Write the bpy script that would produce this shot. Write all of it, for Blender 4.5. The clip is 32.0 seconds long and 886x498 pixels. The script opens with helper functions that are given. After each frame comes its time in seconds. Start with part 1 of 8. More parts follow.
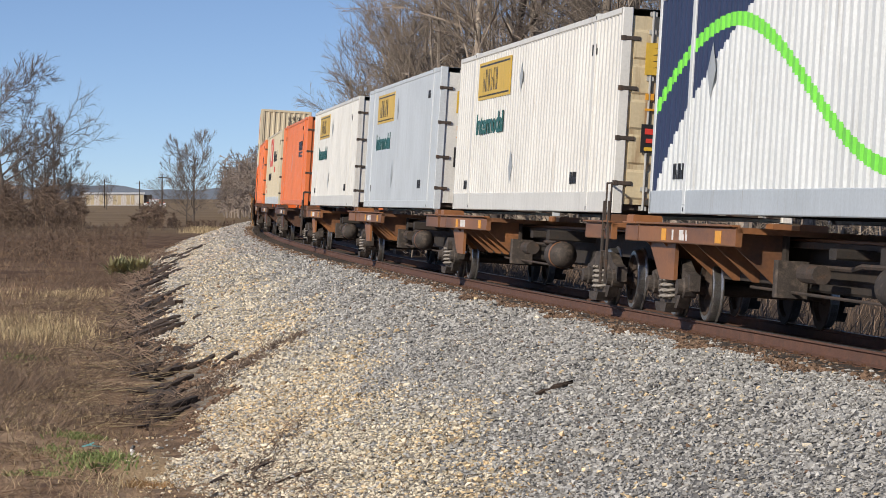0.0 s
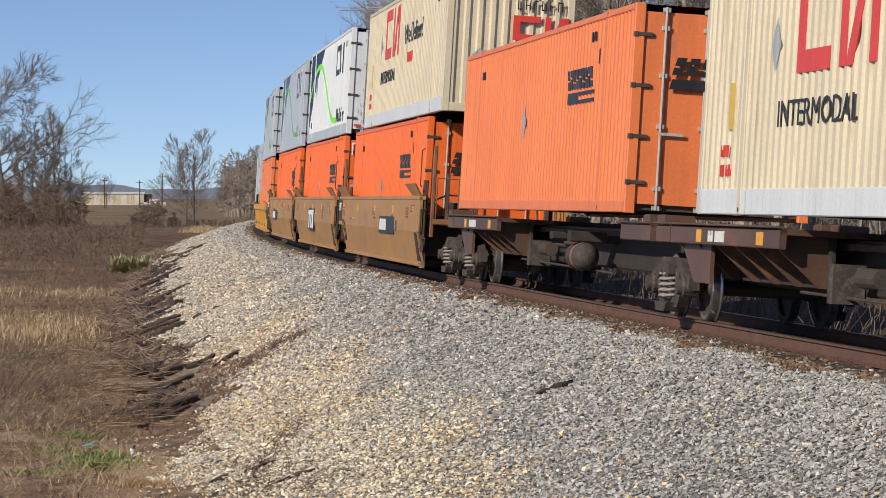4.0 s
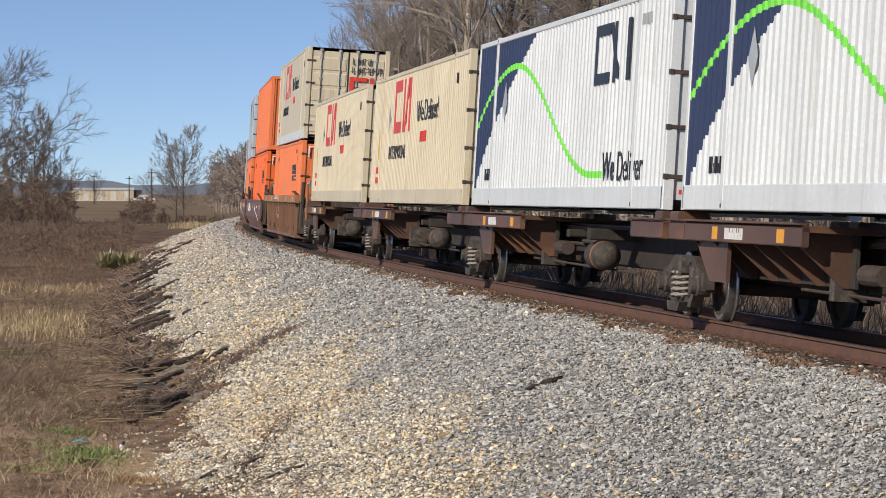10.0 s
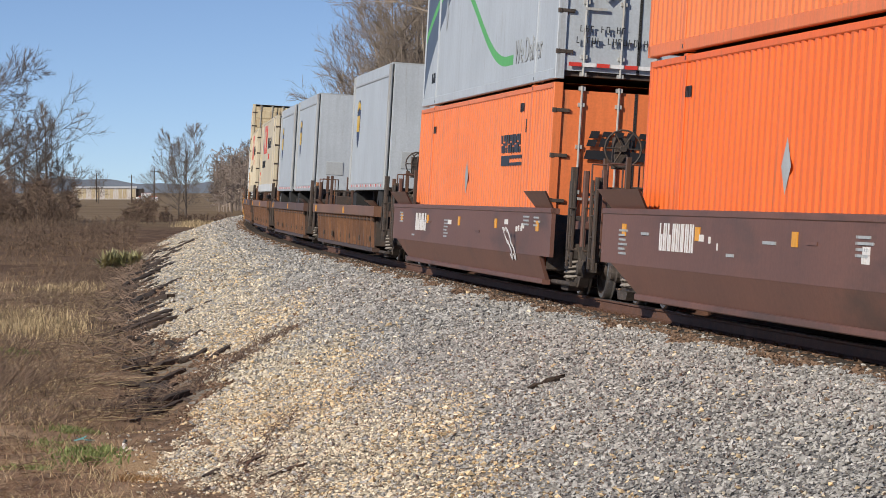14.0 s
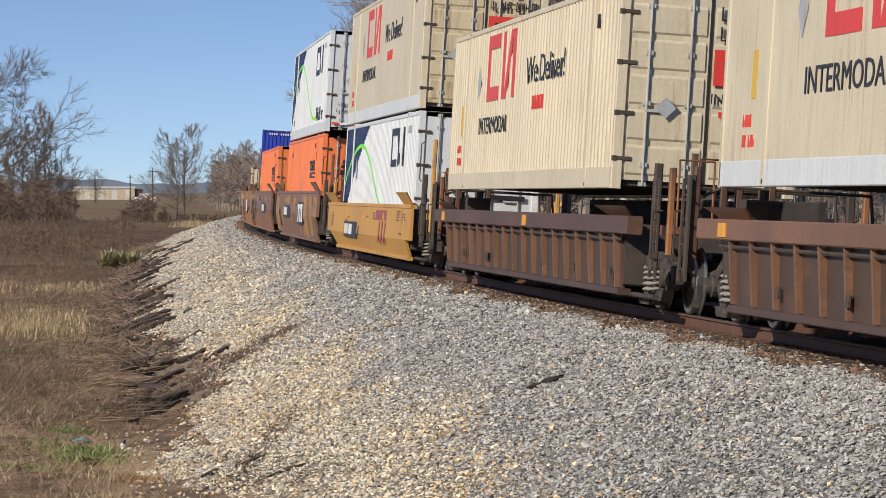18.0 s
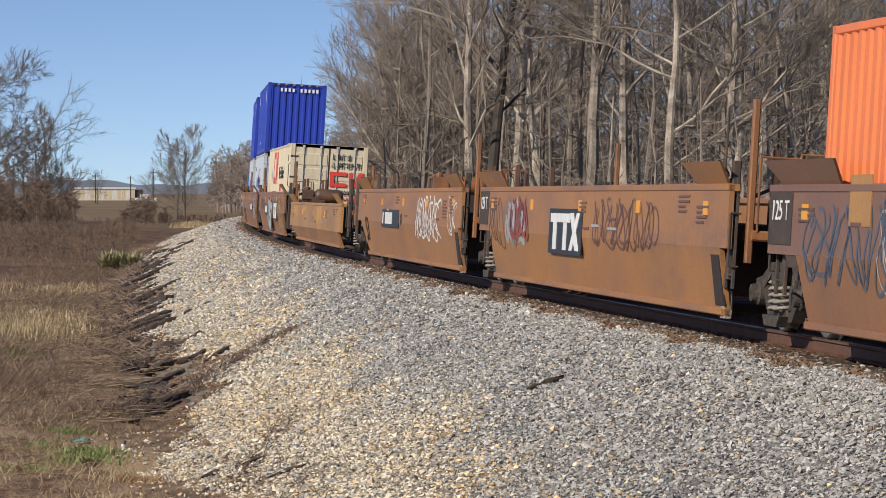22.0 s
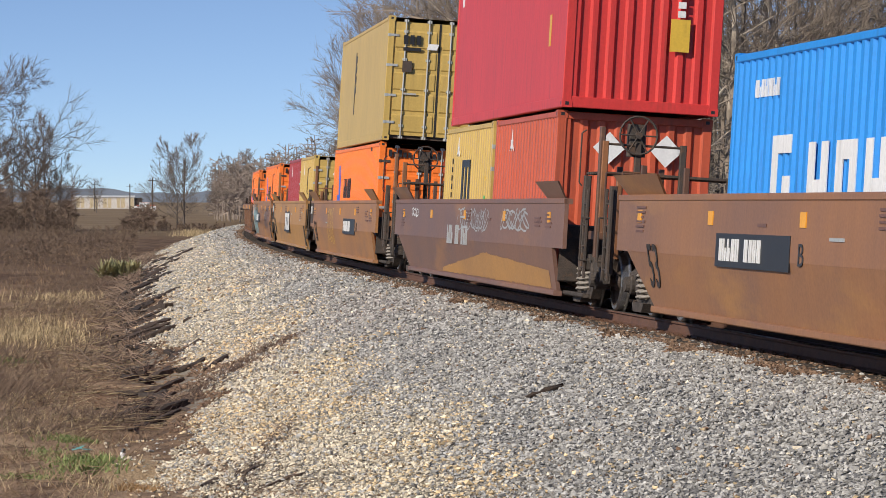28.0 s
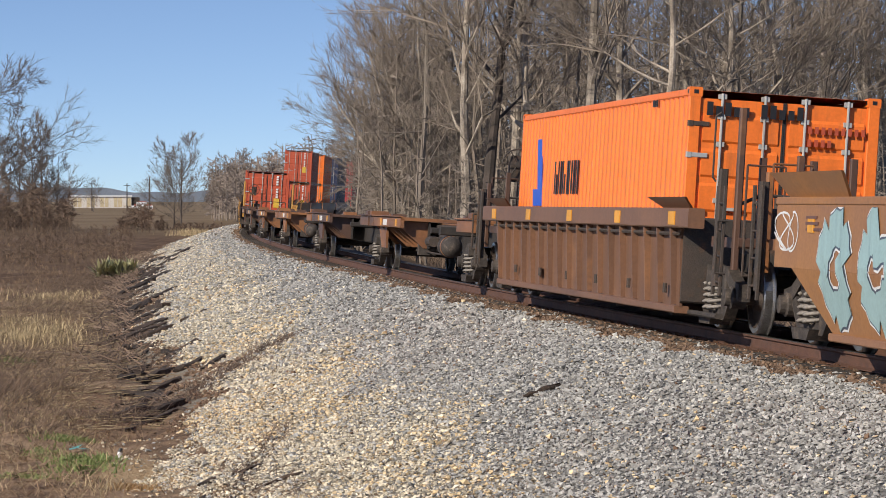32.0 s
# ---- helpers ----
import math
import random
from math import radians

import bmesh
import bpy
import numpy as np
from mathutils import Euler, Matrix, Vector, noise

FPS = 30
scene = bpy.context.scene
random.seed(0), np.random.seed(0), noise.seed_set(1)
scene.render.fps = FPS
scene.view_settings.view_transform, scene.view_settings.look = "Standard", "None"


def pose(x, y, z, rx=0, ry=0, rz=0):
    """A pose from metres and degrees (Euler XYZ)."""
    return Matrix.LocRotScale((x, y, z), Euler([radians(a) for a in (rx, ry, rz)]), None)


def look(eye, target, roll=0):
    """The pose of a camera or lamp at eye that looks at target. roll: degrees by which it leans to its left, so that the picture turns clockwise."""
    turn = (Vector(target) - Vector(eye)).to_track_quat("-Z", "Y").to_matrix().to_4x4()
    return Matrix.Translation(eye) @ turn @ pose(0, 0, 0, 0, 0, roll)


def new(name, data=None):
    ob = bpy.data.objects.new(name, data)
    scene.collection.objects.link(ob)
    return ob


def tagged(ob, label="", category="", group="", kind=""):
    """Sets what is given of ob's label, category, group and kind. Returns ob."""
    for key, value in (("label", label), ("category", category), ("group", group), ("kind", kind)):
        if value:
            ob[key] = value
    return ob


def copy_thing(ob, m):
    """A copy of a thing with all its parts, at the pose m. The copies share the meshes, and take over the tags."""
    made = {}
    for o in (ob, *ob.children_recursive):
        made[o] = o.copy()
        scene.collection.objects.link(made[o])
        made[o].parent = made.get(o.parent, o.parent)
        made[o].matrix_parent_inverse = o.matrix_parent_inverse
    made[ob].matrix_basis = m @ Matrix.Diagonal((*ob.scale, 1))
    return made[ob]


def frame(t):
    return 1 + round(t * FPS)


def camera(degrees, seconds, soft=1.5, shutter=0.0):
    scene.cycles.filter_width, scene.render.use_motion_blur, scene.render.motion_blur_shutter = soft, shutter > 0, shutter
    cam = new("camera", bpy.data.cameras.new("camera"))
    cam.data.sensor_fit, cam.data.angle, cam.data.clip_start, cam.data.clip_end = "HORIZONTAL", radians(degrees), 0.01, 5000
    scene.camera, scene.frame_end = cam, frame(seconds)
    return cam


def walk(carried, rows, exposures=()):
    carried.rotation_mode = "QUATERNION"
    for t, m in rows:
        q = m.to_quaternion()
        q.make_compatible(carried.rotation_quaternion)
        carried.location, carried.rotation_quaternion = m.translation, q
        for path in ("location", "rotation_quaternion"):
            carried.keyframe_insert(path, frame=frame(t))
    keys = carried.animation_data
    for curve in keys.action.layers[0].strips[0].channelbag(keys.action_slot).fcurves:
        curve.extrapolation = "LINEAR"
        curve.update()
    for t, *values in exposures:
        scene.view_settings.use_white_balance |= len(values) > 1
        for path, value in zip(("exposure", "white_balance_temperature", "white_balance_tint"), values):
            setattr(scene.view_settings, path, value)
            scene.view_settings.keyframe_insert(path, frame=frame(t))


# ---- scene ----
# A freight train on a right-hand curve, seen through a long lens from the outside of the curve.
cam = camera(16.62, 32.0, soft=0.6)
walk(cam, [
    (0.0, pose(0, 0, 1.6, 89.0629, 0, -9.8824)),
    (1.0, pose(0, 0, 1.6, 89.0602, 0, -9.8824)),
    (2.0, pose(0, 0, 1.6, 89.0522, 0, -9.8824)),
    (3.0, pose(0, 0, 1.6, 89.0522, 0, -9.8824)),
    (5.5, pose(0, 0, 1.6, 89.0522, 0, -9.8770)),
    (6.5, pose(0, 0, 1.6, 89.0522, 0, -9.8797)),
    (7.5, pose(0, 0, 1.6, 89.0482, 0, -9.8797)),
    (8.0, pose(0, 0, 1.6, 89.0322, 0, -9.9117)),
    (8.5, pose(0, 0, 1.6, 89.0095, 0, -9.9664)),
    (9.0, pose(0, 0, 1.6, 88.9935, 0, -10.0171)),
    (9.5, pose(0, 0, 1.6, 88.9842, 0, -10.0518)),
    (10.0, pose(0, 0, 1.6, 88.9748, 0, -10.0772)),
    (11.0, pose(0, 0, 1.6, 88.9522, 0, -10.0918)),
    (12.0, pose(0, 0, 1.6, 88.9415, 0, -10.0651)),
    (13.0, pose(0, 0, 1.6, 88.9415, 0, -10.0438)),
    (14.0, pose(0, 0, 1.6, 88.9482, 0, -10.0305)),
    (14.5, pose(0, 0, 1.6, 88.9508, 0, -10.0291)),
    (16.5, pose(0, 0, 1.6, 88.9482, 0, -10.0305)),
    (17.5, pose(0, 0, 1.6, 88.9495, 0, -10.0478)),
    (18.5, pose(0, 0, 1.6, 88.9522, 0, -10.0638)),
    (19.5, pose(0, 0, 1.6, 88.9548, 0, -10.0598)),
    (20.5, pose(0, 0, 1.6, 88.9615, 0, -10.0438)),
    (21.5, pose(0, 0, 1.6, 88.9615, 0, -10.0438)),
    (22.5, pose(0, 0, 1.6, 88.9775, 0, -10.0651)),
    (23.0, pose(0, 0, 1.6, 88.9949, 0, -10.0772)),
    (23.5, pose(0, 0, 1.6, 89.0175, 0, -10.0798)),
    (24.0, pose(0, 0, 1.6, 89.0496, 0, -10.0772)),
    (24.5, pose(0, 0, 1.6, 89.0842, 0, -10.0651)),
    (25.0, pose(0, 0, 1.6, 89.1083, 0, -10.0518)),
    (25.5, pose(0, 0, 1.6, 89.1189, 0, -10.0518)),
    (27.5, pose(0, 0, 1.6, 89.1216, 0, -10.0598)),
    (28.5, pose(0, 0, 1.6, 89.1189, 0, -10.0692)),
    (29.5, pose(0, 0, 1.6, 89.1109, 0, -10.0852)),
    (30.5, pose(0, 0, 1.6, 89.1109, 0, -10.0932)),
    (31.5, pose(0, 0, 1.6, 89.1109, 0, -10.1118)),
    (32.0, pose(0, 0, 1.6, 89.1109, 0, -10.1172)),
], exposures=((0.0, 0.0), (20.0, 0.0), (24.0, 0.05), (28.0, 0.09), (32.0, 0.06)))

# ---- light ----
SUN = Vector((-0.68, -0.50, 0.47)).normalized()        # towards the sun
world = bpy.data.worlds.new("sky")
scene.world = world
world.use_nodes = True
wn = world.node_tree.nodes
sky = wn.new("ShaderNodeTexSky")
sky.sky_type = "NISHITA"
sky.sun_disc = False
sky.sun_elevation = math.asin(SUN.z)
sky.sun_rotation = math.atan2(SUN.x, SUN.y)
sky.altitude = 100
sky.air_density = 1.0
sky.dust_density = 0.5
sky.ozone_density = 3.4
wn["Background"].inputs["Strength"].default_value = 0.127
co_ = wn.new("ShaderNodeTexCoord")
up_ = wn.new("ShaderNodeMapping")                 # the long lens sees only the lowest degrees of a clear sky
up_.inputs["Scale"].default_value = (1, 1, 2.4)
up_.inputs["Location"].default_value = (0, 0, 0.075)
nm_ = wn.new("ShaderNodeVectorMath")
nm_.operation = "NORMALIZE"
wl = world.node_tree.links
wl.new(co_.outputs["Generated"], up_.inputs["Vector"])
wl.new(up_.outputs[0], nm_.inputs[0])
wl.new(nm_.outputs[0], sky.inputs["Vector"])
tint = wn.new("ShaderNodeMix")
tint.data_type, tint.blend_type = "RGBA", "MULTIPLY"
tint.inputs[0].default_value = 1.0
tint.inputs[7].default_value = (1.025, 0.985, 1.04, 1)
wl.new(sky.outputs[0], tint.inputs[6])
wl.new(tint.outputs[2], wn["Background"].inputs["Color"])
sun = new("sun", bpy.data.lights.new("sun", "SUN"))
sun.data.energy = 4.7
sun.data.angle = radians(0.53)
sun.data.color = (1.0, 0.912, 0.775)
sun.matrix_world = look(SUN * 50, (0, 0, 0))
scene.view_settings.exposure = 0.0

# ---- the track's line: s runs along it away from the camera ----
X0, CANT = 10.12, 0.0605
_s = np.arange(-2600.0, 2601.0, 1.0)
_k = np.interp(_s, [-60, 0, 80, 160, 240, 320, 400], [0.0006, 0.00085, 0.00057, 0.00063, 0.0007, 0.00078, 0.0008])
_h = np.concatenate([[0], np.cumsum((_k[1:] + _k[:-1]) / 2)])
_h -= _h[2600]
_m = (_h[1:] + _h[:-1]) / 2
_x = np.concatenate([[0], np.cumsum(np.sin(_m))])
_y = np.concatenate([[0], np.cumsum(np.cos(_m))])
_x, _y = _x - _x[2600] + X0, _y - _y[2600]


def on_track(s):
    """x, y and heading of the track's middle at s."""
    return float(np.interp(s, _s, _x)), float(np.interp(s, _s, _y)), float(np.interp(s, _s, _h))


def at(s, lat, z=0.0):
    """A point beside the track: lat metres to the right of its middle."""
    x, y, h = on_track(s)
    return Vector((x + lat * math.cos(h), y - lat * math.sin(h), z))


def beside(s, lat, z=0.0, turn=0.0):
    """An upright pose beside the track, its y axis along it."""
    return Matrix.Translation(at(s, lat, z)) @ Matrix.Rotation(-on_track(s)[2] + turn, 4, "Z")


def railed(s, half):
    """The pose of a vehicle whose middle is at s, leaning with the track."""
    a, b = at(s - half, 0), at(s + half, 0)
    h = math.atan2(b.x - a.x, b.y - a.y)
    return Matrix.Translation((a + b) / 2) @ Matrix.Rotation(-h, 4, "Z") @ Matrix.Rotation(CANT, 4, "Y")


def gone(t):
    """How far the train has come by t seconds."""
    return 23.975 * t - 0.00226 * t * t


# ---- materials ----
def mat(name, base, rough=0.6, metal=0.0, other=None, scale=3.0, grime=None, amount=0.5, stretch=(1, 1, 1), bump=0.0,
        fine=60.0, obj=0.0, island=0.0, detail=0.25, drip=0.0):
    """A surface: two colours mixed by a broad noise, a dirt colour by a second one stretched, a fine grain and relief."""
    m = bpy.data.materials.new(name)
    m.use_nodes = True
    nt = m.node_tree
    n, l = nt.nodes, nt.links
    b = n["Principled BSDF"]
    b.inputs["Roughness"].default_value = rough
    b.inputs["Metallic"].default_value = metal
    co = n.new("ShaderNodeTexCoord")
    src = co.outputs["Object"]
    info = n.new("ShaderNodeObjectInfo")
    add = n.new("ShaderNodeVectorMath")
    add.operation = "MULTIPLY_ADD"
    add.inputs[1].default_value = (1, 1, 1)
    sc = n.new("ShaderNodeVectorMath")
    sc.operation = "SCALE"
    sc.inputs[0].default_value = (37, 53, 11)
    l.new(info.outputs["Random"], sc.inputs["Scale"])
    l.new(src, add.inputs[0])
    l.new(sc.outputs[0], add.inputs[2])
    src = add.outputs[0]

    def noise_at(sc_, st=(1, 1, 1), det=4.0, rg=0.55):
        mp = n.new("ShaderNodeMapping")
        mp.inputs["Scale"].default_value = st
        l.new(src, mp.inputs["Vector"])
        t = n.new("ShaderNodeTexNoise")
        t.inputs["Scale"].default_value = sc_
        t.inputs["Detail"].default_value = det
        t.inputs["Roughness"].default_value = rg
        l.new(mp.outputs[0], t.inputs["Vector"])
        return t.outputs["Fac"]

    def ramp(v, a, c):
        r = n.new("ShaderNodeMapRange")
        r.inputs["From Min"].default_value = a
        r.inputs["From Max"].default_value = c
        l.new(v, r.inputs["Value"])
        return r.outputs[0]

    def mixed(f, a, c, blend="MIX"):
        x = n.new("ShaderNodeMix")
        x.data_type = "RGBA"
        x.blend_type = blend
        for v, s in ((f, 0), (a, 6), (c, 7)):
            if isinstance(v, (int, float)):
                x.inputs[s].default_value = v
            elif isinstance(v, tuple):
                x.inputs[s].default_value = (*v, 1)
            else:
                l.new(v, x.inputs[s])
        return x.outputs[2]

    col = mixed(ramp(noise_at(scale), 0.35, 0.65), base, other or tuple(c * 0.82 for c in base))
    if grime:
        col = mixed(ramp(noise_at(scale * 1.7, stretch, 6.0, 0.65), 0.62 - amount * 0.3, 0.78 - amount * 0.2), col, grime)
    g = ramp(noise_at(fine, (1, 1, 1), 2.0), 0.3, 0.7)
    gs = n.new("ShaderNodeMapRange")
    gs.inputs["To Min"].default_value = 1 - detail
    gs.inputs["To Max"].default_value = 1 + detail
    l.new(g, gs.inputs["Value"])
    hs = n.new("ShaderNodeHueSaturation")
    l.new(col, hs.inputs["Color"])
    l.new(gs.outputs[0], hs.inputs["Value"])
    col = hs.outputs[0]
    if drip:                                    # faint runs down the side
        ds = n.new("ShaderNodeMapRange")
        ds.inputs["To Min"].default_value = 1 - drip
        ds.inputs["To Max"].default_value = 1 + drip * 0.6
        l.new(ramp(noise_at(1.0, (9, 9, 0.45), 3.0), 0.35, 0.6), ds.inputs["Value"])
        hd = n.new("ShaderNodeHueSaturation")
        l.new(col, hd.inputs["Color"])
        l.new(ds.outputs[0], hd.inputs["Value"])
        col = hd.outputs[0]
    if obj or island:
        rv = info.outputs["Random"] if obj else n.new("ShaderNodeNewGeometry").outputs["Random Per Island"]
        k = obj or island
        ms = n.new("ShaderNodeMapRange")
        ms.inputs["To Min"].default_value = 1 - k
        ms.inputs["To Max"].default_value = 1 + k
        l.new(rv, ms.inputs["Value"])
        h2 = n.new("ShaderNodeHueSaturation")
        l.new(col, h2.inputs["Color"])
        l.new(ms.outputs[0], h2.inputs["Value"])
        col = h2.outputs[0]
    l.new(col, b.inputs["Base Color"])
    if bump:
        bp = n.new("ShaderNodeBump")
        bp.inputs["Strength"].default_value = bump
        bp.inputs["Distance"].default_value = 0.02
        l.new(noise_at(fine, (1, 1, 1), 3.0), bp.inputs["Height"])
        l.new(bp.outputs[0], b.inputs["Normal"])
    return m


STREAK = (6, 6, 0.5)


def paint(name, c, dirt=(0.10, 0.065, 0.04), amount=0.25, rough=0.45, spec=0.5):
    m = mat(name, c, rough, 0, tuple(v * 0.9 for v in c), 0.7, dirt, amount, STREAK, 0.02, 25, detail=0.06, drip=0.05)
    m.node_tree.nodes["Principled BSDF"].inputs["Specular IOR Level"].default_value = spec
    return m


def carpaint(name, c, worn, dirt, amount=0.35, rough=0.5):
    """Old paint on a rail car: broad faded clouds, scuffed patches and faint runs."""
    return mat(name, c, rough, 0, worn, 0.42, dirt, amount, (1.0, 0.45, 1.5), 0.03, 22, detail=0.1, drip=0.045)


M = {
    "rail": mat("rusty_rail_steel", (0.125, 0.06, 0.038), 0.75, 0.0, (0.095, 0.045, 0.03), 4, (0.07, 0.04, 0.03), 0.4, (1, 1, 1), 0.2),
    "railtop": mat("polished_rail_steel", (0.42, 0.40, 0.38), 0.28, 0.9, None, 5),
    "tie": mat("weathered_tie_wood", (0.042, 0.033, 0.028), 0.95, 0, (0.085, 0.065, 0.05), 5, (0.02, 0.016, 0.014), 0.5, (8, 0.6, 8), 0.6, 80, obj=0.3),
    "oldtie": mat("rotten_tie_wood", (0.042, 0.029, 0.022), 0.95, 0, (0.085, 0.056, 0.039), 5, (0.012, 0.009, 0.008), 0.5, (8, 0.6, 8), 0.8, 70, obj=0.35),
    "plate": mat("rusty_plate", (0.12, 0.06, 0.035), 0.8, 0.2, None, 9),
    "steel": mat("dark_grimy_steel", (0.045, 0.038, 0.033), 0.75, 0.1, (0.07, 0.05, 0.04), 4, (0.11, 0.06, 0.035), 0.3, (1, 1, 1), 0.3),
    "dusty": mat("dusty_truck_steel", (0.06, 0.048, 0.041), 0.8, 0.0, (0.034, 0.027, 0.023), 5, (0.125, 0.095, 0.075), 0.35, (1, 1, 1), 0.3),
    # near black; on sills, webs and bay walls the colour includes their shade
    "soot": mat("black_and_shaded_steel", (0.022, 0.018, 0.016), 0.8, 0.0, (0.035, 0.027, 0.022), 4, (0.06, 0.035, 0.022), 0.2, (1, 1, 1), 0.3),
    "rustydoor": paint("rust_stained_cream_door_paint", (0.53, 0.40, 0.21), (0.24, 0.095, 0.035), 0.62),
    "tread": mat("polished_wheel_tread", (0.38, 0.36, 0.34), 0.3, 0.9, None, 6),
    "wheel": mat("brown_wheel_steel", (0.07, 0.05, 0.04), 0.7, 0.2, None, 6),
    "spring": mat("spring_steel", (0.27, 0.24, 0.21), 0.7, 0.0, None, 9),
    "tan": carpaint("faded_tan_car_paint", (0.395, 0.205, 0.063), (0.31, 0.165, 0.065), (0.225, 0.13, 0.072), 0.28),
    "yellow": carpaint("yellow_car_paint", (0.52, 0.28, 0.06), (0.45, 0.235, 0.06), (0.27, 0.155, 0.06), 0.2),
    "rust": carpaint("rust_brown_car_paint", (0.345, 0.16, 0.053), (0.25, 0.125, 0.066), (0.19, 0.105, 0.075), 0.34),
    "dull": carpaint("dull_rust_car_paint", (0.15, 0.088, 0.075), (0.19, 0.10, 0.07), (0.27, 0.135, 0.065), 0.25),
    "rustworn": carpaint("sunburnt_rust_car_paint", (0.30, 0.15, 0.068), (0.225, 0.125, 0.082), (0.36, 0.20, 0.075), 0.3),
    "purplerust": carpaint("purplish_rust_car_paint", (0.20, 0.108, 0.072), (0.165, 0.09, 0.066), (0.27, 0.145, 0.068), 0.25),
    "tanworn": carpaint("sunburnt_tan_car_paint", (0.31, 0.175, 0.075), (0.245, 0.14, 0.078), (0.40, 0.235, 0.09), 0.3),
    "redrust": carpaint("reddish_rust_car_paint", (0.27, 0.125, 0.055), (0.195, 0.10, 0.062), (0.33, 0.165, 0.06), 0.22),
    "brown": carpaint("dark_brown_car_paint", (0.15, 0.072, 0.053), (0.125, 0.062, 0.048), (0.065, 0.042, 0.035), 0.3),
    "spinerust": carpaint("rusty_orange_brown_steel", (0.30, 0.125, 0.045), (0.19, 0.085, 0.04), (0.08, 0.045, 0.032), 0.45),
    "spinedark": carpaint("dark_rusty_brown_steel", (0.115, 0.058, 0.037), (0.075, 0.042, 0.03), (0.22, 0.10, 0.042), 0.25),
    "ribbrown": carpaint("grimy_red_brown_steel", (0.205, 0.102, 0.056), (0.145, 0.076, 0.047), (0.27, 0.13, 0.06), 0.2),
    "ribdark": carpaint("blackish_brown_steel", (0.082, 0.048, 0.033), (0.06, 0.037, 0.027), (0.17, 0.08, 0.045), 0.2),
    "white": paint("white_container_paint", (0.645, 0.635, 0.60), (0.42, 0.38, 0.33), 0.12),
    "cnwhite": paint("cool_white_container_paint", (0.60, 0.625, 0.635), (0.40, 0.39, 0.37), 0.1),
    "grey": paint("pale_grey_container_paint", (0.43, 0.47, 0.51), (0.3, 0.3, 0.3), 0.12),
    "palegrey": paint("pale_blue_white_container_paint", (0.54, 0.575, 0.60), (0.4, 0.4, 0.4), 0.12),
    "deepgreen": paint("dark_green_paint", (0.015, 0.10, 0.085), (0.02, 0.07, 0.06), 0.1),
    "cream": paint("cream_container_paint", (0.585, 0.51, 0.365), (0.36, 0.25, 0.14), 0.2),
    "orange": paint("orange_container_paint", (0.76, 0.14, 0.024), (0.45, 0.12, 0.04), 0.15),
    "orange2": paint("faded_orange_container_paint", (0.73, 0.19, 0.06), (0.46, 0.16, 0.07), 0.25),
    "hapag": paint("bright_orange_container_paint", (0.84, 0.188, 0.026), (0.55, 0.14, 0.03), 0.2),
    "blue": paint("cobalt_blue_container_paint", (0.018, 0.045, 0.36), (0.03, 0.045, 0.16), 0.25),
    "skyblue": paint("sky_blue_container_paint", (0.015, 0.23, 0.66), (0.02, 0.14, 0.42), 0.15),
    "red": paint("red_container_paint", (0.55, 0.04, 0.035), (0.33, 0.04, 0.03), 0.25),
    "brick": paint("red_brown_container_paint", (0.46, 0.085, 0.038), (0.27, 0.065, 0.035), 0.3),
    "maroon": paint("maroon_container_paint", (0.33, 0.042, 0.045), (0.2, 0.035, 0.035), 0.3),
    "mustard": paint("mustard_container_paint", (0.51, 0.35, 0.10), (0.36, 0.24, 0.08), 0.25),
    "navy": paint("navy_paint", (0.018, 0.028, 0.075), (0.02, 0.02, 0.03), 0.1),
    "slate": paint("slate_blue_paint", (0.075, 0.095, 0.135), (0.08, 0.08, 0.09), 0.1),
    "leafgreen": paint("mid_green_paint", (0.10, 0.40, 0.10), (0.1, 0.3, 0.08), 0.05),
    "pink": paint("faded_red_spray_paint", (0.30, 0.07, 0.06), (0.2, 0.07, 0.05), 0.2),
    "green": paint("bright_green_paint", (0.17, 0.62, 0.06), (0.1, 0.35, 0.05), 0.05),
    "black": paint("black_paint", (0.018, 0.018, 0.02), (0.04, 0.035, 0.03), 0.1),
    "signred": paint("red_sign_paint", (0.62, 0.05, 0.035), (0.4, 0.05, 0.03), 0.05),
    "amber": paint("amber_reflector", (0.72, 0.33, 0.03), (0.45, 0.22, 0.03), 0.2),
    "gold": paint("gold_yellow_paint", (0.62, 0.40, 0.05), (0.4, 0.26, 0.04), 0.1),
    "chalk": paint("white_spray_paint", (0.72, 0.72, 0.72), (0.5, 0.5, 0.5), 0.2),
    "teal": paint("pale_teal_spray_paint", (0.30, 0.44, 0.45), (0.22, 0.33, 0.36), 0.3),
    "bluespray": paint("blue_spray_paint", (0.03, 0.10, 0.55), (0.03, 0.08, 0.4), 0.1),
    "galv": paint("galvanised_steel", (0.42, 0.42, 0.40), (0.22, 0.18, 0.14), 0.3, 0.4),
    "alu": paint("grey_aluminium", (0.36, 0.38, 0.39), (0.22, 0.2, 0.18), 0.25, 0.4),
    "rubber": mat("black_rubber", (0.022, 0.022, 0.023), 0.85, 0, None, 6),
    "door": paint("worn_cream_door_paint", (0.55, 0.46, 0.30), (0.30, 0.19, 0.10), 0.45),
}


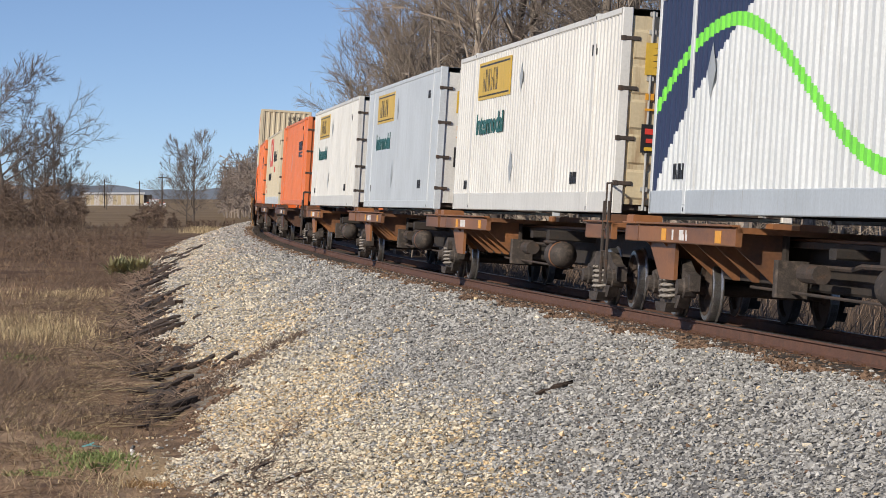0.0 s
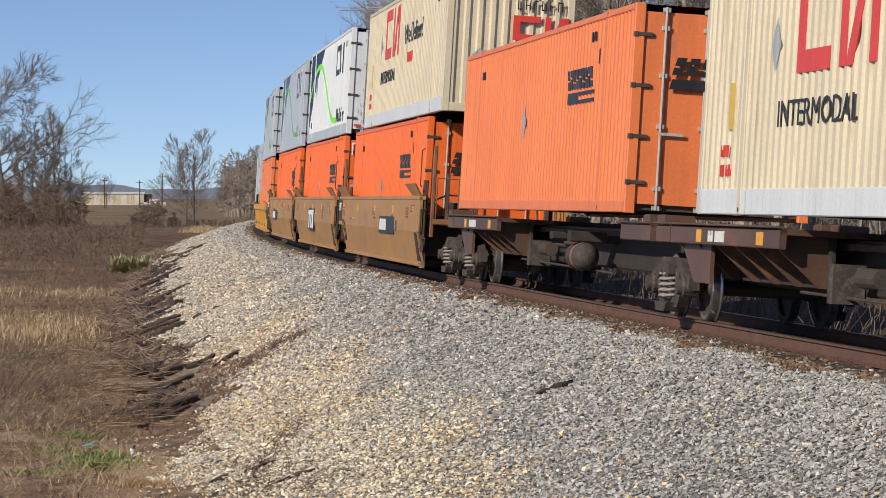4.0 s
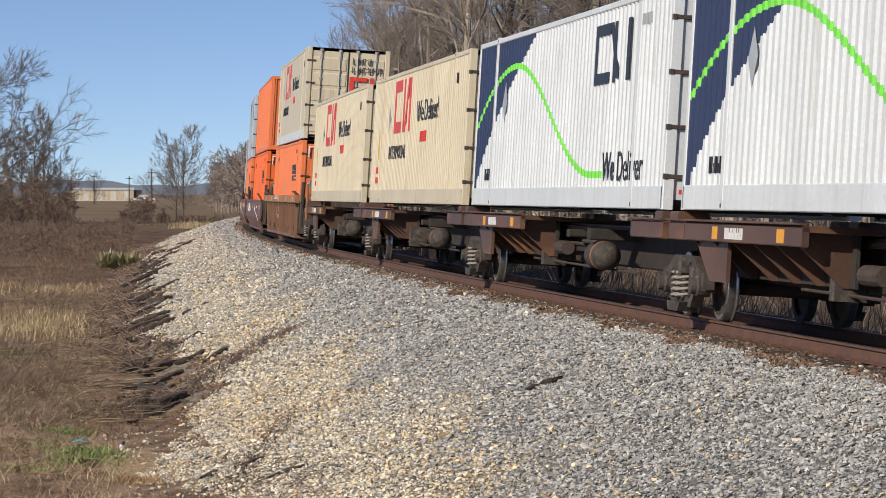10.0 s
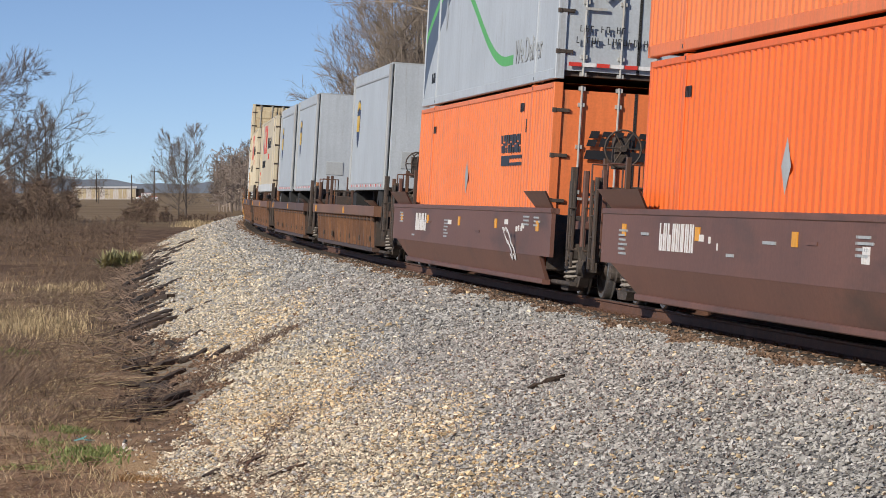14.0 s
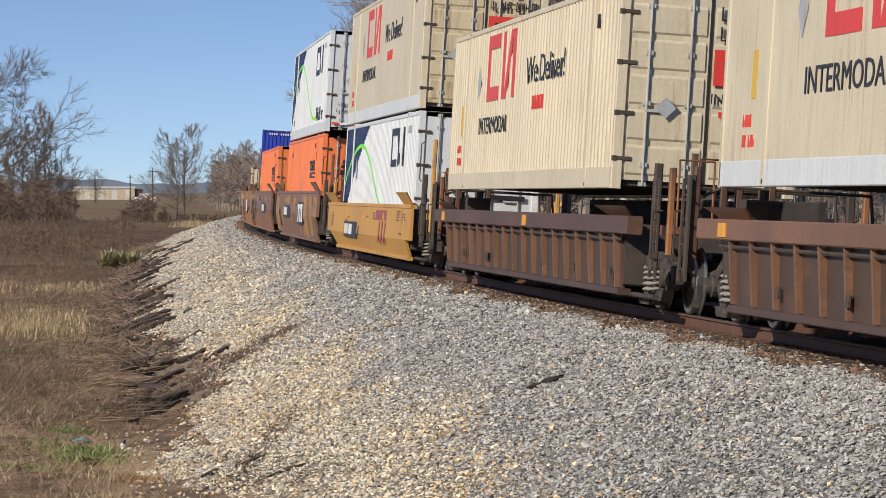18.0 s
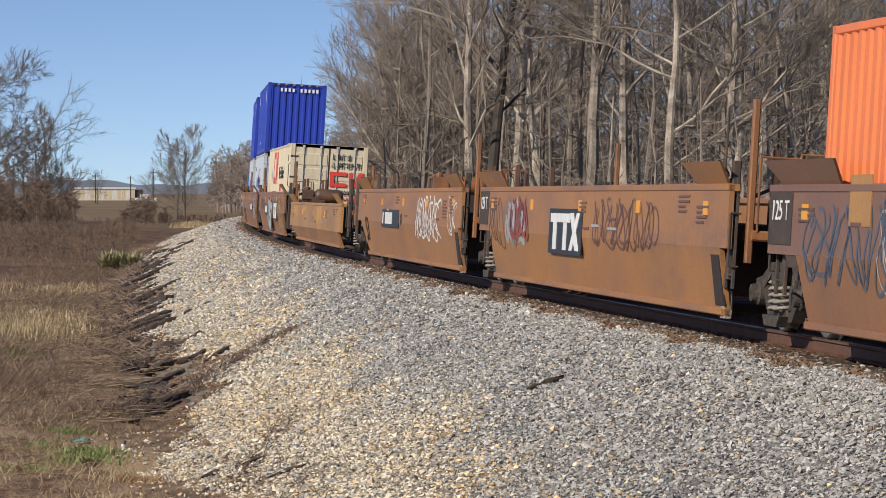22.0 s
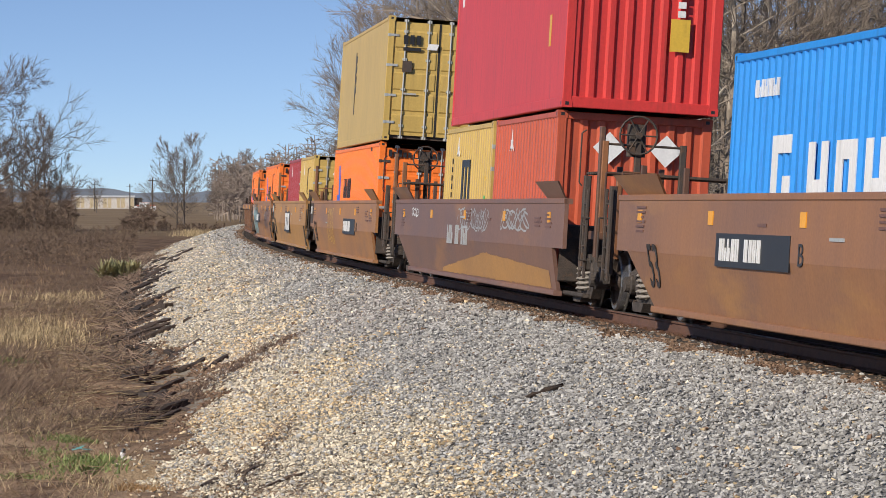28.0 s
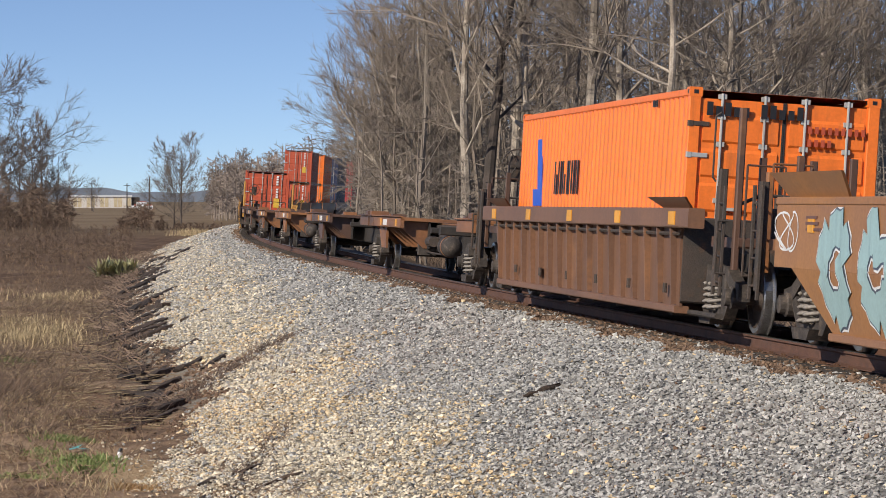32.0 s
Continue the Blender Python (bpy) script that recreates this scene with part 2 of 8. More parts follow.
# ---- mesh helpers ----
class G:
    """Collects faces of one mesh."""

    def __init__(self):
        self.v, self.f, self.m = [], [], []

    def add(self, v, f, m=0):
        o = len(self.v)
        self.v += [tuple(p) for p in v]
        self.f += [[o + i for i in q] for q in f]
        self.m += [m] * len(f)
        return self

    def box(self, x0, x1, y0, y1, z0, z1, m=0):
        v = [(x, y, z) for z in (z0, z1) for y in (y0, y1) for x in (x0, x1)]
        return self.add(v, [(0, 2, 3, 1), (4, 5, 7, 6), (0, 1, 5, 4), (2, 6, 7, 3), (0, 4, 6, 2), (1, 3, 7, 5)], m)

    def cbox(self, x0, x1, y0, y1, z0, z1, c=0.01, m=0):
        """A box with its edges along the longest side chamfered."""
        dx, dy, dz = x1 - x0, y1 - y0, z1 - z0
        c = min(c, 0.3 * min(dx, dy, dz))
        if dy >= dx and dy >= dz:
            return self.prism(oct2(x0, x1, z0, z1, c), "y", y0, y1, m)
        if dx >= dz:
            return self.prism(oct2(y0, y1, z0, z1, c), "x", x0, x1, m)
        return self.prism(oct2(x0, x1, y0, y1, c), "z", z0, z1, m)

    def prism(self, poly, axis, a, b, m=0):
        n = len(poly)
        put = {"x": lambda u, w, k: (k, u, w), "y": lambda u, w, k: (u, k, w), "z": lambda u, w, k: (u, w, k)}[axis]
        v = [put(u, w, k) for k in (a, b) for u, w in poly]
        f = [(i, (i + 1) % n, n + (i + 1) % n, n + i) for i in range(n)]
        return self.add(v, f + [tuple(range(n))[::-1], tuple(range(n, 2 * n))], m)

    def tube(self, p, q, r, n=8, r2=None, m=0, cap=True):
        p, q = Vector(p), Vector(q)
        d = q - p
        k = d.to_track_quat("Z", "Y").to_matrix()
        r2 = r if r2 is None else r2
        v = []
        for c, rr in ((p, r), (q, r2)):
            for i in range(n):
                a = 2 * math.pi * i / n
                v.append(c + k @ Vector((rr * math.cos(a), rr * math.sin(a), 0)))
        f = [(i, (i + 1) % n, n + (i + 1) % n, n + i) for i in range(n)]
        if cap:
            f += [tuple(range(n))[::-1], tuple(range(n, 2 * n))]
        return self.add(v, f, m)

    def pipe(self, pts, r, n=6, m=0):
        for a, b in zip(pts[:-1], pts[1:]):
            self.tube(a, b, r, n, m=m)
        return self

    def lathe(self, prof, axis_at, n=20, m=0, mats=None):
        """A profile of (x along the axle, radius) turned about an axle along x through axis_at (y, z)."""
        cy, cz = axis_at
        k = len(prof)
        v = [(x, cy + r * math.cos(2 * math.pi * i / n), cz + r * math.sin(2 * math.pi * i / n)) for i in range(n) for x, r in prof]
        for j in range(k - 1):
            f = [(i * k + j, i * k + j + 1, ((i + 1) % n) * k + j + 1, ((i + 1) % n) * k + j) for i in range(n)]
            if j == 0:
                o = len(self.v)
                self.add(v, f, mats[j] if mats else m)
            else:
                self.f += [[o + q for q in t] for t in f]
                self.m += [mats[j] if mats else m] * len(f)
        return self

    def mesh(self, name, mats, smooth=False):
        me = bpy.data.meshes.new(name)
        me.from_pydata(self.v, [], self.f)
        for q in mats:
            me.materials.append(M[q] if isinstance(q, str) else q)
        me.polygons.foreach_set("material_index", self.m)
        if smooth:
            me.polygons.foreach_set("use_smooth", [True] * len(self.f))
        me.update()
        bm = bmesh.new()
        bm.from_mesh(me)
        bmesh.ops.recalc_face_normals(bm, faces=bm.faces)
        bm.to_mesh(me)
        bm.free()
        return me


def oct2(a0, a1, b0, b1, c):
    return [(a0 + c, b0), (a1 - c, b0), (a1, b0 + c), (a1, b1 - c), (a1 - c, b1), (a0 + c, b1), (a0, b1 - c), (a0, b0 + c)]


def part(name, g, mats, parent=None, label="", smooth=False, share=None):
    me = share or (g if isinstance(g, bpy.types.Mesh) else g.mesh(name, mats if isinstance(mats, (list, tuple)) else [mats], smooth))
    ob = new(name, me)
    if parent:
        ob.parent = parent
    if label:
        ob["label"] = label
    return ob


def thing(name, label, category, group="", kind=""):
    return tagged(new(name), label, category, group, kind)


# ---- ground ----
def lift(s, lat):
    """The height of the ground beside the track."""
    s, lat = np.asarray(s, float), np.asarray(lat, float)
    wob = 0.10 * np.sin(s * 0.37 + 1.3 * np.sin(s * 0.11)) + 0.06 * np.sin(s * 0.83 + 2.0)
    toe = -7.2 - 0.35 * np.sin(s * 0.21) + wob
    z = np.interp(lat, [-4000, -900, -300, -60, -25, -10], [2.5, -0.4, -1.35, -1.6, -1.62, -1.58])
    shoulder = np.where(lat > -3.1, -0.21 + (lat + 1.7) * 0.055 * (lat < -1.7) - np.clip(lat, -1.8, 1.8) * math.tan(CANT) * 1.0,
                        -0.18 + (lat + 3.1) * (1.40 / (-3.1 - toe)))
    right = np.interp(lat, [1.8, 3.0, 6.5, 8.5, 14, 40, 1000], [-0.32, -0.42, -1.4, -1.5, -1.0, -0.9, -0.9])
    out = np.where(lat < toe, z, np.maximum(shoulder, z))
    out = np.where(lat > 1.8, right, out)
    rough = 0.035 * np.sin(s * 1.9 + lat * 1.3) + 0.03 * np.sin(s * 0.9 - lat * 2.3)
    return out + np.where((lat < -7) & (lat > -60), rough * 1.5, np.where((lat < -1.7), rough * 0.35, 0))


def grid_mesh(name, ss, ll, zfun):
    S_, L_ = np.meshgrid(ss, ll, indexing="ij")
    x, y, h = np.interp(S_, _s, _x), np.interp(S_, _s, _y), np.interp(S_, _s, _h)
    co = np.stack([x + L_ * np.cos(h), y - L_ * np.sin(h), zfun(S_, L_)], -1).reshape(-1, 3)
    a, b = len(ss), len(ll)
    i = (np.arange(a - 1)[:, None] * b + np.arange(b - 1)[None, :]).ravel()
    f = np.stack([i, i + 1, i + b + 1, i + b], 1)
    return quads(name, co, f), S_.ravel(), L_.ravel()


def quads(name, co, f):
    me = bpy.data.meshes.new(name)
    me.vertices.add(len(co))
    me.vertices.foreach_set("co", np.ascontiguousarray(co, dtype=np.float32).ravel())
    n = f.shape[1]
    me.loops.add(f.size)
    me.loops.foreach_set("vertex_index", np.ascontiguousarray(f, dtype=np.int32).ravel())
    me.polygons.add(len(f))
    me.polygons.foreach_set("loop_start", np.arange(0, f.size, n, dtype=np.int32))
    me.polygons.foreach_set("loop_total", np.full(len(f), n, dtype=np.int32))
    me.polygons.foreach_set("use_smooth", [False] * len(f))
    me.update(calc_edges=True)
    return me


ss = np.concatenate([np.arange(-2600, -200, 60), np.arange(-200, 14, 6), np.arange(14, 130, 0.35), np.arange(130, 300, 1.2),
                     np.arange(300, 700, 8), np.arange(700, 2601, 50)])
ll = np.concatenate([[-4200, -3000, -2000, -1400, -900, -600, -400, -300, -200, -140, -100, -75], np.arange(-60, -14, 2.0),
                     np.arange(-14, 3.2, 0.22), np.arange(3.2, 16, 0.8), [18, 22, 30, 45, 70, 110, 180, 300, 500, 800, 1000]])
me, S_, L_ = grid_mesh("ground", ss, ll, lift)
me.polygons.foreach_set("use_smooth", [True] * len(me.polygons))


def attribute(me, name, val):
    a = me.attributes.new(name, "FLOAT", "POINT")
    a.data.foreach_set("value", np.ascontiguousarray(val, dtype=np.float32))


attribute(me, "lat", L_)
attribute(me, "along", S_)
ground = tagged(new("ground", me), "brown winter field and pale ballast slope beside the track", "ground", kind="structure")


def ground_material():
    m = bpy.data.materials.new("field_and_ballast")
    m.use_nodes = True
    n, l = m.node_tree.nodes, m.node_tree.links
    b = n["Principled BSDF"]
    b.inputs["Roughness"].default_value = 0.95
    b.inputs["Specular IOR Level"].default_value = 0.15
    geo = n.new("ShaderNodeNewGeometry")
    lat = n.new("ShaderNodeAttribute")
    lat.attribute_name = "lat"
    along = n.new("ShaderNodeAttribute")
    along.attribute_name = "along"

    def tex(kind, scale, detail=4):
        t = n.new(kind)
        t.inputs["Scale"].default_value = scale
        if "Detail" in t.inputs:
            t.inputs["Detail"].default_value = detail
        l.new(geo.outputs["Position"], t.inputs["Vector"])
        return t

    def math_(op, a, c=0.0, d=None):
        t = n.new("ShaderNodeMath")
        t.operation = op
        for i, v in enumerate((a, c) if d is None else (a, c, d)):
            if isinstance(v, (int, float)):
                t.inputs[i].default_value = v
            else:
                l.new(v, t.inputs[i])
        return t.outputs[0]

    def rng(v, a, c, lo=0.0, hi=1.0):
        r = n.new("ShaderNodeMapRange")
        for k, x in (("From Min", a), ("From Max", c), ("To Min", lo), ("To Max", hi)):
            r.inputs[k].default_value = x
        l.new(v, r.inputs["Value"])
        return r.outputs[0]

    def mix(f, a, c, blend="MIX"):
        x = n.new("ShaderNodeMix")
        x.data_type = "RGBA"
        x.blend_type = blend
        for v, s in ((f, 0), (a, 6), (c, 7)):
            if isinstance(v, (int, float)):
                x.inputs[s].default_value = v
            elif isinstance(v, tuple):
                x.inputs[s].default_value = (*v, 1)
            else:
                l.new(v, x.inputs[s])
        return x.outputs[2]

    L = lat.outputs["Fac"]
    big = tex("ShaderNodeTexNoise", 0.35).outputs["Fac"]
    mid = tex("ShaderNodeTexNoise", 2.2, 6).outputs["Fac"]
    fine = tex("ShaderNodeTexNoise", 26.0, 5).outputs["Fac"]
    far = tex("ShaderNodeTexNoise", 0.035, 5).outputs["Fac"]
    vor = tex("ShaderNodeTexVoronoi", 19.0)
    cell = n.new("ShaderNodeSeparateColor")
    l.new(vor.outputs["Color"], cell.inputs[0])
    # field: dead grass, bare brown earth, straw
    field = mix(rng(big, 0.38, 0.62), (0.25, 0.16, 0.10), (0.36, 0.25, 0.16))
    field = mix(rng(mid, 0.46, 0.66), field, (0.14, 0.088, 0.06))
    field = mix(rng(fine, 0.55, 0.75), field, (0.44, 0.34, 0.22))
    field = mix(rng(along.outputs["Fac"], 80, 125, 0.0, 0.92), field, mix(rng(big, 0.4, 0.6), (0.105, 0.065, 0.044), (0.165, 0.108, 0.07)))
    strip = mix(rng(far, 0.42, 0.6), (0.20, 0.14, 0.085), (0.26, 0.19, 0.115))
    field = mix(rng(L, -170, -120, 1.0, 0.0), field, strip)
    field = mix(rng(along.outputs["Fac"], 250, 330, 0.0, 0.85), field, strip)
    # stone: grey crushed rock on top, cream on the slope, both darkened as shade in the gaps between loose stones
    grey = mix(cell.outputs[0], (0.10, 0.097, 0.093), (0.26, 0.253, 0.245))
    cream = mix(cell.outputs[0], (0.14, 0.118, 0.09), (0.38, 0.335, 0.27))
    edge = math_("ADD", L, math_("MULTIPLY", rng(along.outputs["Fac"], 20, 90, 1.9, -0.5), 1.0))
    edge = math_("ADD", edge, rng(big, 0.3, 0.7, -0.6, 0.6))
    edge = math_("ADD", edge, rng(mid, 0.3, 0.7, -0.7, 0.7))
    stone = mix(rng(edge, -3.9, -3.0), cream, grey)
    # dark between the cells: shade of the gaps put into the colour
    stone = mix(math_("MULTIPLY", rng(vor.outputs["Distance"], 0.28, 0.6), 0.35), stone, (0.04, 0.036, 0.03))
    dirt = mix(rng(mid, 0.35, 0.65), (0.13, 0.078, 0.048), (0.24, 0.16, 0.10))
    near = math_("MULTIPLY", rng(L, -2.3, -1.75), rng(L, 1.75, 2.6, 1.0, 0.0))
    stone = mix(math_("MULTIPLY", near, rng(mid, 0.4, 0.62)), stone, dirt)
    toe = math_("ADD", L, rng(mid, 0.3, 0.7, -0.9, 0.9))
    toe = math_("ADD", toe, rng(big, 0.3, 0.7, -0.5, 0.5))
    toe = math_("ADD", toe, rng(along.outputs["Fac"], 60, 150, 0.0, -0.9))
    isstone = math_("MULTIPLY", rng(toe, -6.95, -6.3), rng(L, 2.1, 3.0, 1.0, 0.0))
    # ground beyond the track darkened in colour, for the shade seen under the cars
    field = mix(rng(L, 1.8, 2.6, 0.0, 0.9), field, mix(rng(mid, 0.35, 0.65), (0.045, 0.032, 0.023), (0.10, 0.072, 0.05)))
    litter = math_("MULTIPLY", rng(L, -8.3, -7.2), rng(fine, 0.35, 0.6))
    field = mix(math_("MULTIPLY", litter, rng(mid, 0.3, 0.55)), field, (0.085, 0.058, 0.04))
    col = mix(isstone, field, stone)
    # a fan of orange sand washed out at the foot
    fan = math_("ADD", math_("POWER", math_("ABSOLUTE", math_("DIVIDE", math_("ADD", along.outputs["Fac"], -35.6), 2.4)), 2.0),
                math_("POWER", math_("ABSOLUTE", math_("DIVIDE", math_("ADD", L, 7.9), 0.55)), 2.0))
    fan = math_("ADD", fan, rng(mid, 0.3, 0.7, -0.45, 0.45))
    col = mix(rng(fan, 1.05, 0.55, 0.0, 0.85), col, mix(rng(fine, 0.35, 0.7), (0.40, 0.27, 0.15), (0.50, 0.37, 0.22)))
    l.new(col, b.inputs["Base Color"])
    bump = n.new("ShaderNodeBump")
    bump.inputs["Strength"].default_value = 0.6
    bump.inputs["Distance"].default_value = 0.035
    h = math_("ADD", math_("MULTIPLY", vor.outputs["Distance"], -1.0), math_("MULTIPLY", fine, 0.8))
    l.new(h, bump.inputs["Height"])
    l.new(bump.outputs[0], b.inputs["Normal"])
    return m


ground.data.materials.append(ground_material())

# ---- rails and ties ----
RAIL = [(-0.07, -0.171), (0.07, -0.171), (0.07, -0.16), (0.012, -0.14), (0.009, -0.045), (0.036, -0.03), (0.037, -0.006), (0.03, 0.0),
        (-0.03, 0.0), (-0.037, -0.006), (-0.036, -0.03), (-0.009, -0.045), (-0.012, -0.14), (-0.07, -0.16)]


def sweep(name, prof, lat0, s_all, top=None):
    """A profile (across, height) carried along the track, leaning with it."""
    k = len(prof)
    co, fs, mi = [], [], []
    for s in s_all:
        m = Matrix.Translation(at(s, 0)) @ Matrix.Rotation(-on_track(s)[2], 4, "Z") @ Matrix.Rotation(CANT, 4, "Y")
        co += [m @ Vector((lat0 + u, 0, w)) for u, w in prof]
    for i in range(len(s_all) - 1):
        for j in range(k):
            fs.append((i * k + j, i * k + (j + 1) % k, (i + 1) * k + (j + 1) % k, (i + 1) * k + j))
            mi.append(1 if j in (6, 7, 8) else 0)
    me = bpy.data.meshes.new(name)
    me.from_pydata(co, [], fs)
    me.materials.append(M["rail"])
    me.materials.append(M["railtop"])
    me.polygons.foreach_set("material_index", mi)
    return new(name, me)


track = tagged(new("railway_track"), "rusty steel railway track on dark timber ties", "railway track", kind="structure")
s_all = np.concatenate([np.arange(-830, 0, 10), np.arange(0, 300, 2.0), np.arange(300, 1201, 8)])
for lat0, label in ((-0.755, "rusty brown rail, polished on top"), (0.755, "")):
    r = sweep("rail", RAIL, lat0, s_all)
    r.parent = track
    if label:
        r["label"] = label

rng = random.Random(5)
tie_mesh = []
for i in range(6):
    g = G()
    c = 0.012 + 0.01 * rng.random()
    g.prism(oct2(-0.115, 0.115, -0.35, -0.178, c), "y", -1.3 - 0.05 * rng.random(), 1.3 + 0.05 * rng.random())
    me = g.mesh("tie", ["tie"])
    me.transform(Matrix.Rotation(radians(90), 4, "Z"))
    tie_mesh.append(me)
for i in range(230):
    s = 14 + i * 0.53 + rng.uniform(-0.03, 0.03)
    t = part("tie", tie_mesh[i % 6], None, track)
    t.matrix_world = railed(s, 0.3) @ pose(rng.uniform(-0.05, 0.05), 0, 0, 0, 0, rng.uniform(-1.5, 1.5))
g = G()
for s in np.concatenate([np.arange(-300, 14, 0.6), np.arange(136, 420, 0.56)]):
    m = railed(float(s), 0.3)
    o = len(g.v)
    g.box(-1.3, 1.3, -0.115, 0.115, -0.35, -0.178)
    g.v[o:] = [tuple(m @ Vector(p)) for p in g.v[o:]]
tagged(part("ties_beyond", g, "tie", track), kind="stuff")
# plates under the rail and cut spikes along the stretch beside the camera
plate = G()
plate.cbox(-0.19, 0.17, -0.09, 0.09, -0.182, -0.168, 0.004)
for u in (-0.1, 0.1):
    for w in (-0.05, 0.05):
        plate.box(u - 0.012, u + 0.012, w - 0.012, w + 0.012, -0.17, -0.145)
pm = plate.mesh("tie_plate", ["plate"])
for i in range(60):
    s = 30 + i * 0.53
    t = part("tie_plate", pm, None, track)
    t.matrix_world = railed(s, 0.3) @ pose(-0.755, 0, 0)

# ---- the train ----
TRAIN = []          # thing, place along the train, half span, height above the rails


def aboard(ob, s0, half, z=0.0):
    TRAIN.append((ob, s0, half, z))
    ob.matrix_world = railed(s0, half) @ pose(0, 0, z)
    return ob


MESH = {}


def shared(key, make):
    if key not in MESH:
        MESH[key] = make()
    return MESH[key]


LEFT = Matrix(((0, 0, -1, 0), (-1, 0, 0, 0), (0, 1, 0, 0), (0, 0, 0, 1)))     # text on the side that faces the camera
NEAR = Matrix(((1, 0, 0, 0), (0, 0, -1, 0), (0, 1, 0, 0), (0, 0, 0, 1)))      # text on the near end


def lettering(parent, words, size, m, place, turn=LEFT, squeeze=1.0, fat=0.0):
    def make():
        cu = bpy.data.curves.new("lettering", "FONT")
        cu.body, cu.size, cu.extrude, cu.resolution_u, cu.offset = words, size, 0.004, 3, fat
        ob = bpy.data.objects.new("lettering", cu)
        scene.collection.objects.link(ob)
        bpy.context.view_layer.update()
        me = bpy.data.meshes.new_from_object(ob.evaluated_get(bpy.context.evaluated_depsgraph_get()))
        bpy.data.objects.remove(ob)
        me.transform(Matrix.Diagonal((squeeze, 1, 1, 1)))
        me.materials.clear()
        me.materials.append(M[m])
        return me
    ob = part("lettering", shared(("text", words, size, m, squeeze, fat), make), None, parent)
    ob.matrix_basis = Matrix.Translation(place) @ turn
    return ob


# -- trucks --
def coil(x, y, z0, z1, r, wire, turns):
    """A coil spring: one wire swept round and upwards."""
    g = G()
    n = int(turns * 9)
    v, f = [], []
    for i in range(n + 1):
        a, z = 2 * math.pi * i / 9, z0 + (z1 - z0) * i / n
        v += [(x + (r + wire * u) * math.cos(a), y + (r + wire * u) * math.sin(a), z + wire * w) for u, w in ((1, 0), (0, 1), (-1, 0), (0, -1))]
    for i in range(n):
        f += [(4 * i + k, 4 * i + (k + 1) % 4, 4 * i + 4 + (k + 1) % 4, 4 * i + 4 + k) for k in range(4)]
    return g.add(v, f + [(0, 1, 2, 3), (4 * n + 3, 4 * n + 2, 4 * n + 1, 4 * n)])


def make_truck():
    t = thing("rail_truck", "dusty steel freight truck with coil springs and four wheels", "rail truck", "trucks of the train")
    R = 0.42
    for sx in (-1, 1):
        g = G()
        x0, x1 = sx * 1.02 - 0.07, sx * 1.02 + 0.07
        # cast frame: arched top member, lower member and columns round the spring opening
        top = [(-1.13, 0.38), (-1.13, 0.58), (-0.85, 0.62), (-0.5, 0.78), (0.5, 0.78), (0.85, 0.62), (1.13, 0.58), (1.13, 0.38), (0.9, 0.45),
               (0.72, 0.5), (0.45, 0.66), (-0.45, 0.66), (-0.72, 0.5), (-0.9, 0.45)]
        low = [(-0.8, 0.46), (-0.62, 0.52), (-0.38, 0.27), (0.38, 0.27), (0.62, 0.52), (0.8, 0.46), (0.48, 0.14), (-0.48, 0.14)]
        # each as two prisms so that the outline may be hollow
        for poly in (top[:4] + top[11:], top[3:5] + top[10:12], top[4:11], low[:3] + low[7:], low[2:4] + low[6:], low[3:7]):
            g.prism(poly, "x", x0, x1)
        for y in (-0.38, 0.38):
            g.cbox(x0, x1, y - 0.07, y + 0.07, 0.25, 0.7, 0.02)
        part("side_frame", g, "dusty", t)
        part("spring_seat", G().prism([(-0.36, 0.2), (0.36, 0.2), (0.26, 0.08), (-0.26, 0.08)], "x", min(sx * 0.96, sx * 1.2), max(sx * 0.96, sx * 1.2)), "dusty", t)
        for y in (-0.11, 0.11) if sx < 0 else ():
            part("spring", coil(sx * 1.08, y, 0.24, 0.56, 0.11, 0.023, 4.5), "spring", t, smooth=True)
        for y in (-0.9, 0.9):
            b = G()
            b.lathe([(sx * 0.96, 0.01), (sx * 0.96, 0.135), (sx * 1.12, 0.135), (sx * 1.14, 0.11), (sx * 1.2, 0.1), (sx * 1.21, 0.01)], (y, R), 14)
            part("bearing_cap", b, "dusty", t)
        for y in (-0.58, 0.58):
            part("brake_shoe", G().cbox(sx * 0.76 - 0.05, sx * 0.76 + 0.05, y - 0.035, y + 0.035, 0.3, 0.6, 0.02), "steel", t)
    g = G()
    g.cbox(-1.16, 1.16, -0.2, 0.2, 0.53, 0.72, 0.03).cbox(-0.4, 0.4, -0.28, 0.28, 0.7, 0.8, 0.03)
    part("bolster", g, "dusty", t)
    g = G()
    g.cbox(-0.75, 0.75, -0.62, -0.52, 0.33, 0.43, 0.02).cbox(-0.75, 0.75, 0.52, 0.62, 0.33, 0.43, 0.02)
    part("brake_beam", g, "steel", t)
    for y in (-0.9, 0.9):
        w = thing("wheelset", "", "")
        w.parent = t
        w.location = (0, y, R)
        a = G()
        a.lathe([(-0.98, 0.0), (-0.98, 0.075), (-0.7, 0.085), (0.7, 0.085), (0.98, 0.075), (0.98, 0.0)], (0, 0), 12)
        part("axle", a, "wheel", w, smooth=False)
        for sx in (-1, 1):
            prof = [(0.685, 0.0), (0.685, 0.11), (0.735, 0.13), (0.735, 0.33), (0.685, 0.35), (0.685, 0.448), (0.70, 0.45), (0.712, 0.432), (0.722, 0.42),
                    (0.81, 0.413), (0.822, 0.40), (0.822, 0.345), (0.77, 0.33), (0.765, 0.15), (0.84, 0.125), (0.84, 0.0)]
            g = G().lathe([(sx * u, r) for u, r in prof], (0, 0), 24, mats=[0, 0, 0, 0, 0, 1, 1, 1, 1, 1, 1, 0, 0, 0, 0])
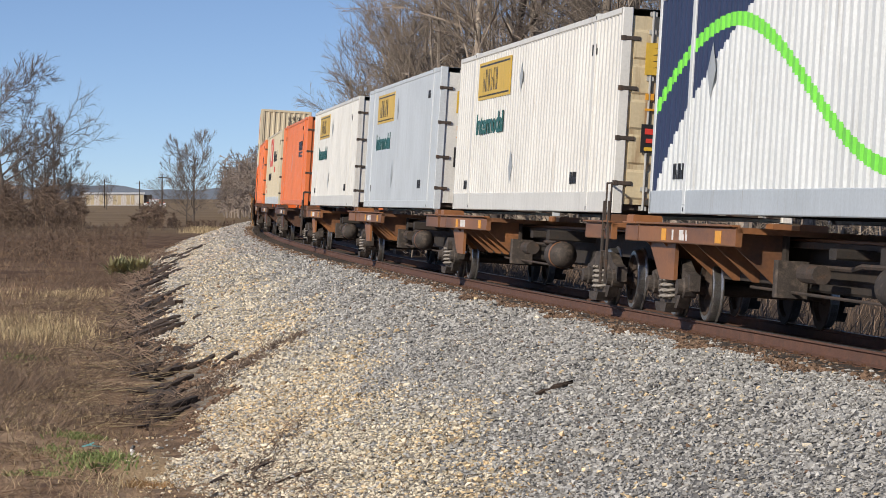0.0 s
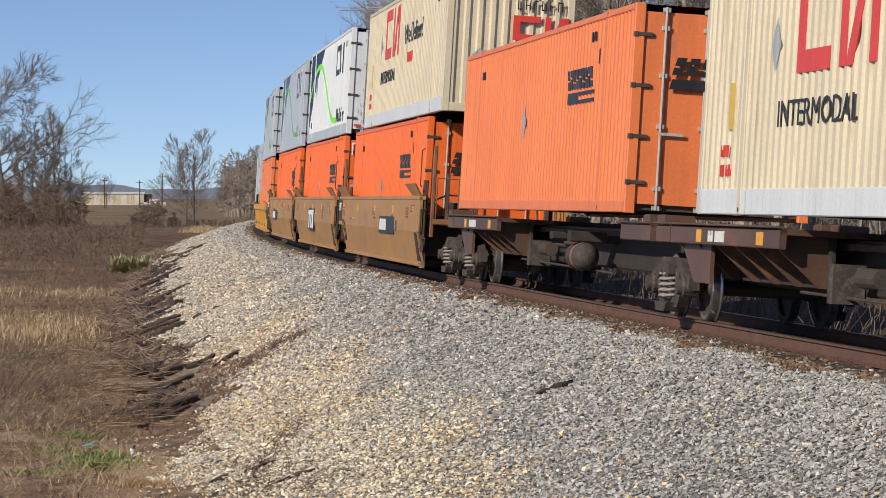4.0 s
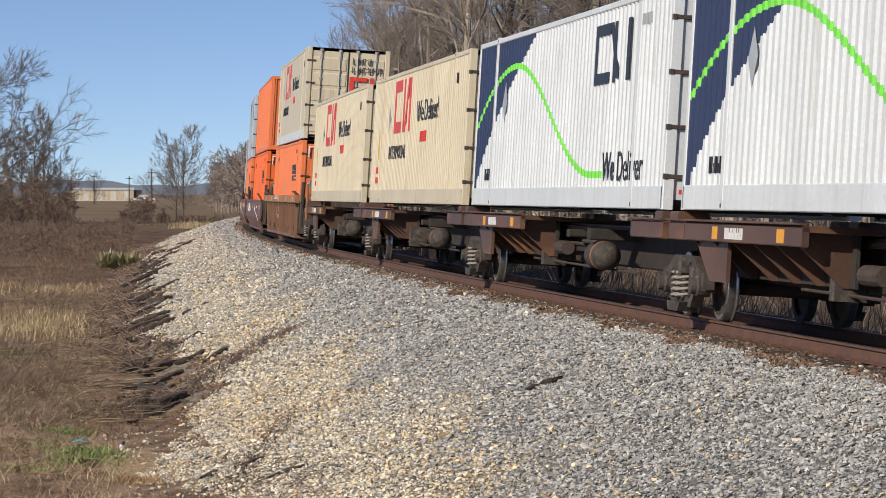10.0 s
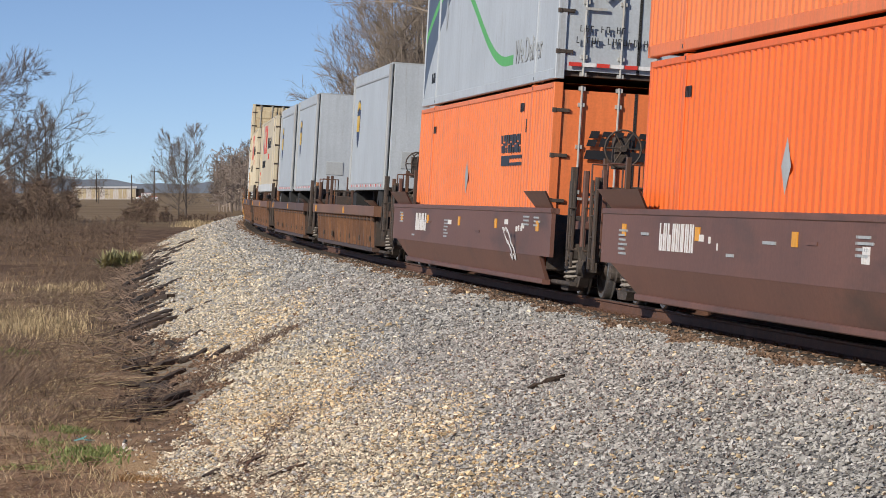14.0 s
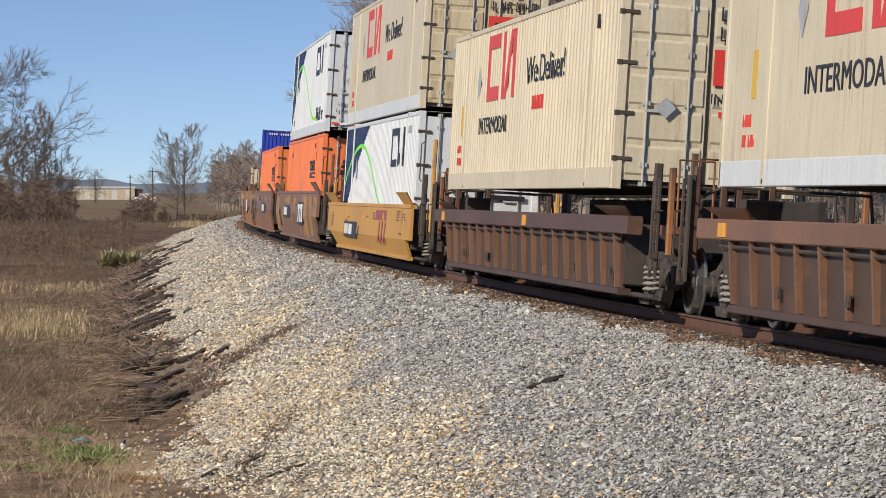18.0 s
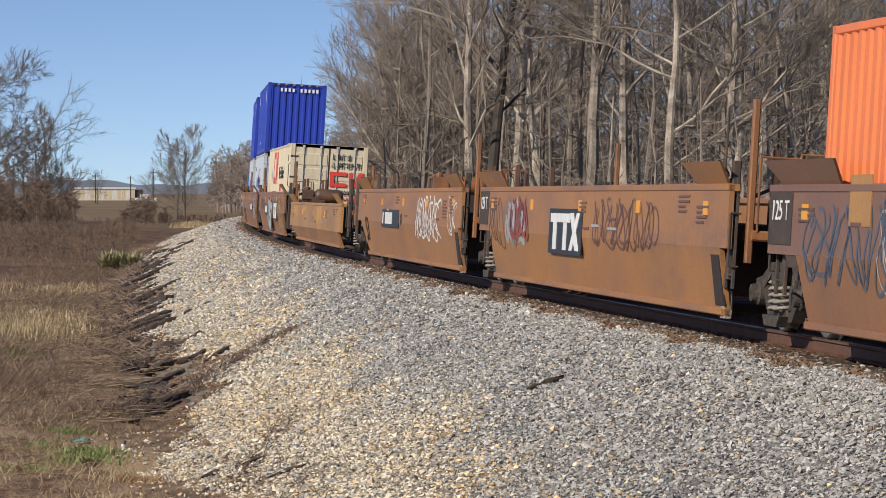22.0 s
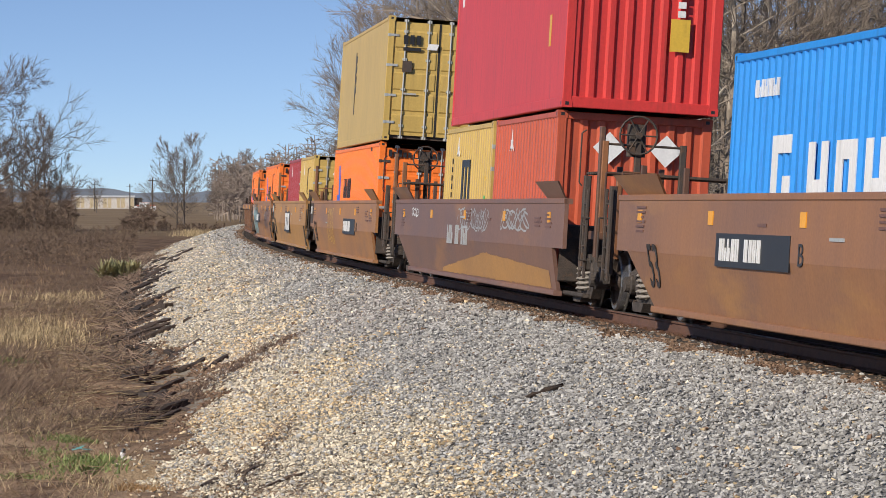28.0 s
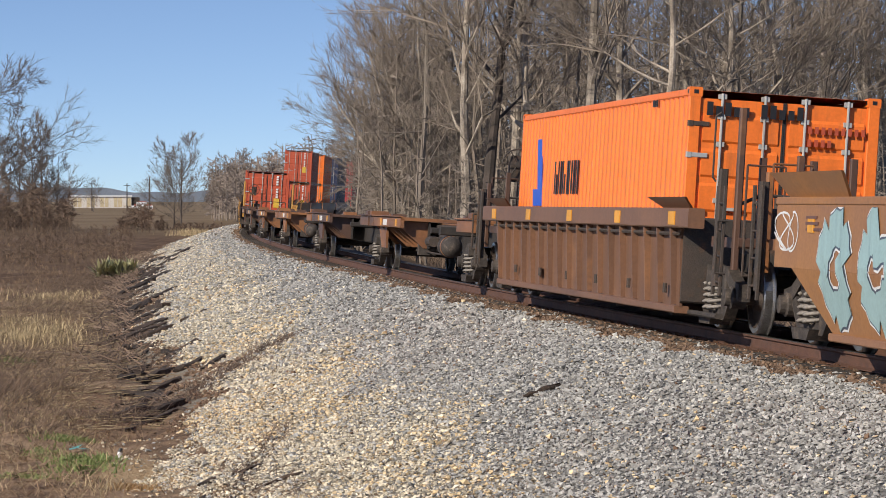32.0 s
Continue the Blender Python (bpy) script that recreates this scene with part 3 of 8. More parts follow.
            part("wheel", g, ["wheel", "tread"], w)
    return t


TRUCK = None


def truck(s0):
    global TRUCK
    if TRUCK is None:
        TRUCK = make_truck()
        return aboard(TRUCK, s0, 0.9)
    return aboard(copy_thing(TRUCK, Matrix()), s0, 0.9)


# -- boxes --
def corrugated(L, z0, z1, pitch, depth, x, bands, smooth=False):
    """A pressed steel side at x, from the far end (0) to the near end (L), in painted bands."""
    g = G()
    sg = 1 if x < 0 else -1
    n = max(1, round(L / pitch))
    p = L / n
    cut = []
    for i in range(n):
        a = i * p
        cut += [(a, 0), (a + 0.36 * p, 0), (a + 0.5 * p, depth), (a + 0.86 * p, depth)] if depth else [(a, 0), (a + p / 2, 0)]
    cut.append((L, 0))
    for (d0, o0), (d1, o1) in zip(cut[:-1], cut[1:]):
        b0, b1 = bands(d0), bands(d1)
        if depth or [k for _, k in b0] != [k for _, k in b1]:
            b0 = b1 = bands((d0 + d1) / 2)
        lo0 = lo1 = z0
        for (t0, k), (t1, _) in zip(b0, b1):
            t0, t1 = min(t0, z1), min(t1, z1)
            if max(t0 - lo0, t1 - lo1) > 1e-4:
                g.add([(x + sg * o0, L / 2 - d0, lo0), (x + sg * o1, L / 2 - d1, lo1), (x + sg * o1, L / 2 - d1, t1), (x + sg * o0, L / 2 - d0, t0)],
                      [(0, 1, 2, 3)], k)
            lo0, lo1 = t0, t1
    return g


def plain_bands(d):
    return [(9.0, 0)]


def wave_bands(L, half=0.085):
    """Navy far corner and a green wave over white."""
    def bands(d):
        d = d * 16.15 / L
        if d < 3.9:
            w, sl = 2.33 - 0.95 * ((3.9 - d) / 3.9) ** 2, 2 * 0.95 * (3.9 - d) / 3.9 ** 2
        else:
            u = min((d - 3.9) / 7.3, 1)
            w, sl = 1.40 + 0.93 * math.cos(math.pi * u), 0.93 * math.pi / 7.3 * math.sin(math.pi * u)
        h = half * math.hypot(1, sl)
        nz = 2.9 * max(d / 6.2, 0.0) ** 0.62 if d < 6.2 else 9
        if d > 11.9:
            return [(9.0, 0)]
        if nz > 3:
            return [(w - h, 0), (w + h, 2), (9.0, 0)]
        if nz >= w + h:
            return [(w - h, 0), (w + h, 2), (nz, 0), (9.0, 1)]
        if nz <= w - h:
            return [(nz, 0), (w - h, 1), (w + h, 2), (9.0, 1)]
        return [(w - h, 0), (w + h, 2), (9.0, 1)]
    return bands


def box(s_near, L, zb, look_, body, label, H=2.9, W=2.6, face="doors", marks=None, base=None, posts=None, doorpaint=None, trim=None):
    """A freight container standing at zb over the rails. look_: 'corr', 'smooth', 'iso' or 'wave', 'wavesmooth'."""
    t = thing("freight_container", label, "container", "containers on the train")
    hy, hx = L / 2, W / 2
    big = L > 13
    pitch, depth = {"corr": (0.27, 0.028), "iso": (0.28, 0.036), "wave": (0.27, 0.028), "smooth": (1.2, 0), "wavesmooth": (0.24, 0), "wavethin": (0.27, 0.028), "wide": (0.55, 0.024)}[look_]
    mats = [body, "slate" if look_ == "wavesmooth" else "navy", "leafgreen" if look_ == "wavesmooth" else "green"]
    zb0, zt0 = (0.30 if base else 0.16), H - 0.11
    end = 0.11
    bands = wave_bands(L - 2 * end, 0.05 if look_ == "wavethin" else 0.085) if look_.startswith("wave") else plain_bands

    def side(x):
        return shared(("side", L, H, W, look_, body, bool(base), x), lambda: corrugated(L - 2 * end, zb0, zt0, pitch, depth, x, bands).mesh("side_panel", mats))
    part("side_panel", side(-hx + 0.012), None, t)
    part("side_panel", side(hx - 0.012), None, t)
    rail_ = base or body
    for x in (-hx, hx - 0.09):
        part("bottom_rail", shared(("brail", L, W, x, zb0, rail_), lambda: G().cbox(x, x + 0.09, -hy + 0.05, hy - 0.05, 0.0, zb0, 0.012).mesh("bottom_rail", [rail_])), None, t)
        part("top_rail", shared(("trail", L, H, W, x, trim or body), lambda: G().cbox(x, x + 0.09, -hy + 0.05, hy - 0.05, zt0, H - 0.02, 0.012).mesh("top_rail", [trim or body])), None, t)
    part("roof", shared(("roof", L, H, W, body), lambda: roof_mesh(L, H, W, body)), None, t)
    part("floor", shared(("floor", L, W), lambda: G().box(-hx + 0.09, hx - 0.09, -hy + 0.1, hy - 0.1, 0.05, 0.16).mesh("floor", ["steel"])), None, t)
    pm = shared(("post", H, body), lambda: G().cbox(-0.075, 0.075, -0.06, 0.06, 0.0, H - 0.02, 0.012).mesh("corner_post", [body]))
    cm = shared(("cast", body), lambda: casting(body))
    for x in (-hx + 0.075, hx - 0.075):
        for y in (-hy + 0.06, hy - 0.06):
            o = part("corner_post", pm, None, t)
            o.location = (x, y, 0)
    ys = [-6.05, 6.05] if big else [-hy + 0.09, hy - 0.09]
    for x in (-hx + 0.082, hx - 0.082):
        for y in ys:
            for z in (0.0, H - 0.118):
                if x > 0 and (y > 0 or big):
                    continue
                o = part("corner_casting", cm, None, t)
                o.location = (x + (0.004 if x > 0 else -0.004), y - (0 if big else 0.004 * (1 if y < 0 else -1)), z + (0.003 if z else -0.001))
    if big:
        pm2 = shared(("mid", H, body), lambda: G().cbox(-0.02, 0.02, -0.08, 0.08, 0.12, H - 0.12, 0.01).mesh("lifting_post", [body]))
        for x in (-hx + 0.014,):
            for y in ys:
                o = part("lifting_post", pm2, None, t)
                o.location = (x, y, 0)
    # far end
    part("end_wall", shared(("farend", L, H, W, body), lambda: G().box(-hx + 0.1, hx - 0.1, hy - 0.06, hy - 0.03, 0.1, H - 0.06).mesh("end_wall", [body])), None, t)
    dp = doorpaint or body
    if face == "doors":
        doors(t, hy, hx, H, dp, look_)
    else:
        def front():
            g = G()
            n = round((W - 0.26) / 0.26)
            p = (W - 0.26) / n
            for i in range(n):
                a = -hx + 0.13 + i * p
                for (u0, o0), (u1, o1) in zip(((0, 0.0), (0.3, 0.0), (0.45, 0.045), (0.85, 0.045)), ((0.3, 0.0), (0.45, 0.045), (0.85, 0.045), (1.0, 0.0))):
                    g.add([(a + u0 * p, -hy + 0.02 + o0, 0.16), (a + u1 * p, -hy + 0.02 + o1, 0.16), (a + u1 * p, -hy + 0.02 + o1, H - 0.12), (a + u0 * p, -hy + 0.02 + o0, H - 0.12)], [(0, 1, 2, 3)])
            g.cbox(-hx + 0.1, hx - 0.1, -hy + 0.005, -hy + 0.09, 0.0, 0.17, 0.01).cbox(-hx + 0.1, hx - 0.1, -hy + 0.005, -hy + 0.09, H - 0.13, H - 0.01, 0.01)
            return g.mesh("end_wall", [dp])
        part("end_wall", shared(("front", L, H, W, dp), front), None, t)
    if marks:
        marks(t, hy, hx - 0.01, H)
    return aboard(t, s_near + hy, hy, zb)


def roof_mesh(L, H, W, body):
    n = int(L / 0.6) * 2
    v, f = [], []
    for i in range(n + 1):
        y, z = -L / 2 + 0.06 + i * (L - 0.12) / n, H - (0.03, 0.012)[i % 2]
        v += [(-W / 2 + 0.08, y, z), (W / 2 - 0.08, y, z)]
    for i in range(n):
        f.append((2 * i, 2 * i + 1, 2 * i + 3, 2 * i + 2))
    return G().add(v, f).mesh("roof", [body])


def casting(body):
    g = G()
    g.cbox(-0.082, 0.082, -0.089, 0.089, 0.0, 0.118, 0.012)
    for x in (-0.084, 0.080):
        g.box(x, x + 0.004, -0.03, 0.03, 0.035, 0.085, 1)
    g.box(-0.03, 0.03, -0.091, -0.088, 0.035, 0.085, 1)
    return g.mesh("corner_casting", [body, "black"])


def doors(t, hy, hx, H, dp, look_):
    iso = look_ == "iso"
    for sx in (-1, 1):
        def leaf():
            g = G()
            x0, x1 = (-hx + 0.13, -0.01) if sx < 0 else (0.01, hx - 0.13)
            y = -hy + 0.035
            g.cbox(x0, x1, y, y + 0.05, 0.13, H - 0.13, 0.01)
            g.box(x0 - 0.008, x0 + 0.012, y - 0.012, y, 0.13, H - 0.13, 1)
            g.box(x1 - 0.012, x1 + 0.008, y - 0.012, y, 0.13, H - 0.13, 1)
            return g.mesh("door", [dp, "rubber"])
        d = part("door", shared(("leaf", hy, hx, H, dp, sx, iso), leaf), None, t)
        if iso or dp in ("cream", "door", "mustard", "rustydoor"):
            n, x0, x1, y = 5, (-hx + 0.13 if sx < 0 else 0.01), (-0.01 if sx < 0 else hx - 0.13), -hy + 0.035
            p_ = (H - 0.45) / n
            pressed = shared(("pressed", hy, hx, H, dp, sx), lambda: G().prism([(y, 0.0), (y - 0.022, 0.03), (y - 0.022, p_ - 0.11), (y, p_ - 0.07)], "x", x0 + 0.06, x1 - 0.06).mesh("door_panel", [dp]))
            for k in range(n):                      # pressed horizontal panels
                part("door_panel", pressed, None, d).location = (0, 0, 0.2 + k * p_)
        for u in (0.28, 0.78):
            def rod():
                g = G()
                x, y = sx * (hx - 0.13) * (1 - u) + sx * 0.02, -hy - 0.012
                g.tube((x, y, 0.06), (x, y, H - 0.06), 0.019, 7)
                for z in (0.08, 0.35, 1.2, 1.9, H - 0.35, H - 0.1):
                    g.box(x - 0.05, x + 0.05, y - 0.005, y + 0.05, z - 0.03, z + 0.03)
                g.box(x - 0.02, x + 0.32 * (-sx if u < 0.5 else sx), y - 0.02, y, 1.08, 1.12) if u < 0.5 else None
                return g.mesh("lock_rod", ["galv"])
            part("lock_rod", shared(("rod", hy, hx, H, sx, u), rod), None, d)
        for z in (0.42, 1.05, 1.75, H - 0.45) if sx < 0 else ():
            def hinge():
                g = G()
                x = sx * (hx - 0.06)
                g.cbox(min(x, x - sx * 0.2), max(x, x - sx * 0.2), -hy - 0.008, -hy + 0.03, z - 0.03, z + 0.03, 0.008)
                g.cbox(min(x, x + sx * 0.064), max(x, x + sx * 0.064), -hy - 0.012, -hy + 0.05, z - 0.035, z + 0.035, 0.008)
                return g.mesh("hinge", ["steel" if dp in ("white", "orange", "orange2", "hapag", "cnwhite") else "alu"])
            part("hinge", shared(("hinge", hy, hx, sx, z), hinge), None, d)


def plates(t, name, hx, hy, items, label=""):
    """Flat painted plates on the side facing the camera: distance from the far end, length, height, tall, colour, lean."""
    g, mats = G(), []
    for d, ln, z, h, m, *lean in items:
        if m not in mats:
            mats.append(m)
        k = lean[0] if lean else 0.0
        x = -hx - 0.004 - 0.0025 * (len(g.f) // 6 % 3)
        y0, y1 = hy - d, hy - d - ln
        a, b = [(y0, z), (y1, z), (y1 - k, z + h), (y0 - k, z + h)], None
        v = [(x, *p) for p in a] + [(x + 0.014, *p) for p in a]
        g.add(v, [(0, 1, 2, 3), (7, 6, 5, 4), (0, 4, 5, 1), (1, 5, 6, 2), (2, 6, 7, 3), (3, 7, 4, 0)], mats.index(m))
    return written(part(name, g, mats, t, label))


def written(ob):
    """Small writing and tape stays joined, as stuff."""
    return ob if ob.name.split(".")[0] in SOLID else tagged(ob, kind="stuff")


SOLID = ("wordmark_shape", "reflector", "number_board", "logo_board", "yellow_sign", "black_label", "yellow_label", "end_wordmark_bar", "caution_label")


def endplates(t, name, hy, items, label=""):
    g, mats = G(), []
    for x, w, z, h, m, *lean in items:
        if m not in mats:
            mats.append(m)
        k = lean[0] if lean else 0.0
        y = -hy - 0.036 - 0.0025 * (len(g.f) // 6 % 3)
        a = [(x, z), (x + w, z), (x + w + k, z + h), (x + k, z + h)]
        v = [(p, y, q) for p, q in a] + [(p, y + 0.02, q) for p, q in a]
        g.add(v, [(0, 1, 2, 3), (7, 6, 5, 4), (0, 4, 5, 1), (1, 5, 6, 2), (2, 6, 7, 3), (3, 7, 4, 0)], mats.index(m))
    return written(part(name, g, mats, t, label))


def blocks(x, z, h, n, m, lean=0.06, w=0.16):
    """A brand's wordmark as plain slanted blocks, each slit across."""
    out = []
    for i in range(n):
        k = (0.42, 0.55, 0.3)[i % 3]
        out += [(x, w, z, h * k, m, lean * k), (x + lean * (k + 0.1), w, z + h * (k + 0.1), h * (0.9 - k), m, lean * (0.9 - k))]
        x += w * 1.42
    return out


def strokes(x, z, h, n, m, skip=()):
    """Unreadable writing on an end: a row of thin strokes."""
    out = []
    for i in range(n):
        a = x + i * h * 0.82
        if i not in skip:
            out += [(a, h * 0.11, z, h, m), (a + h * 0.11, h * 0.34, z + (0, 0.43, 0.86)[i % 3] * h, h * 0.11, m)] + ([(a + h * 0.42, h * 0.11, z, h, m)] if i % 2 else [])
    return out


def bars(d, z, size, n, m, gap=0.3, rnd=3):
    """Unreadable writing: a row of short upright bars, two to a sign."""
    r = random.Random(rnd)
    out = []
    for i in range(n):
        w = size * r.uniform(0.45, 0.6)
        if r.random() < 0.88:
            out += [(d, w * 0.26, z, size, m), (d + w * 0.6, w * 0.26, z, size * r.choice((1, 1, 0.6)), m)]
        d += w + size * gap * 0.5
    return out


def diamond(t, hx, hy, d, z, r=0.16):
    g = G()
    x = -hx - 0.006
    g.add([(x, hy - d, z - r * 1.6), (x, hy - d - r, z), (x, hy - d, z + r * 1.6), (x, hy - d + r, z), (x - 0.01, hy - d, z)],
          [(0, 1, 4), (1, 2, 4), (2, 3, 4), (3, 0, 4)])
    part("placard_holder", g, "alu", t)


def end_diamond(t, hy, x, z, m="alu", r=0.17):
    g = G()
    y = -hy - 0.05
    g.prism([(x, z - r), (x + r, z), (x, z + r), (x - r, z)], "y", y, y + 0.012)
    part("placard", g, m, t)


def marks_wave(t, hy, hx, H):
    L = 2 * hy
    k = L / 16.15
    lettering(t, "We Deliver", 0.58, "alu" if t["label"].startswith("pale") else "black", (-hx - 0.006, hy - 12.0 * k, 0.38), squeeze=1.0)
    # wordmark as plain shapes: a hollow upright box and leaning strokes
    d, z, c = 11.0 * k, 1.75, "slate" if t["label"].startswith("pale") else "black"
    plates(t, "wordmark_shape", hx, hy, [(d, 0.20, z, 0.85, c), (d + 0.2, 0.9, z, 0.16, c), (d + 0.2, 0.9, z + 0.69, 0.16, c)])
    plates(t, "wordmark_shape", hx, hy, [(d + 1.35, 0.20, z, 0.85, c), (d + 1.6, 0.2, z + 0.05, 0.8, c, -0.55), (d + 2.3, 0.20, z, 0.85, c)])
    plates(t, "small_marking", hx, hy, bars(1.3 * k, 0.44, 0.2, 5, "black"))
    plates(t, "code_marking", hx, hy, bars(13.9 * k, 2.45, 0.15, 9, "alu", 0.4, rnd=8))
    diamond(t, hx, hy, 3.1 * k, 1.75, 0.22)
    endplates(t, "end_marking", hy, [(0.15, 0.85, 1.62, 0.1, "black"), (0.15, 0.85, 1.12, 0.1, "black"), (0.15, 0.1, 1.12, 0.6, "black")] +
              strokes(-0.95, 0.74, 0.1, 9, "black", (3, 6)) + strokes(-1.0, 0.56, 0.1, 14, "black", (1, 5)))
    endplates(t, "red_white_tape", hy, [(-1.1 + i * 0.22, 0.2, 0.2, 0.06, ("signred", "chalk")[i % 2]) for i in range(10)])
    end_diamond(t, hy, -0.55, 1.45, r=0.24)


def marks_cn(t, hy, hx, H):
    L = 2 * hy
    d, z = 0.26 * L, 1.55
    red = "signred"
    plates(t, "wordmark_shape", hx, hy, [(d, 0.3, z, 1.15, red), (d + 0.3, 1.0, z, 0.24, red), (d + 0.3, 1.0, z + 0.91, 0.24, red)])
    plates(t, "wordmark_shape", hx, hy, [(d + 1.65, 0.26, z, 1.15, red),
                                   (d + 1.9, 0.26, z, 1.15, red, 0.55), (d + 2.75, 0.26, z, 1.15, red)])
    lettering(t, "We Deliver!", 0.62, "black", (-hx - 0.006, hy - d - 4.2, 1.72), squeeze=1.15)
    plates(t, "web_line", hx, hy, bars(d + 4.9, 1.28, 0.22, 8, "signred", rnd=7))
    lettering(t, "INTERMODAL", 0.42, "black", (-hx - 0.006, hy - d + 0.7, 0.98), squeeze=1.2)
    plates(t, "small_marking", hx, hy, bars(1.0, 0.45, 0.14, 6, "signred", rnd=9) + bars(1.0, 0.68, 0.14, 4, "signred", rnd=19) + bars(14.4 * L / 16.15, 2.3, 0.2, 2, "black", rnd=3))
    plates(t, "yellow_label", hx, hy, [(1.3, 0.22, 1.0, 0.55, "gold")])
    diamond(t, hx, hy, d - 0.9, 1.9, 0.2)
    endplates(t, "end_marking", hy, [(0.05, 0.14, 1.5, 0.5, red), (0.19, 0.42, 1.5, 0.13, red), (0.19, 0.42, 1.87, 0.13, red),
                                      (0.7, 0.12, 1.5, 0.5, red), (0.82, 0.12, 1.5, 0.5, red, 0.2), (1.06, 0.12, 1.5, 0.5, red)] +
              strokes(0.12, 2.4, 0.2, 4, "black") + strokes(0.12, 2.12, 0.2, 6, "black") +
              [(0.15 + i * 0.12, 0.07, 1.06, 0.08, red) for i in range(8)])
    lettering(t, "INTERMODAL", 0.2, "black", (0.02, -hy - 0.03, 1.25), turn=Matrix.Rotation(math.pi / 2, 4, "X"), squeeze=0.95)
    end_diamond(t, hy, -0.6, 1.15, r=0.15)


def marks_plain(t, hy, hx, H):
    marks_sn(t, hy, hx, H, False)


def marks_placard(t, hy, hx, H):
    marks_sn(t, hy, hx, H)
    endplates(t, "pale_bracket", hy, [(-1.1, 0.34, 2.66, 0.035, "chalk"), (-1.1, 0.035, 2.36, 0.3, "chalk")])
    end_diamond(t, hy, -0.9, 1.5, r=0.21)


def marks_sn(t, hy, hx, H, named=True):
    L = 2 * hy
    d, z = 0.69 * L, 1.86
    if named:
        plates(t, "wordmark", hx, hy, blocks(d, z - 0.02, 0.3, 9, "black", -0.09, 0.165))
        plates(t, "wordmark_bar", hx, hy, [(d, 0.9, z - 0.24, 0.17, "black"), (d + 0.95, 1.25, z - 0.24, 0.05, "black"), (d + 0.95, 1.25, z - 0.12, 0.05, "black")])
    plates(t, "small_marking", hx, hy, bars(0.84 * L, 2.15, 0.22, 1, "black", rnd=4) + bars(0.12 * L, 2.35, 0.14, 5, "black", rnd=6) + bars(0.8 * L, 2.5, 0.14, 5, "black", rnd=16))
    diamond(t, hx, hy, 0.44 * L, 1.45, 0.2)
    endplates(t, "end_wordmark", hy, blocks(-0.75, 1.92, 0.24, 9, "black", 0.07, 0.135))
    endplates(t, "end_wordmark_bar", hy, [(-0.78, 1.75, 1.72, 0.14, "black", 0.04)])
    endplates(t, "end_lettering", hy, strokes(0.35, 2.52, 0.12, 4, "black") + strokes(0.35, 2.34, 0.12, 6, "black"))



def marks_jb(t, hy, hx, H):
    L = 2 * hy
    d = 2.5 * L / 16.15
    plates(t, "yellow_sign", hx, hy, [(d, 3.7, 2.0, 0.68, "gold")], "yellow rectangular sign with dark edging")
    plates(t, "sign_edging", hx, hy, [(d + 0.1, 3.5, 2.05, 0.03, "black"), (d + 0.1, 3.5, 2.6, 0.03, "black")])
    plates(t, "wordmark", hx, hy, bars(d + 0.55, 2.14, 0.4, 6, "black", 0.5, rnd=12))
    lettering(t, "Intermodal", 0.52, "deepgreen", (-hx - 0.006, hy - d, 1.38), squeeze=1.38, fat=0.012)
    plates(t, "small_marking", hx, hy, bars(0.78 * L, 0.42, 0.18, 5, "black", rnd=3) + bars(0.86 * L, 2.3, 0.16, 4, "black", rnd=31) + bars(0.08 * L, 0.38, 0.16, 4, "black", rnd=5))
    diamond(t, hx, hy, 0.46 * L, 2.25)
    diamond(t, hx, hy, 0.42 * L, 0.75, 0.2)
    endplates(t, "yellow_sign", hy, [(-0.95, 0.8, 1.95, 0.45, "gold")])
    endplates(t, "sign_lettering", hy, [(-0.85, 0.55, 2.05 + 0.09 * i, 0.03, "black", 0.12) for i in range(4)])
    endplates(t, "black_label", hy, [(-0.95, 0.6, 0.86, 0.4, "black")])
    endplates(t, "label_lettering", hy + 0.006, [(-0.9, 0.5, 1.12, 0.08, "signred"), (-0.88, 0.4, 1.0, 0.06, "signred"), (-0.9, 0.5, 0.89, 0.05, "gold")])
    endplates(t, "amber_lettering", hy, [(-0.92 + 0.075 * i, 0.045, 1.6, 0.09, "amber") for i in range(8)] + [(-0.92, 0.6, 1.45, 0.03, "amber")])


def marks_cosco(t, hy, hx, H):
    d = 2.6
    plates(t, "wordmark", hx, hy, [q for i in range(5) for q in ((d + i * 1.25, 0.3, 0.95, 0.95, "blue"), (d + 0.3 + i * 1.25, 0.6, 0.95 + 0.72 * (i % 2), 0.23, "blue"), (d + 0.3 + i * 1.25, 0.6, 1.55 - 0.6 * (i % 2), 0.23, "blue"))])
    plates(t, "small_marking", hx, hy, bars(1.0, 2.2, 0.2, 3, "blue"))
    endplates(t, "house_sign", hy, [(-0.82, 0.5, 2.0, 0.42, "navy"), (-0.72, 0.3, 2.27, 0.07, "gold", 0.05), (-0.72, 0.2, 2.14, 0.07, "gold", 0.05), (-0.85, 0.56, 1.9, 0.08, "chalk")])
    endplates(t, "warning_tape", hy, [(-1.0 + i * 0.16, 0.08, 2.72, 0.09, ("black", "gold")[i % 2], 0.05) for i in range(12)])


def marks_blue(t, hy, hx, H):
    plates(t, "small_marking", hx, hy, [(1.0, 0.35, 2.25, 0.3, "chalk"), (10.0, 0.12, 2.1, 0.5, "chalk")] + bars(4.5, 0.4, 0.12, 3, "chalk"))
    endplates(t, "number_lettering", hy, [(-0.7 + i * 0.165, 0.09, 2.55, 0.14, "chalk") for i in range(10) if i != 4])
    endplates(t, "warning_tape", hy, [(-1.0 + i * 0.16, 0.08, 2.82, 0.05, ("black", "gold")[i % 2], 0.03) for i in range(12)])


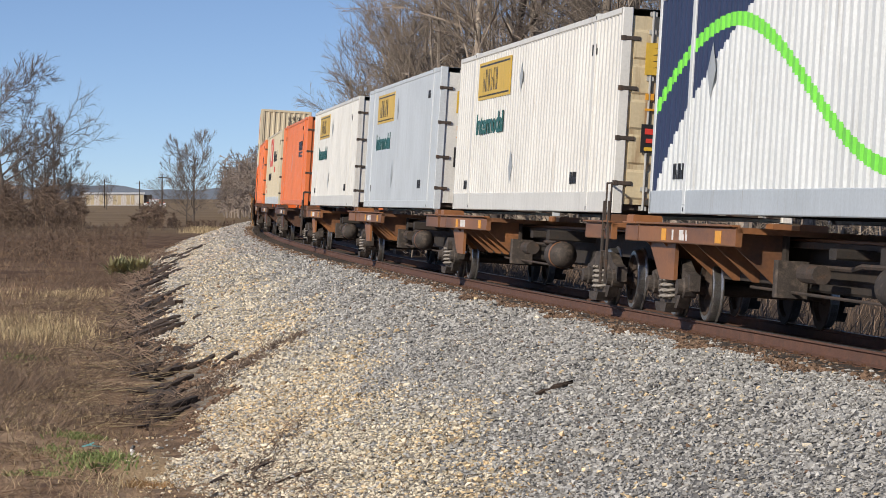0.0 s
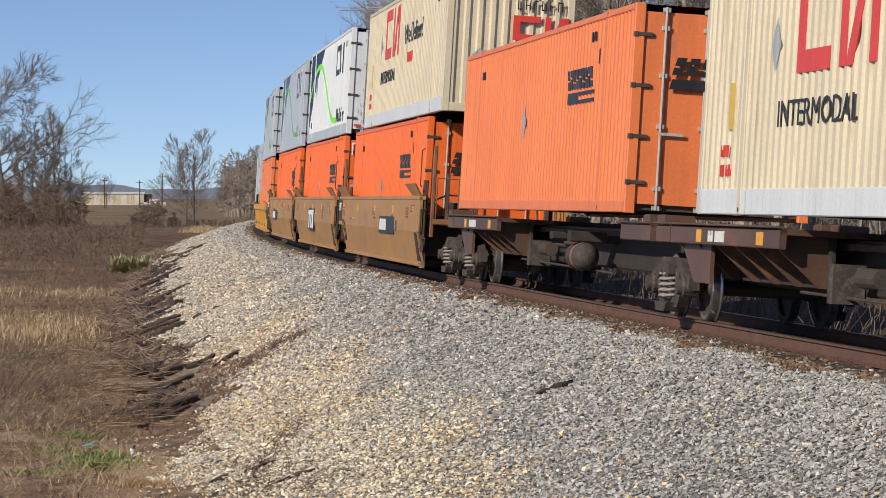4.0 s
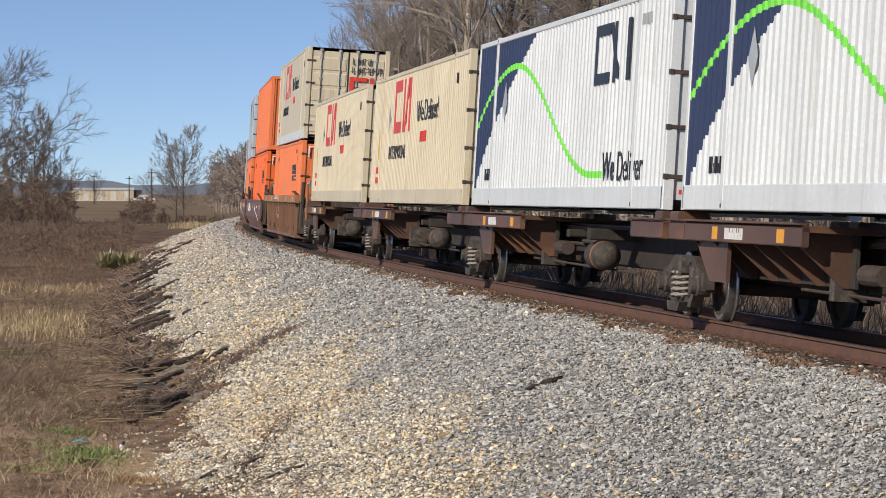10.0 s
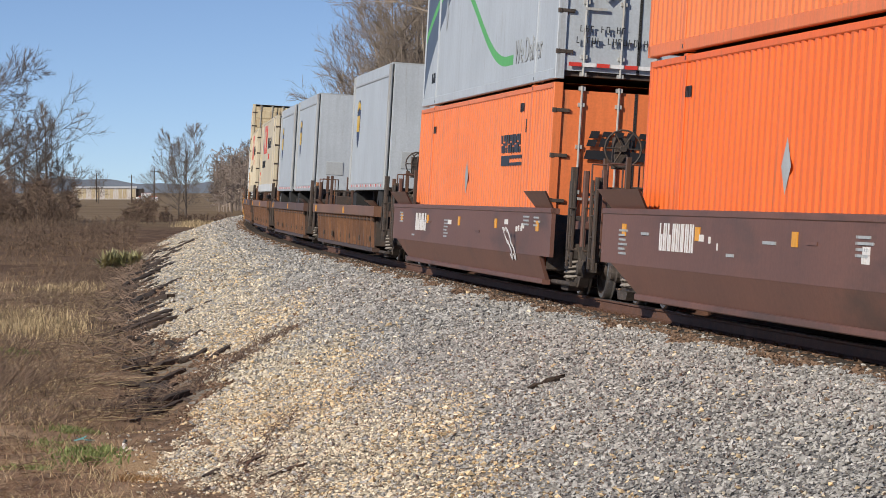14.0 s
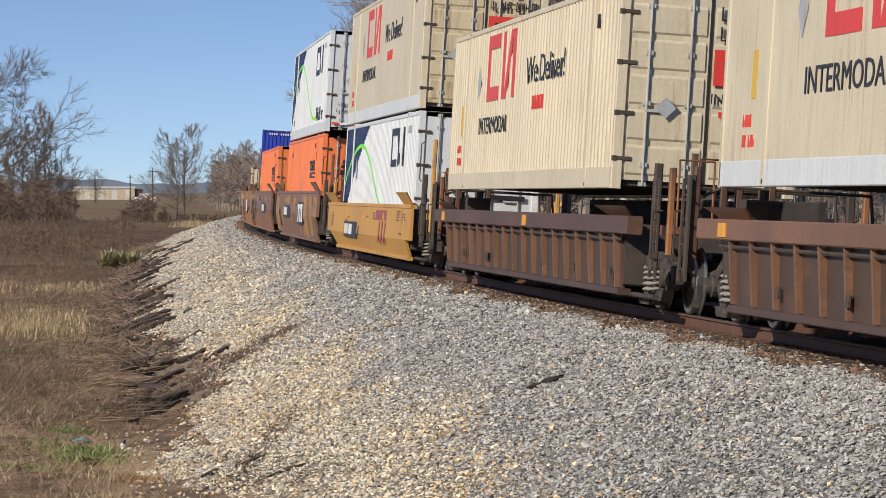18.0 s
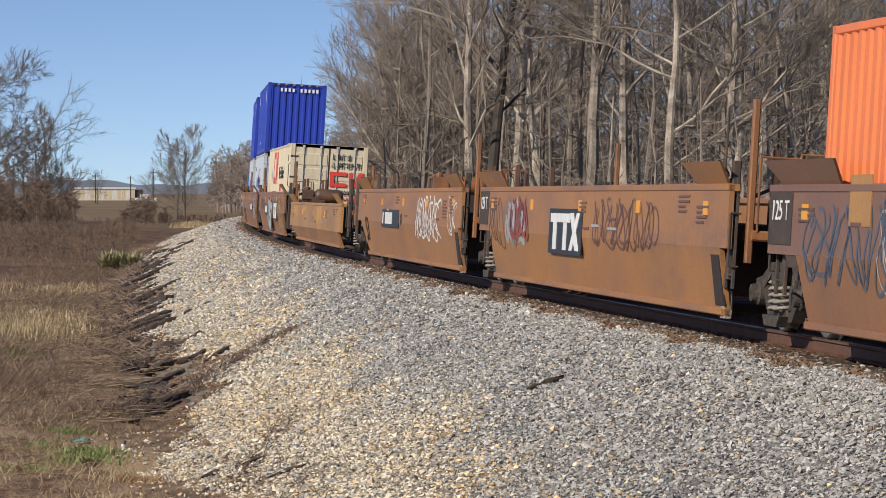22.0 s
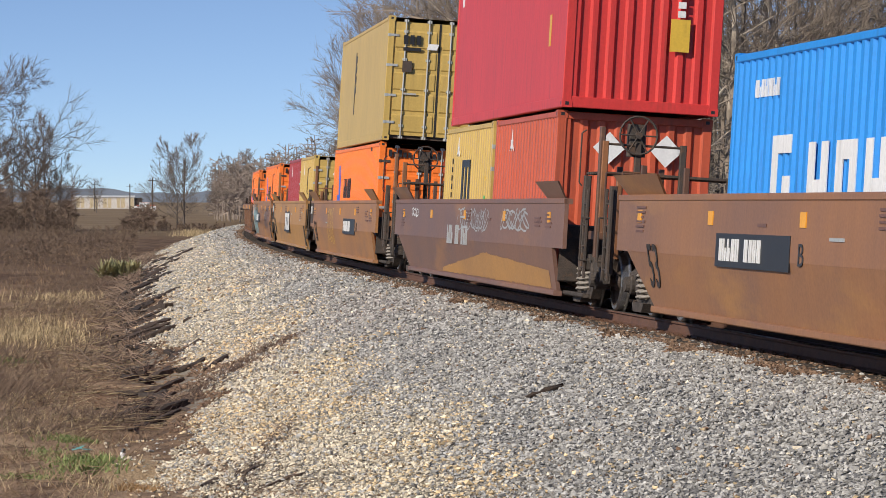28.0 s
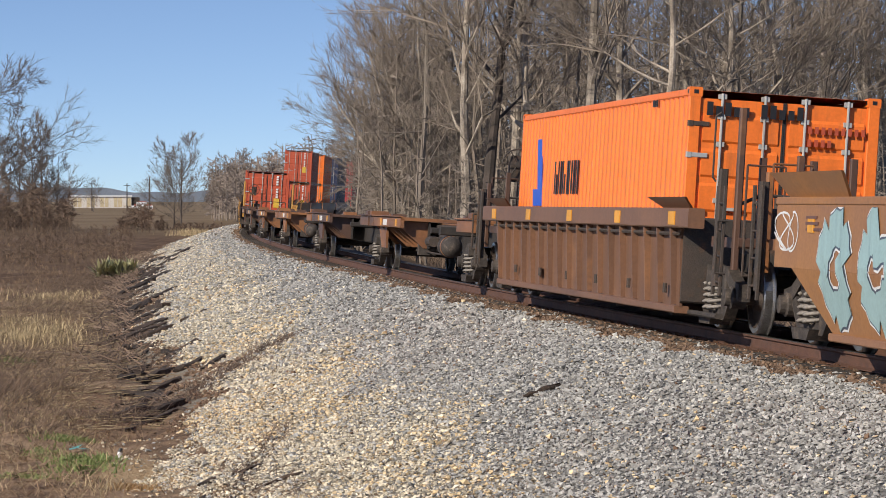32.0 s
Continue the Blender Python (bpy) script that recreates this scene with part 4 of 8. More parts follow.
def marks_hanjin(t, hy, hx, H):
    d = 1.9
    it = [(d, 0.25, 0.7, 1.2, "chalk"), (d + 0.25, 0.55, 1.7, 0.2, "chalk"), (d + 0.5, 0.3, 0.7, 0.75, "chalk"), (d + 0.25, 0.7, 0.7, 0.2, "chalk")]
    for i in range(6):
        a = d + 1.5 + i * 1.05
        it += [(a, 0.24, 0.75, 1.05, "chalk"), (a + 0.5, 0.24, 0.75, 1.05, "chalk")] + ([(a + 0.24, 0.26, 1.2, 0.2, "chalk")] if i % 2 == 0 else [(a + 0.2, 0.3, 1.6, 0.2, "chalk")])
    plates(t, "wordmark", hx, hy, it)
    plates(t, "small_marking", hx, hy, bars(1.0, 2.35, 0.2, 8, "chalk") + [(10.6, 0.5, 2.2, 0.32, "chalk"), (10.6, 0.5, 1.8, 0.3, "chalk"), (10.6, 0.35, 1.5, 0.22, "chalk")])
    g = G()
    g.lathe([(0, 0.27), (0, 0.2), (0.015, 0.2), (0.015, 0.27), (0, 0.27)], (0, 0), 24)
    o = part("round_emblem", g, "chalk", t)
    o.matrix_basis = Matrix.Translation((-0.62, -hy - 0.06, 2.05)) @ Matrix.Rotation(radians(90), 4, "Z")
    endplates(t, "end_sign", hy, [(-0.7, 0.16, 1.95, 0.2, "chalk"), (0.25, 0.75, 2.35, 0.17, "chalk"), (0.25, 0.7, 2.05, 0.17, "chalk"), (-1.0, 0.6, 1.5, 0.1, "chalk"), (-0.95, 0.45, 1.15, 0.22, "amber"), (-0.35, 0.5, 1.15, 0.22, "amber"), (0.25, 0.4, 1.0, 0.3, "chalk")])
    endplates(t, "warning_tape", hy, [(-1.0 + i * 0.1, 0.05, 2.68, 0.08, ("black", "gold")[i % 2], 0.04) for i in range(6)])


def marks_star(t, hy, hx, H):
    L20 = hy < 4
    g = G()
    v = []
    for i in range(12):
        r = (0.24, 0.13)[i // 2 % 2] if i % 2 == 0 else 0.07
        a = math.pi / 2 + i * math.pi / 6
        v.append((r * math.cos(a), r * math.sin(a)))
    y, z = hy - (1.75 if L20 else 1.0), 2.15
    g.prism([(y - u, z + w) for u, w in v], "x", -hx - 0.008, -hx + 0.002)
    part("star_emblem", g, "chalk", t)
    end_diamond(t, hy, -0.4, 2.05, "chalk", 0.25)
    end_diamond(t, hy, 0.5, 2.05, "chalk", 0.25)


def marks_m(t, hy, hx, H):
    marks_star(t, hy, hx, H)
    plates(t, "upright_name", hx, hy, [(2.35, 0.2, 0.75, 1.2, "black"), (2.8, 0.2, 0.75, 1.15, "black"), (3.25, 0.2, 0.75, 1.1, "black"), (2.5, 0.85, 1.82, 0.13, "black")])
    plates(t, "small_marking", hx, hy, [(1.0, 0.06, 1.9 - 0.16 * i, 0.1, "black") for i in range(7)] + [(5.3, 0.14, 1.55, 0.08, "gold"), (5.3, 0.14, 1.2, 0.08, "leafgreen")])


def marks_red(t, hy, hx, H):
    plates(t, "small_marking", hx, hy, [(10.6, 0.16, 1.0, 0.5, "gold"), (0.6, 0.2, 2.25, 0.35, "chalk")])
    endplates(t, "number_lettering", hy, [(0.5, 0.12, 2.6 - i * 0.14, 0.1, "chalk") for i in range(9) if i != 4])
    endplates(t, "yellow_sign", hy, [(0.4, 0.3, 0.95, 0.5, "gold")])


ENDWAYS = Matrix.Rotation(math.pi / 2, 4, "X")


def rating_words(t, hy, m="black", x=0.42, z=2.3, size=0.17):
    """The weights stencilled on a door."""
    for i, w in enumerate(("M.G.W.", "TARE", "NET", "CU.CAP.")):
        lettering(t, w, size, m, (x, -hy - 0.03, z - 0.22 * i - 0.18 * (i > 1)), turn=ENDWAYS, squeeze=0.8)
    endplates(t, "weight_lettering", hy, [(x + 0.58, 0.34, z + 0.07 - 0.075 * i - 0.2 * (i > 2), 0.03, m) for i in range(6)])


def marks_msc(t, hy, hx, H):
    rating_words(t, hy)
    endplates(t, "caution_label", hy, [(0.45, 0.42, 0.62, 0.22, "amber")])
    plates(t, "upright_name", hx, hy, [(4.2, 0.35, 1.35 + i * 0.26, 0.18, "black") for i in range(4)] + [(4.2, 0.14, 0.8, 1.6, "black")])
    endplates(t, "end_mark", hy, [(-0.85, 0.1, 2.25, 0.22, "black"), (-0.7, 0.1, 2.25, 0.22, "black"), (-0.55, 0.1, 2.25, 0.22, "black"), (-0.85, 0.42, 2.1, 0.08, "black"),
                                   (-0.3, 0.24, 2.15, 0.14, "chalk", 0.04), (-0.85, 0.22, 1.6, 0.26, "steel"), (0.85, 0.12, 0.38, 0.07, "chalk")])


def marks_hz(t, hy, hx, H):
    plates(t, "upright_name", hx, hy, [(4.1, 0.2, 0.35, 0.95, "black"), (4.5, 0.2, 0.35, 0.95, "black"), (4.1, 0.6, 1.1, 0.16, "black")])
    marks_star(t, hy, hx, H)


def marks_hapag(t, hy, hx, H):
    endplates(t, "wordmark", hy, [(-1.0 + i * 0.115, 0.075, 2.25, 0.12 + 0.05 * (i in (0, 2, 6, 7, 10)), "black") for i in range(11) if i != 5])
    endplates(t, "number_lettering", hy, [(0.3 + i * 0.085, 0.045, 2.1, 0.09, "brick") for i in range(9)] + [(0.3 + i * 0.085, 0.045, 1.94, 0.09, "brick") for i in range(4)])
    plates(t, "blue_mark", hx, hy, [(1.75, 0.36, 1.1, 1.05, "bluespray", -0.3), (1.35, 0.75, 1.1, 0.26, "bluespray", -0.1)])
    plates(t, "wordmark", hx, hy, bars(3.1, 1.28, 0.5, 6, "black", 0.35, rnd=21))
    plates(t, "small_marking", hx, hy, bars(10.0, 2.4, 0.16, 3, "black"))


# -- graffiti --
TOPS = {}


def scrawl(t, x, y0, z0, w, h, m, seed, r=0.02):
    """Loose loops of spray paint on a car's side, following its inward lean below the fold."""
    fold = TOPS.get(t.name, 1.83) - 0.72

    def lain(z):
        return x + 0.14 * max(0.0, fold - z) / (fold - 0.2)
    q = random.Random(seed)
    g = G()
    h = max(0.14, min(h, fold + 0.58 - z0))
    n = max(3, int(w / 0.24))
    for i in range(n):
        cy, ph = y0 - (i + 0.5) * w / n, q.uniform(0, 6)
        a, b, hh = q.uniform(0.12, 0.34), q.uniform(0.7, 1.6), h * q.uniform(0.6, 1.0)
        pts = []
        for k in range(19):
            u = k / 18
            pts.append((x, cy - a * math.sin(u * 6.3 * b + ph) - (u - 0.5) * 0.1, min(max(fold + 0.6, z0 + h) - r, max(0.24 + r, z0 + h / 2 + hh / 2 * math.cos(u * 5.6 + ph * 0.3)))))
        for p_, q_ in zip(pts[:-1], pts[1:]):
            dy, dz = q_[1] - p_[1], q_[2] - p_[2]
            ln = math.hypot(dy, dz) or 1
            ny, nz = -dz / ln * r, dy / ln * r
            g.add([(lain(c), b, c) for b, c in ((p_[1] + ny, p_[2] + nz), (p_[1] - ny, p_[2] - nz), (q_[1] - ny, q_[2] - nz), (q_[1] + ny, q_[2] + nz))], [(0, 1, 2, 3)])
    part("graffiti", g, m, t)


def repaint(t, hy, top, d0, d1, z0, z1, m, seed, rag=0.06):
    """An area of other paint with ragged edges, lying on a smooth car's side."""
    q, g = random.Random(seed), G()
    fold, n = top - 0.72, max(3, int((d1 - d0) / 0.12))
    ends = z1 if isinstance(z1, tuple) else (z1, z1)
    lo, hi, up = z0, ends[0], 0.0

    def lain(z):
        return -1.534 + 0.14 * max(0.0, fold - z) / (fold - 0.2)
    for i in range(n):
        if q.random() < 0.3:
            lo, up = max(0.22, z0 + q.uniform(-rag, rag)), q.uniform(-rag, rag)
        hi = min(top - 0.08, ends[0] + (ends[1] - ends[0]) * i / n + up)
        zs = [lo] + ([fold] if lo < fold < hi else []) + [hi]
        y0, y1 = hy - d0 - (d1 - d0) * i / n, hy - d0 - (d1 - d0) * (i + 1) / n
        for a, b in zip(zs[:-1], zs[1:]):
            g.add([(lain(a), y0, a), (lain(a), y1, a), (lain(b), y1, b), (lain(b), y0, b)], [(0, 1, 2, 3)])
    return part("repainted_panel", g, m, t, "patch of other paint on the car's side")


def big_letters(t, hy, top, d, z0, z1, n, w, seed):
    """Sprayed letter forms that nobody can read: fat pale strokes with a dark outline and a thin white rim."""
    q = random.Random(seed)
    fold = top - 0.72
    layers = (("chalk", 0.0, 0.05), ("slate", 0.004, 0.024), ("teal", 0.008, 0.0))
    strokes_ = []
    for i in range(n):
        # a bent outline of fat strokes round an open middle, one side left out, and a short slash
        a, h = d + (i + 0.45) * w, (z1 - z0) / 2
        turn, gap_ = q.uniform(0, 6.28), q.randrange(6)
        ring = [(a + math.cos(turn + j * 1.047) * w * q.uniform(0.26, 0.42), z0 + h + math.sin(turn + j * 1.047) * h * q.uniform(0.6, 0.9)) for j in range(6)]
        strokes_ += [(*ring[j], *ring[(j + 1) % 6], 0.15 + 0.03 * (j % 3)) for j in range(6) if j != gap_]
        strokes_.append((*ring[gap_], a + q.uniform(-0.1, 0.1), z0 + h * q.uniform(0.7, 1.2), 0.11))
    for m, out_, grow_ in layers:
        g = G()
        for j, (y0, a, y1, b, r) in enumerate(strokes_):
            rr, lift = r + grow_, out_ + 0.0006 * (j % 6)
            ln = math.hypot(y1 - y0, b - a)
            ny, nz = -(b - a) / ln * rr, (y1 - y0) / ln * rr
            pts = []
            for f, e in ((0, 1), (0.25, 1.1), (0.5, 0.9), (0.75, 1.1), (1, 0.8), (1, -0.8), (0.75, -0.9), (0.5, -1.1), (0.25, -0.9), (0, -1)):
                yy, zz = y0 + (y1 - y0) * f + ny * e, min(top - 0.09, max(0.23, a + (b - a) * f + nz * e))
                pts.append((-1.534 - lift + 0.14 * max(0.0, fold - zz) / (fold - 0.2), hy - yy, zz))
            g.add(pts, [(0, 1, 8, 9), (1, 2, 7, 8), (2, 3, 6, 7), (3, 4, 5, 6)])
        part("graffiti", g, m, t)


# -- well cars --
def ladder(t, x, y, z0, z1, m, w=0.3):
    g = G()
    for k in (-w / 2, w / 2):
        g.cbox(x - 0.02, x + 0.02, y + k - 0.02, y + k + 0.02, z0, z1, 0.006)
    for i in range(int((z1 - z0) / 0.3)):
        g.tube((x, y - w / 2, z0 + 0.15 + 0.3 * i), (x, y + w / 2, z0 + 0.15 + 0.3 * i), 0.014, 6)
    part("ladder", g, m, t)


def grab(t, pts, m="gold", r=0.014):
    part("grab_iron", G().pipe(pts, r, 6), m, t)


def brake_wheel(t, x, y, z, m):
    x -= 0.32
    g = G()
    n = 18
    ring = [(x + 0.27 * math.cos(2 * math.pi * i / n), y, z + 0.27 * math.sin(2 * math.pi * i / n)) for i in range(n + 1)]
    g.pipe(ring, 0.016, 6)
    for i in range(0, n, 3):
        g.tube((x, y, z), ring[i], 0.012, 5)
    g.tube((x, y - 0.05, z), (x, y + 0.1, z), 0.05, 8)
    b = part("hand_brake_wheel", g, m, t)
    part("brake_housing", G().cbox(x - 0.13, x + 0.13, y + 0.08, y + 0.22, z - 0.3, z + 0.16, 0.03), m, t)
    return b


def end_gear(t, y, sg, col, post=True, wheel=False, high=2.6, tank=None, tz=2.0):
    """What stands on the end platform of a well car: posts, ladder, grab irons, hoses, a brake wheel. sg: -1 at the near end."""
    pc = col if col in ("yellow", "brown") else "spinedark" if col in ("ribbrown", "dull") else "spinerust"
    part("end_platform", G().cbox(-1.25, 1.25, min(y, y - sg * 1.35), max(y, y - sg * 1.35), 1.0, 1.12, 0.02), pc, t)
    part("draft_sill", G().cbox(-0.3, 0.3, min(y + sg * 0.5, y - sg * 1.2), max(y + sg * 0.5, y - sg * 1.2), 0.72, 1.0, 0.03), "steel", t)
    for x in (-1.32, 1.2):
        part("end_post", G().cbox(x + 0.02, x + 0.1, y - sg * 0.1 - 0.05, y - sg * 0.1 + 0.05, 0.75, high if post and sg < 0 else 1.85, 0.015), pc, t)
        part("end_post", G().cbox(x - 0.12, x - 0.02, y - sg * 0.36 - 0.05, y - sg * 0.36 + 0.05, 0.55, 1.9 if sg < 0 else 1.74, 0.015), "steel", t)
    if post and sg < 0:
        grab(t, [(-1.46, y + 0.42, 1.75), (-1.5, y + 0.42, 1.8), (-1.5, y + 0.42, high - 0.1), (-1.44, y + 0.4, high - 0.05)], "steel", 0.012)
    ladder(t, -1.42, y - sg * 0.26, 0.45, 1.7, "steel", 0.34)
    grab(t, [(-1.2, y, 1.1), (-1.2, y, 1.95), (-0.75, y, 1.95), (-0.75, y, 1.1)], pc)
    grab(t, [(-1.38, y - sg * 0.05, 1.3), (-1.5, y - sg * 0.05, 1.3), (-1.5, y - sg * 0.05, 0.7), (-1.38, y - sg * 0.05, 0.7)], "steel")
    g = G().pipe([(0.35, y, 0.85), (0.4, y + sg * 0.3, 0.55), (0.3, y + sg * 0.5, 0.5)], 0.03, 6)
    part("air_hose", g, "rubber", t)
    k = 0.28 if sg < 0 else 0.2
    for x in (-0.95, -0.35):
        part("upright", G().cbox(x - 0.04, x + 0.04, y - sg * k - 0.035, y - sg * k + 0.035, 1.1, 2.05, 0.01), "spinedark", t)
    part("crossover_rail", G().pipe([(-1.2, y - sg * k, 1.5), (-0.95, y - sg * k, 1.62), (0.9, y - sg * k, 1.62), (0.95, y - sg * k, 1.12)], 0.022, 6), "steel", t)
    part("lever_box", G().cbox(-0.85, -0.42, y - sg * 0.75 - 0.2, y - sg * 0.75 + 0.2, 1.1, 1.48, 0.03).tube((-0.6, y - sg * 0.75, 1.48), (-0.6, y - sg * 0.75, 1.6), 0.07, 8), "steel", t)
    if wheel:
        hz = 2.2 if wheel is True else wheel
        brake_wheel(t, -0.45, y + sg * 0.02, hz, "steel")
        if wheel is not True:                       # a raised walkway with its uprights
            for i in range(9):
                part("grating_bar", G().cbox(-1.25, 1.25, y - sg * (0.1 + 0.14 * i) - 0.03, y - sg * (0.1 + 0.14 * i) + 0.03, 1.93, 1.97, 0.006), "steel", t)
            for x in (-1.22, -0.75, -0.1, 0.6, 1.18):
                part("upright", G().cbox(x - 0.045, x + 0.045, y - sg * 0.06 - 0.04, y - sg * 0.06 + 0.04, 1.1, 2.4 if x < -0.05 else 1.98, 0.01), "spinerust" if x < -1 else "steel", t)
            part("upper_rail", G().tube((-1.22, y - sg * 0.06, 2.36), (-0.1, y - sg * 0.06, 2.36), 0.02, 6), "steel", t)
    if tank is not None:
        x, m, ty = tank, "spinerust" if col != "tan" else "spinedark", y - sg * 0.8
        part("air_reservoir", G().lathe([(x - 0.46, 0.0), (x - 0.45, 0.12), (x - 0.38, 0.19), (x - 0.3, 0.21), (x + 0.3, 0.21), (x + 0.38, 0.19), (x + 0.45, 0.12), (x + 0.46, 0.0)], (ty, tz), 22), m, t, smooth=True)
        part("brake_valve", G().cbox(x - 0.85, x - 0.5, ty - 0.14, ty + 0.14, tz - 0.18, tz + 0.16, 0.05).tube((x - 0.7, ty, tz + 0.16), (x - 0.7, ty, tz + 0.24), 0.09, 10), m, t)
        part("valve_pipe", G().pipe([(x - 0.95, ty, 1.1), (x - 0.97, ty, tz + 0.1), (x - 0.7, ty, tz + 0.26), (x - 0.45, ty, tz + 0.1)], 0.018, 6), col, t)
        part("reservoir_stand", G().cbox(x - 0.8, x + 0.4, ty - 0.05, ty + 0.05, 1.1, tz - 0.19, 0.02), "soot", t)
        part("side_rail", G().pipe([(x + 0.5, ty - 0.3, tz - 0.3), (x + 1.3, ty - 0.3, tz - 0.3), (x + 1.3, ty - 0.3, tz - 0.5)], 0.03, 6), "soot", t)


def well(n, f, style, col, label, top=1.83, wheel=False, high=True, wheel_far=False, patches=(), sign=None, seed=1, flares=True, tank=None, name="well_car", rated=False, full=False, lower=None, free=""):
    """A container well car from n to f along the train. free: its ends (n, f) that are coupled to another car, each over a truck of its own."""
    t = thing(name, label, "rail car", "cars of the train")
    hy = (f - n) / 2
    q = random.Random(seed)
    X = 1.5
    TOPS[t.name] = top
    if style == "smooth":
        for sx in (-1, 1):
            g = G()
            fold, bot, inn = top - 0.72, 0.2, 1.36
            ne = 0.5 if full else 1.1
            up = [(-hy + 0.05, fold), (hy - 0.05, fold), (hy - 0.05, top), (-hy + 0.05, top)]
            g.prism(up, "x", sx * X - 0.03, sx * X + 0.03)
            # lower plate leans inward to the bottom flange
            y0, y1 = -hy + 1.1, hy - 2.0
            for a, b in (((-hy + 0.05, fold), (hy - 0.05, fold)),):
                v = []
                for o in (-0.03, 0.03):
                    v += [(sx * X + o, -hy + ne - 0.12, fold + 0.01), (sx * X + o, hy - (0.7 if "f" in free else 1.15), fold + 0.01), (sx * inn + o, hy - (1.9 if "f" in free else 1.3), bot), (sx * inn + o, -hy + ne, bot)]
                g.add(v, [(0, 1, 2, 3), (7, 6, 5, 4), (0, 4, 5, 1), (1, 5, 6, 2), (2, 6, 7, 3), (3, 7, 4, 0)])
            g.m[6:] = [1] * (len(g.f) - 6)
            part("side_plate", g, [col, lower or col], t)
            part("top_chord", G().cbox(min(sx * (X - 0.09), sx * (X + 0.045)), max(sx * (X - 0.09), sx * (X + 0.045)), -hy + 0.05, hy - 0.05, top - 0.07, top + 0.012, 0.012), col, t)
            part("bottom_flange", G().cbox(sx * inn - 0.08, sx * inn + 0.05, -hy + ne, hy - (1.9 if "f" in free else 1.3), bot - 0.07, bot + 0.012, 0.012), lower or col, t)
            if flares:
                for y0, y1 in ((-hy + 0.12, -hy + 2.1), (hy - 2.7, hy - 0.1)):
                    g = G()
                    v = []
                    for o in (0, 0.03):
                        v += [(sx * (X - 0.06) + sx * o, y0 + 0.25, top), (sx * (X - 0.06) + sx * o, y1 - 0.25, top), (sx * (X + 0.12) + sx * o, y1, top + 0.26), (sx * (X + 0.12) + sx * o, y0, top + 0.26)]
                    g.add(v, [(0, 1, 2, 3), (7, 6, 5, 4), (0, 4, 5, 1), (1, 5, 6, 2), (2, 6, 7, 3), (3, 7, 4, 0)])
                    part("loading_guide", g, col, t)
        for y0 in (-hy + 1.0, hy - 1.75):
            part("bulkhead", G().cbox(-1.4, 1.4, y0, y0 + 0.08, 0.35, 1.2, 0.02), "steel", t)
        for y in np.linspace(-hy + 1.6, hy - 2.2, 9):
            part("cross_bearer", G().cbox(-1.34, 1.34, y - 0.09, y + 0.09, 0.13, 0.27, 0.02), "steel", t)
    else:
        for sx in (-1, 1):
            tc = top
            part("top_chord", G().cbox(min(sx * (X - 0.14), sx * (X + 0.06)), max(sx * (X - 0.14), sx * (X + 0.06)), -hy + 0.05, hy - 0.05, tc - 0.24, tc, 0.015), col, t)
            g = G()
            v = []
            for o in (-0.02, 0.02):
                v += [(sx * (X - 0.08) + o, -hy + 0.95, tc - 0.23), (sx * (X - 0.08) + o, hy - 0.7, tc - 0.23), (sx * 1.38 + o, hy - 1.3, 0.24), (sx * 1.38 + o, -hy + 0.95, 0.24)]
            g.add(v, [(0, 1, 2, 3), (7, 6, 5, 4), (0, 4, 5, 1), (1, 5, 6, 2), (2, 6, 7, 3), (3, 7, 4, 0)])
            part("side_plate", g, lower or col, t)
            m = 18
            # ribs a tone lighter than the darkest plates
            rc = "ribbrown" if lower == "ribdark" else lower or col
            rib = shared(("rib", sx, tc, rc), lambda: G().add(
                [(sx * (X - 0.1), -0.032, tc - 0.2), (sx * (X + 0.03), -0.032, tc - 0.2), (sx * 1.46, -0.032, 0.27), (sx * 1.36, -0.032, 0.27),
                 (sx * (X - 0.1), 0.032, tc - 0.2), (sx * (X + 0.03), 0.032, tc - 0.2), (sx * 1.46, 0.032, 0.27), (sx * 1.36, 0.032, 0.27)],
                [(0, 1, 2, 3), (7, 6, 5, 4), (0, 4, 5, 1), (1, 5, 6, 2), (2, 6, 7, 3), (3, 7, 4, 0)]).mesh("rib", [rc]))
            for i in range(m if sx < 0 else 0):
                o = part("rib", rib, None, t)
                o.location = (0, -hy + 1.15 + i * (2 * hy - 2.6) / (m - 1), 0)
            part("bottom_flange", G().cbox(sx * 1.38 - 0.08, sx * 1.38 + 0.1, -hy + 0.95, hy - 1.3, 0.17, 0.26, 0.012), lower or col, t)
            part("conduit", G().tube((sx * (X - 0.02), -hy + 0.9, tc - 0.31), (sx * (X - 0.02), hy - 0.9, tc - 0.31), 0.025, 6), "steel", t)
            for y0, y1 in ((-hy + 0.2, -hy + 2.3), (hy - 2.3, hy - 0.4)):
                g = G()
                v = []
                for o in (0, 0.03):
                    v += [(sx * (X - 0.1 + o), y0 + 0.3, tc), (sx * (X - 0.1 + o), y1 - 0.3, tc), (sx * (X + 0.06 + o), y1, tc + 0.13), (sx * (X + 0.06 + o), y0, tc + 0.13)]
                g.add(v, [(0, 1, 2, 3), (7, 6, 5, 4), (0, 4, 5, 1), (1, 5, 6, 2), (2, 6, 7, 3), (3, 7, 4, 0)])
                part("loading_guide", g, col, t)
            lug = shared(("lug", sx, col), lambda: G().cbox(sx * 1.47 - 0.02, sx * 1.47 + 0.02, -0.04, 0.04, 0.28, 0.4, 0.008).mesh("lug", ["steel"]))
            for i in range(0, m if sx < 0 else 0, 3):
                o = part("lug", lug, None, t)
                o.location = (0, -hy + 1.5 + i * (2 * hy - 3.2) / (m - 1), 0.12)
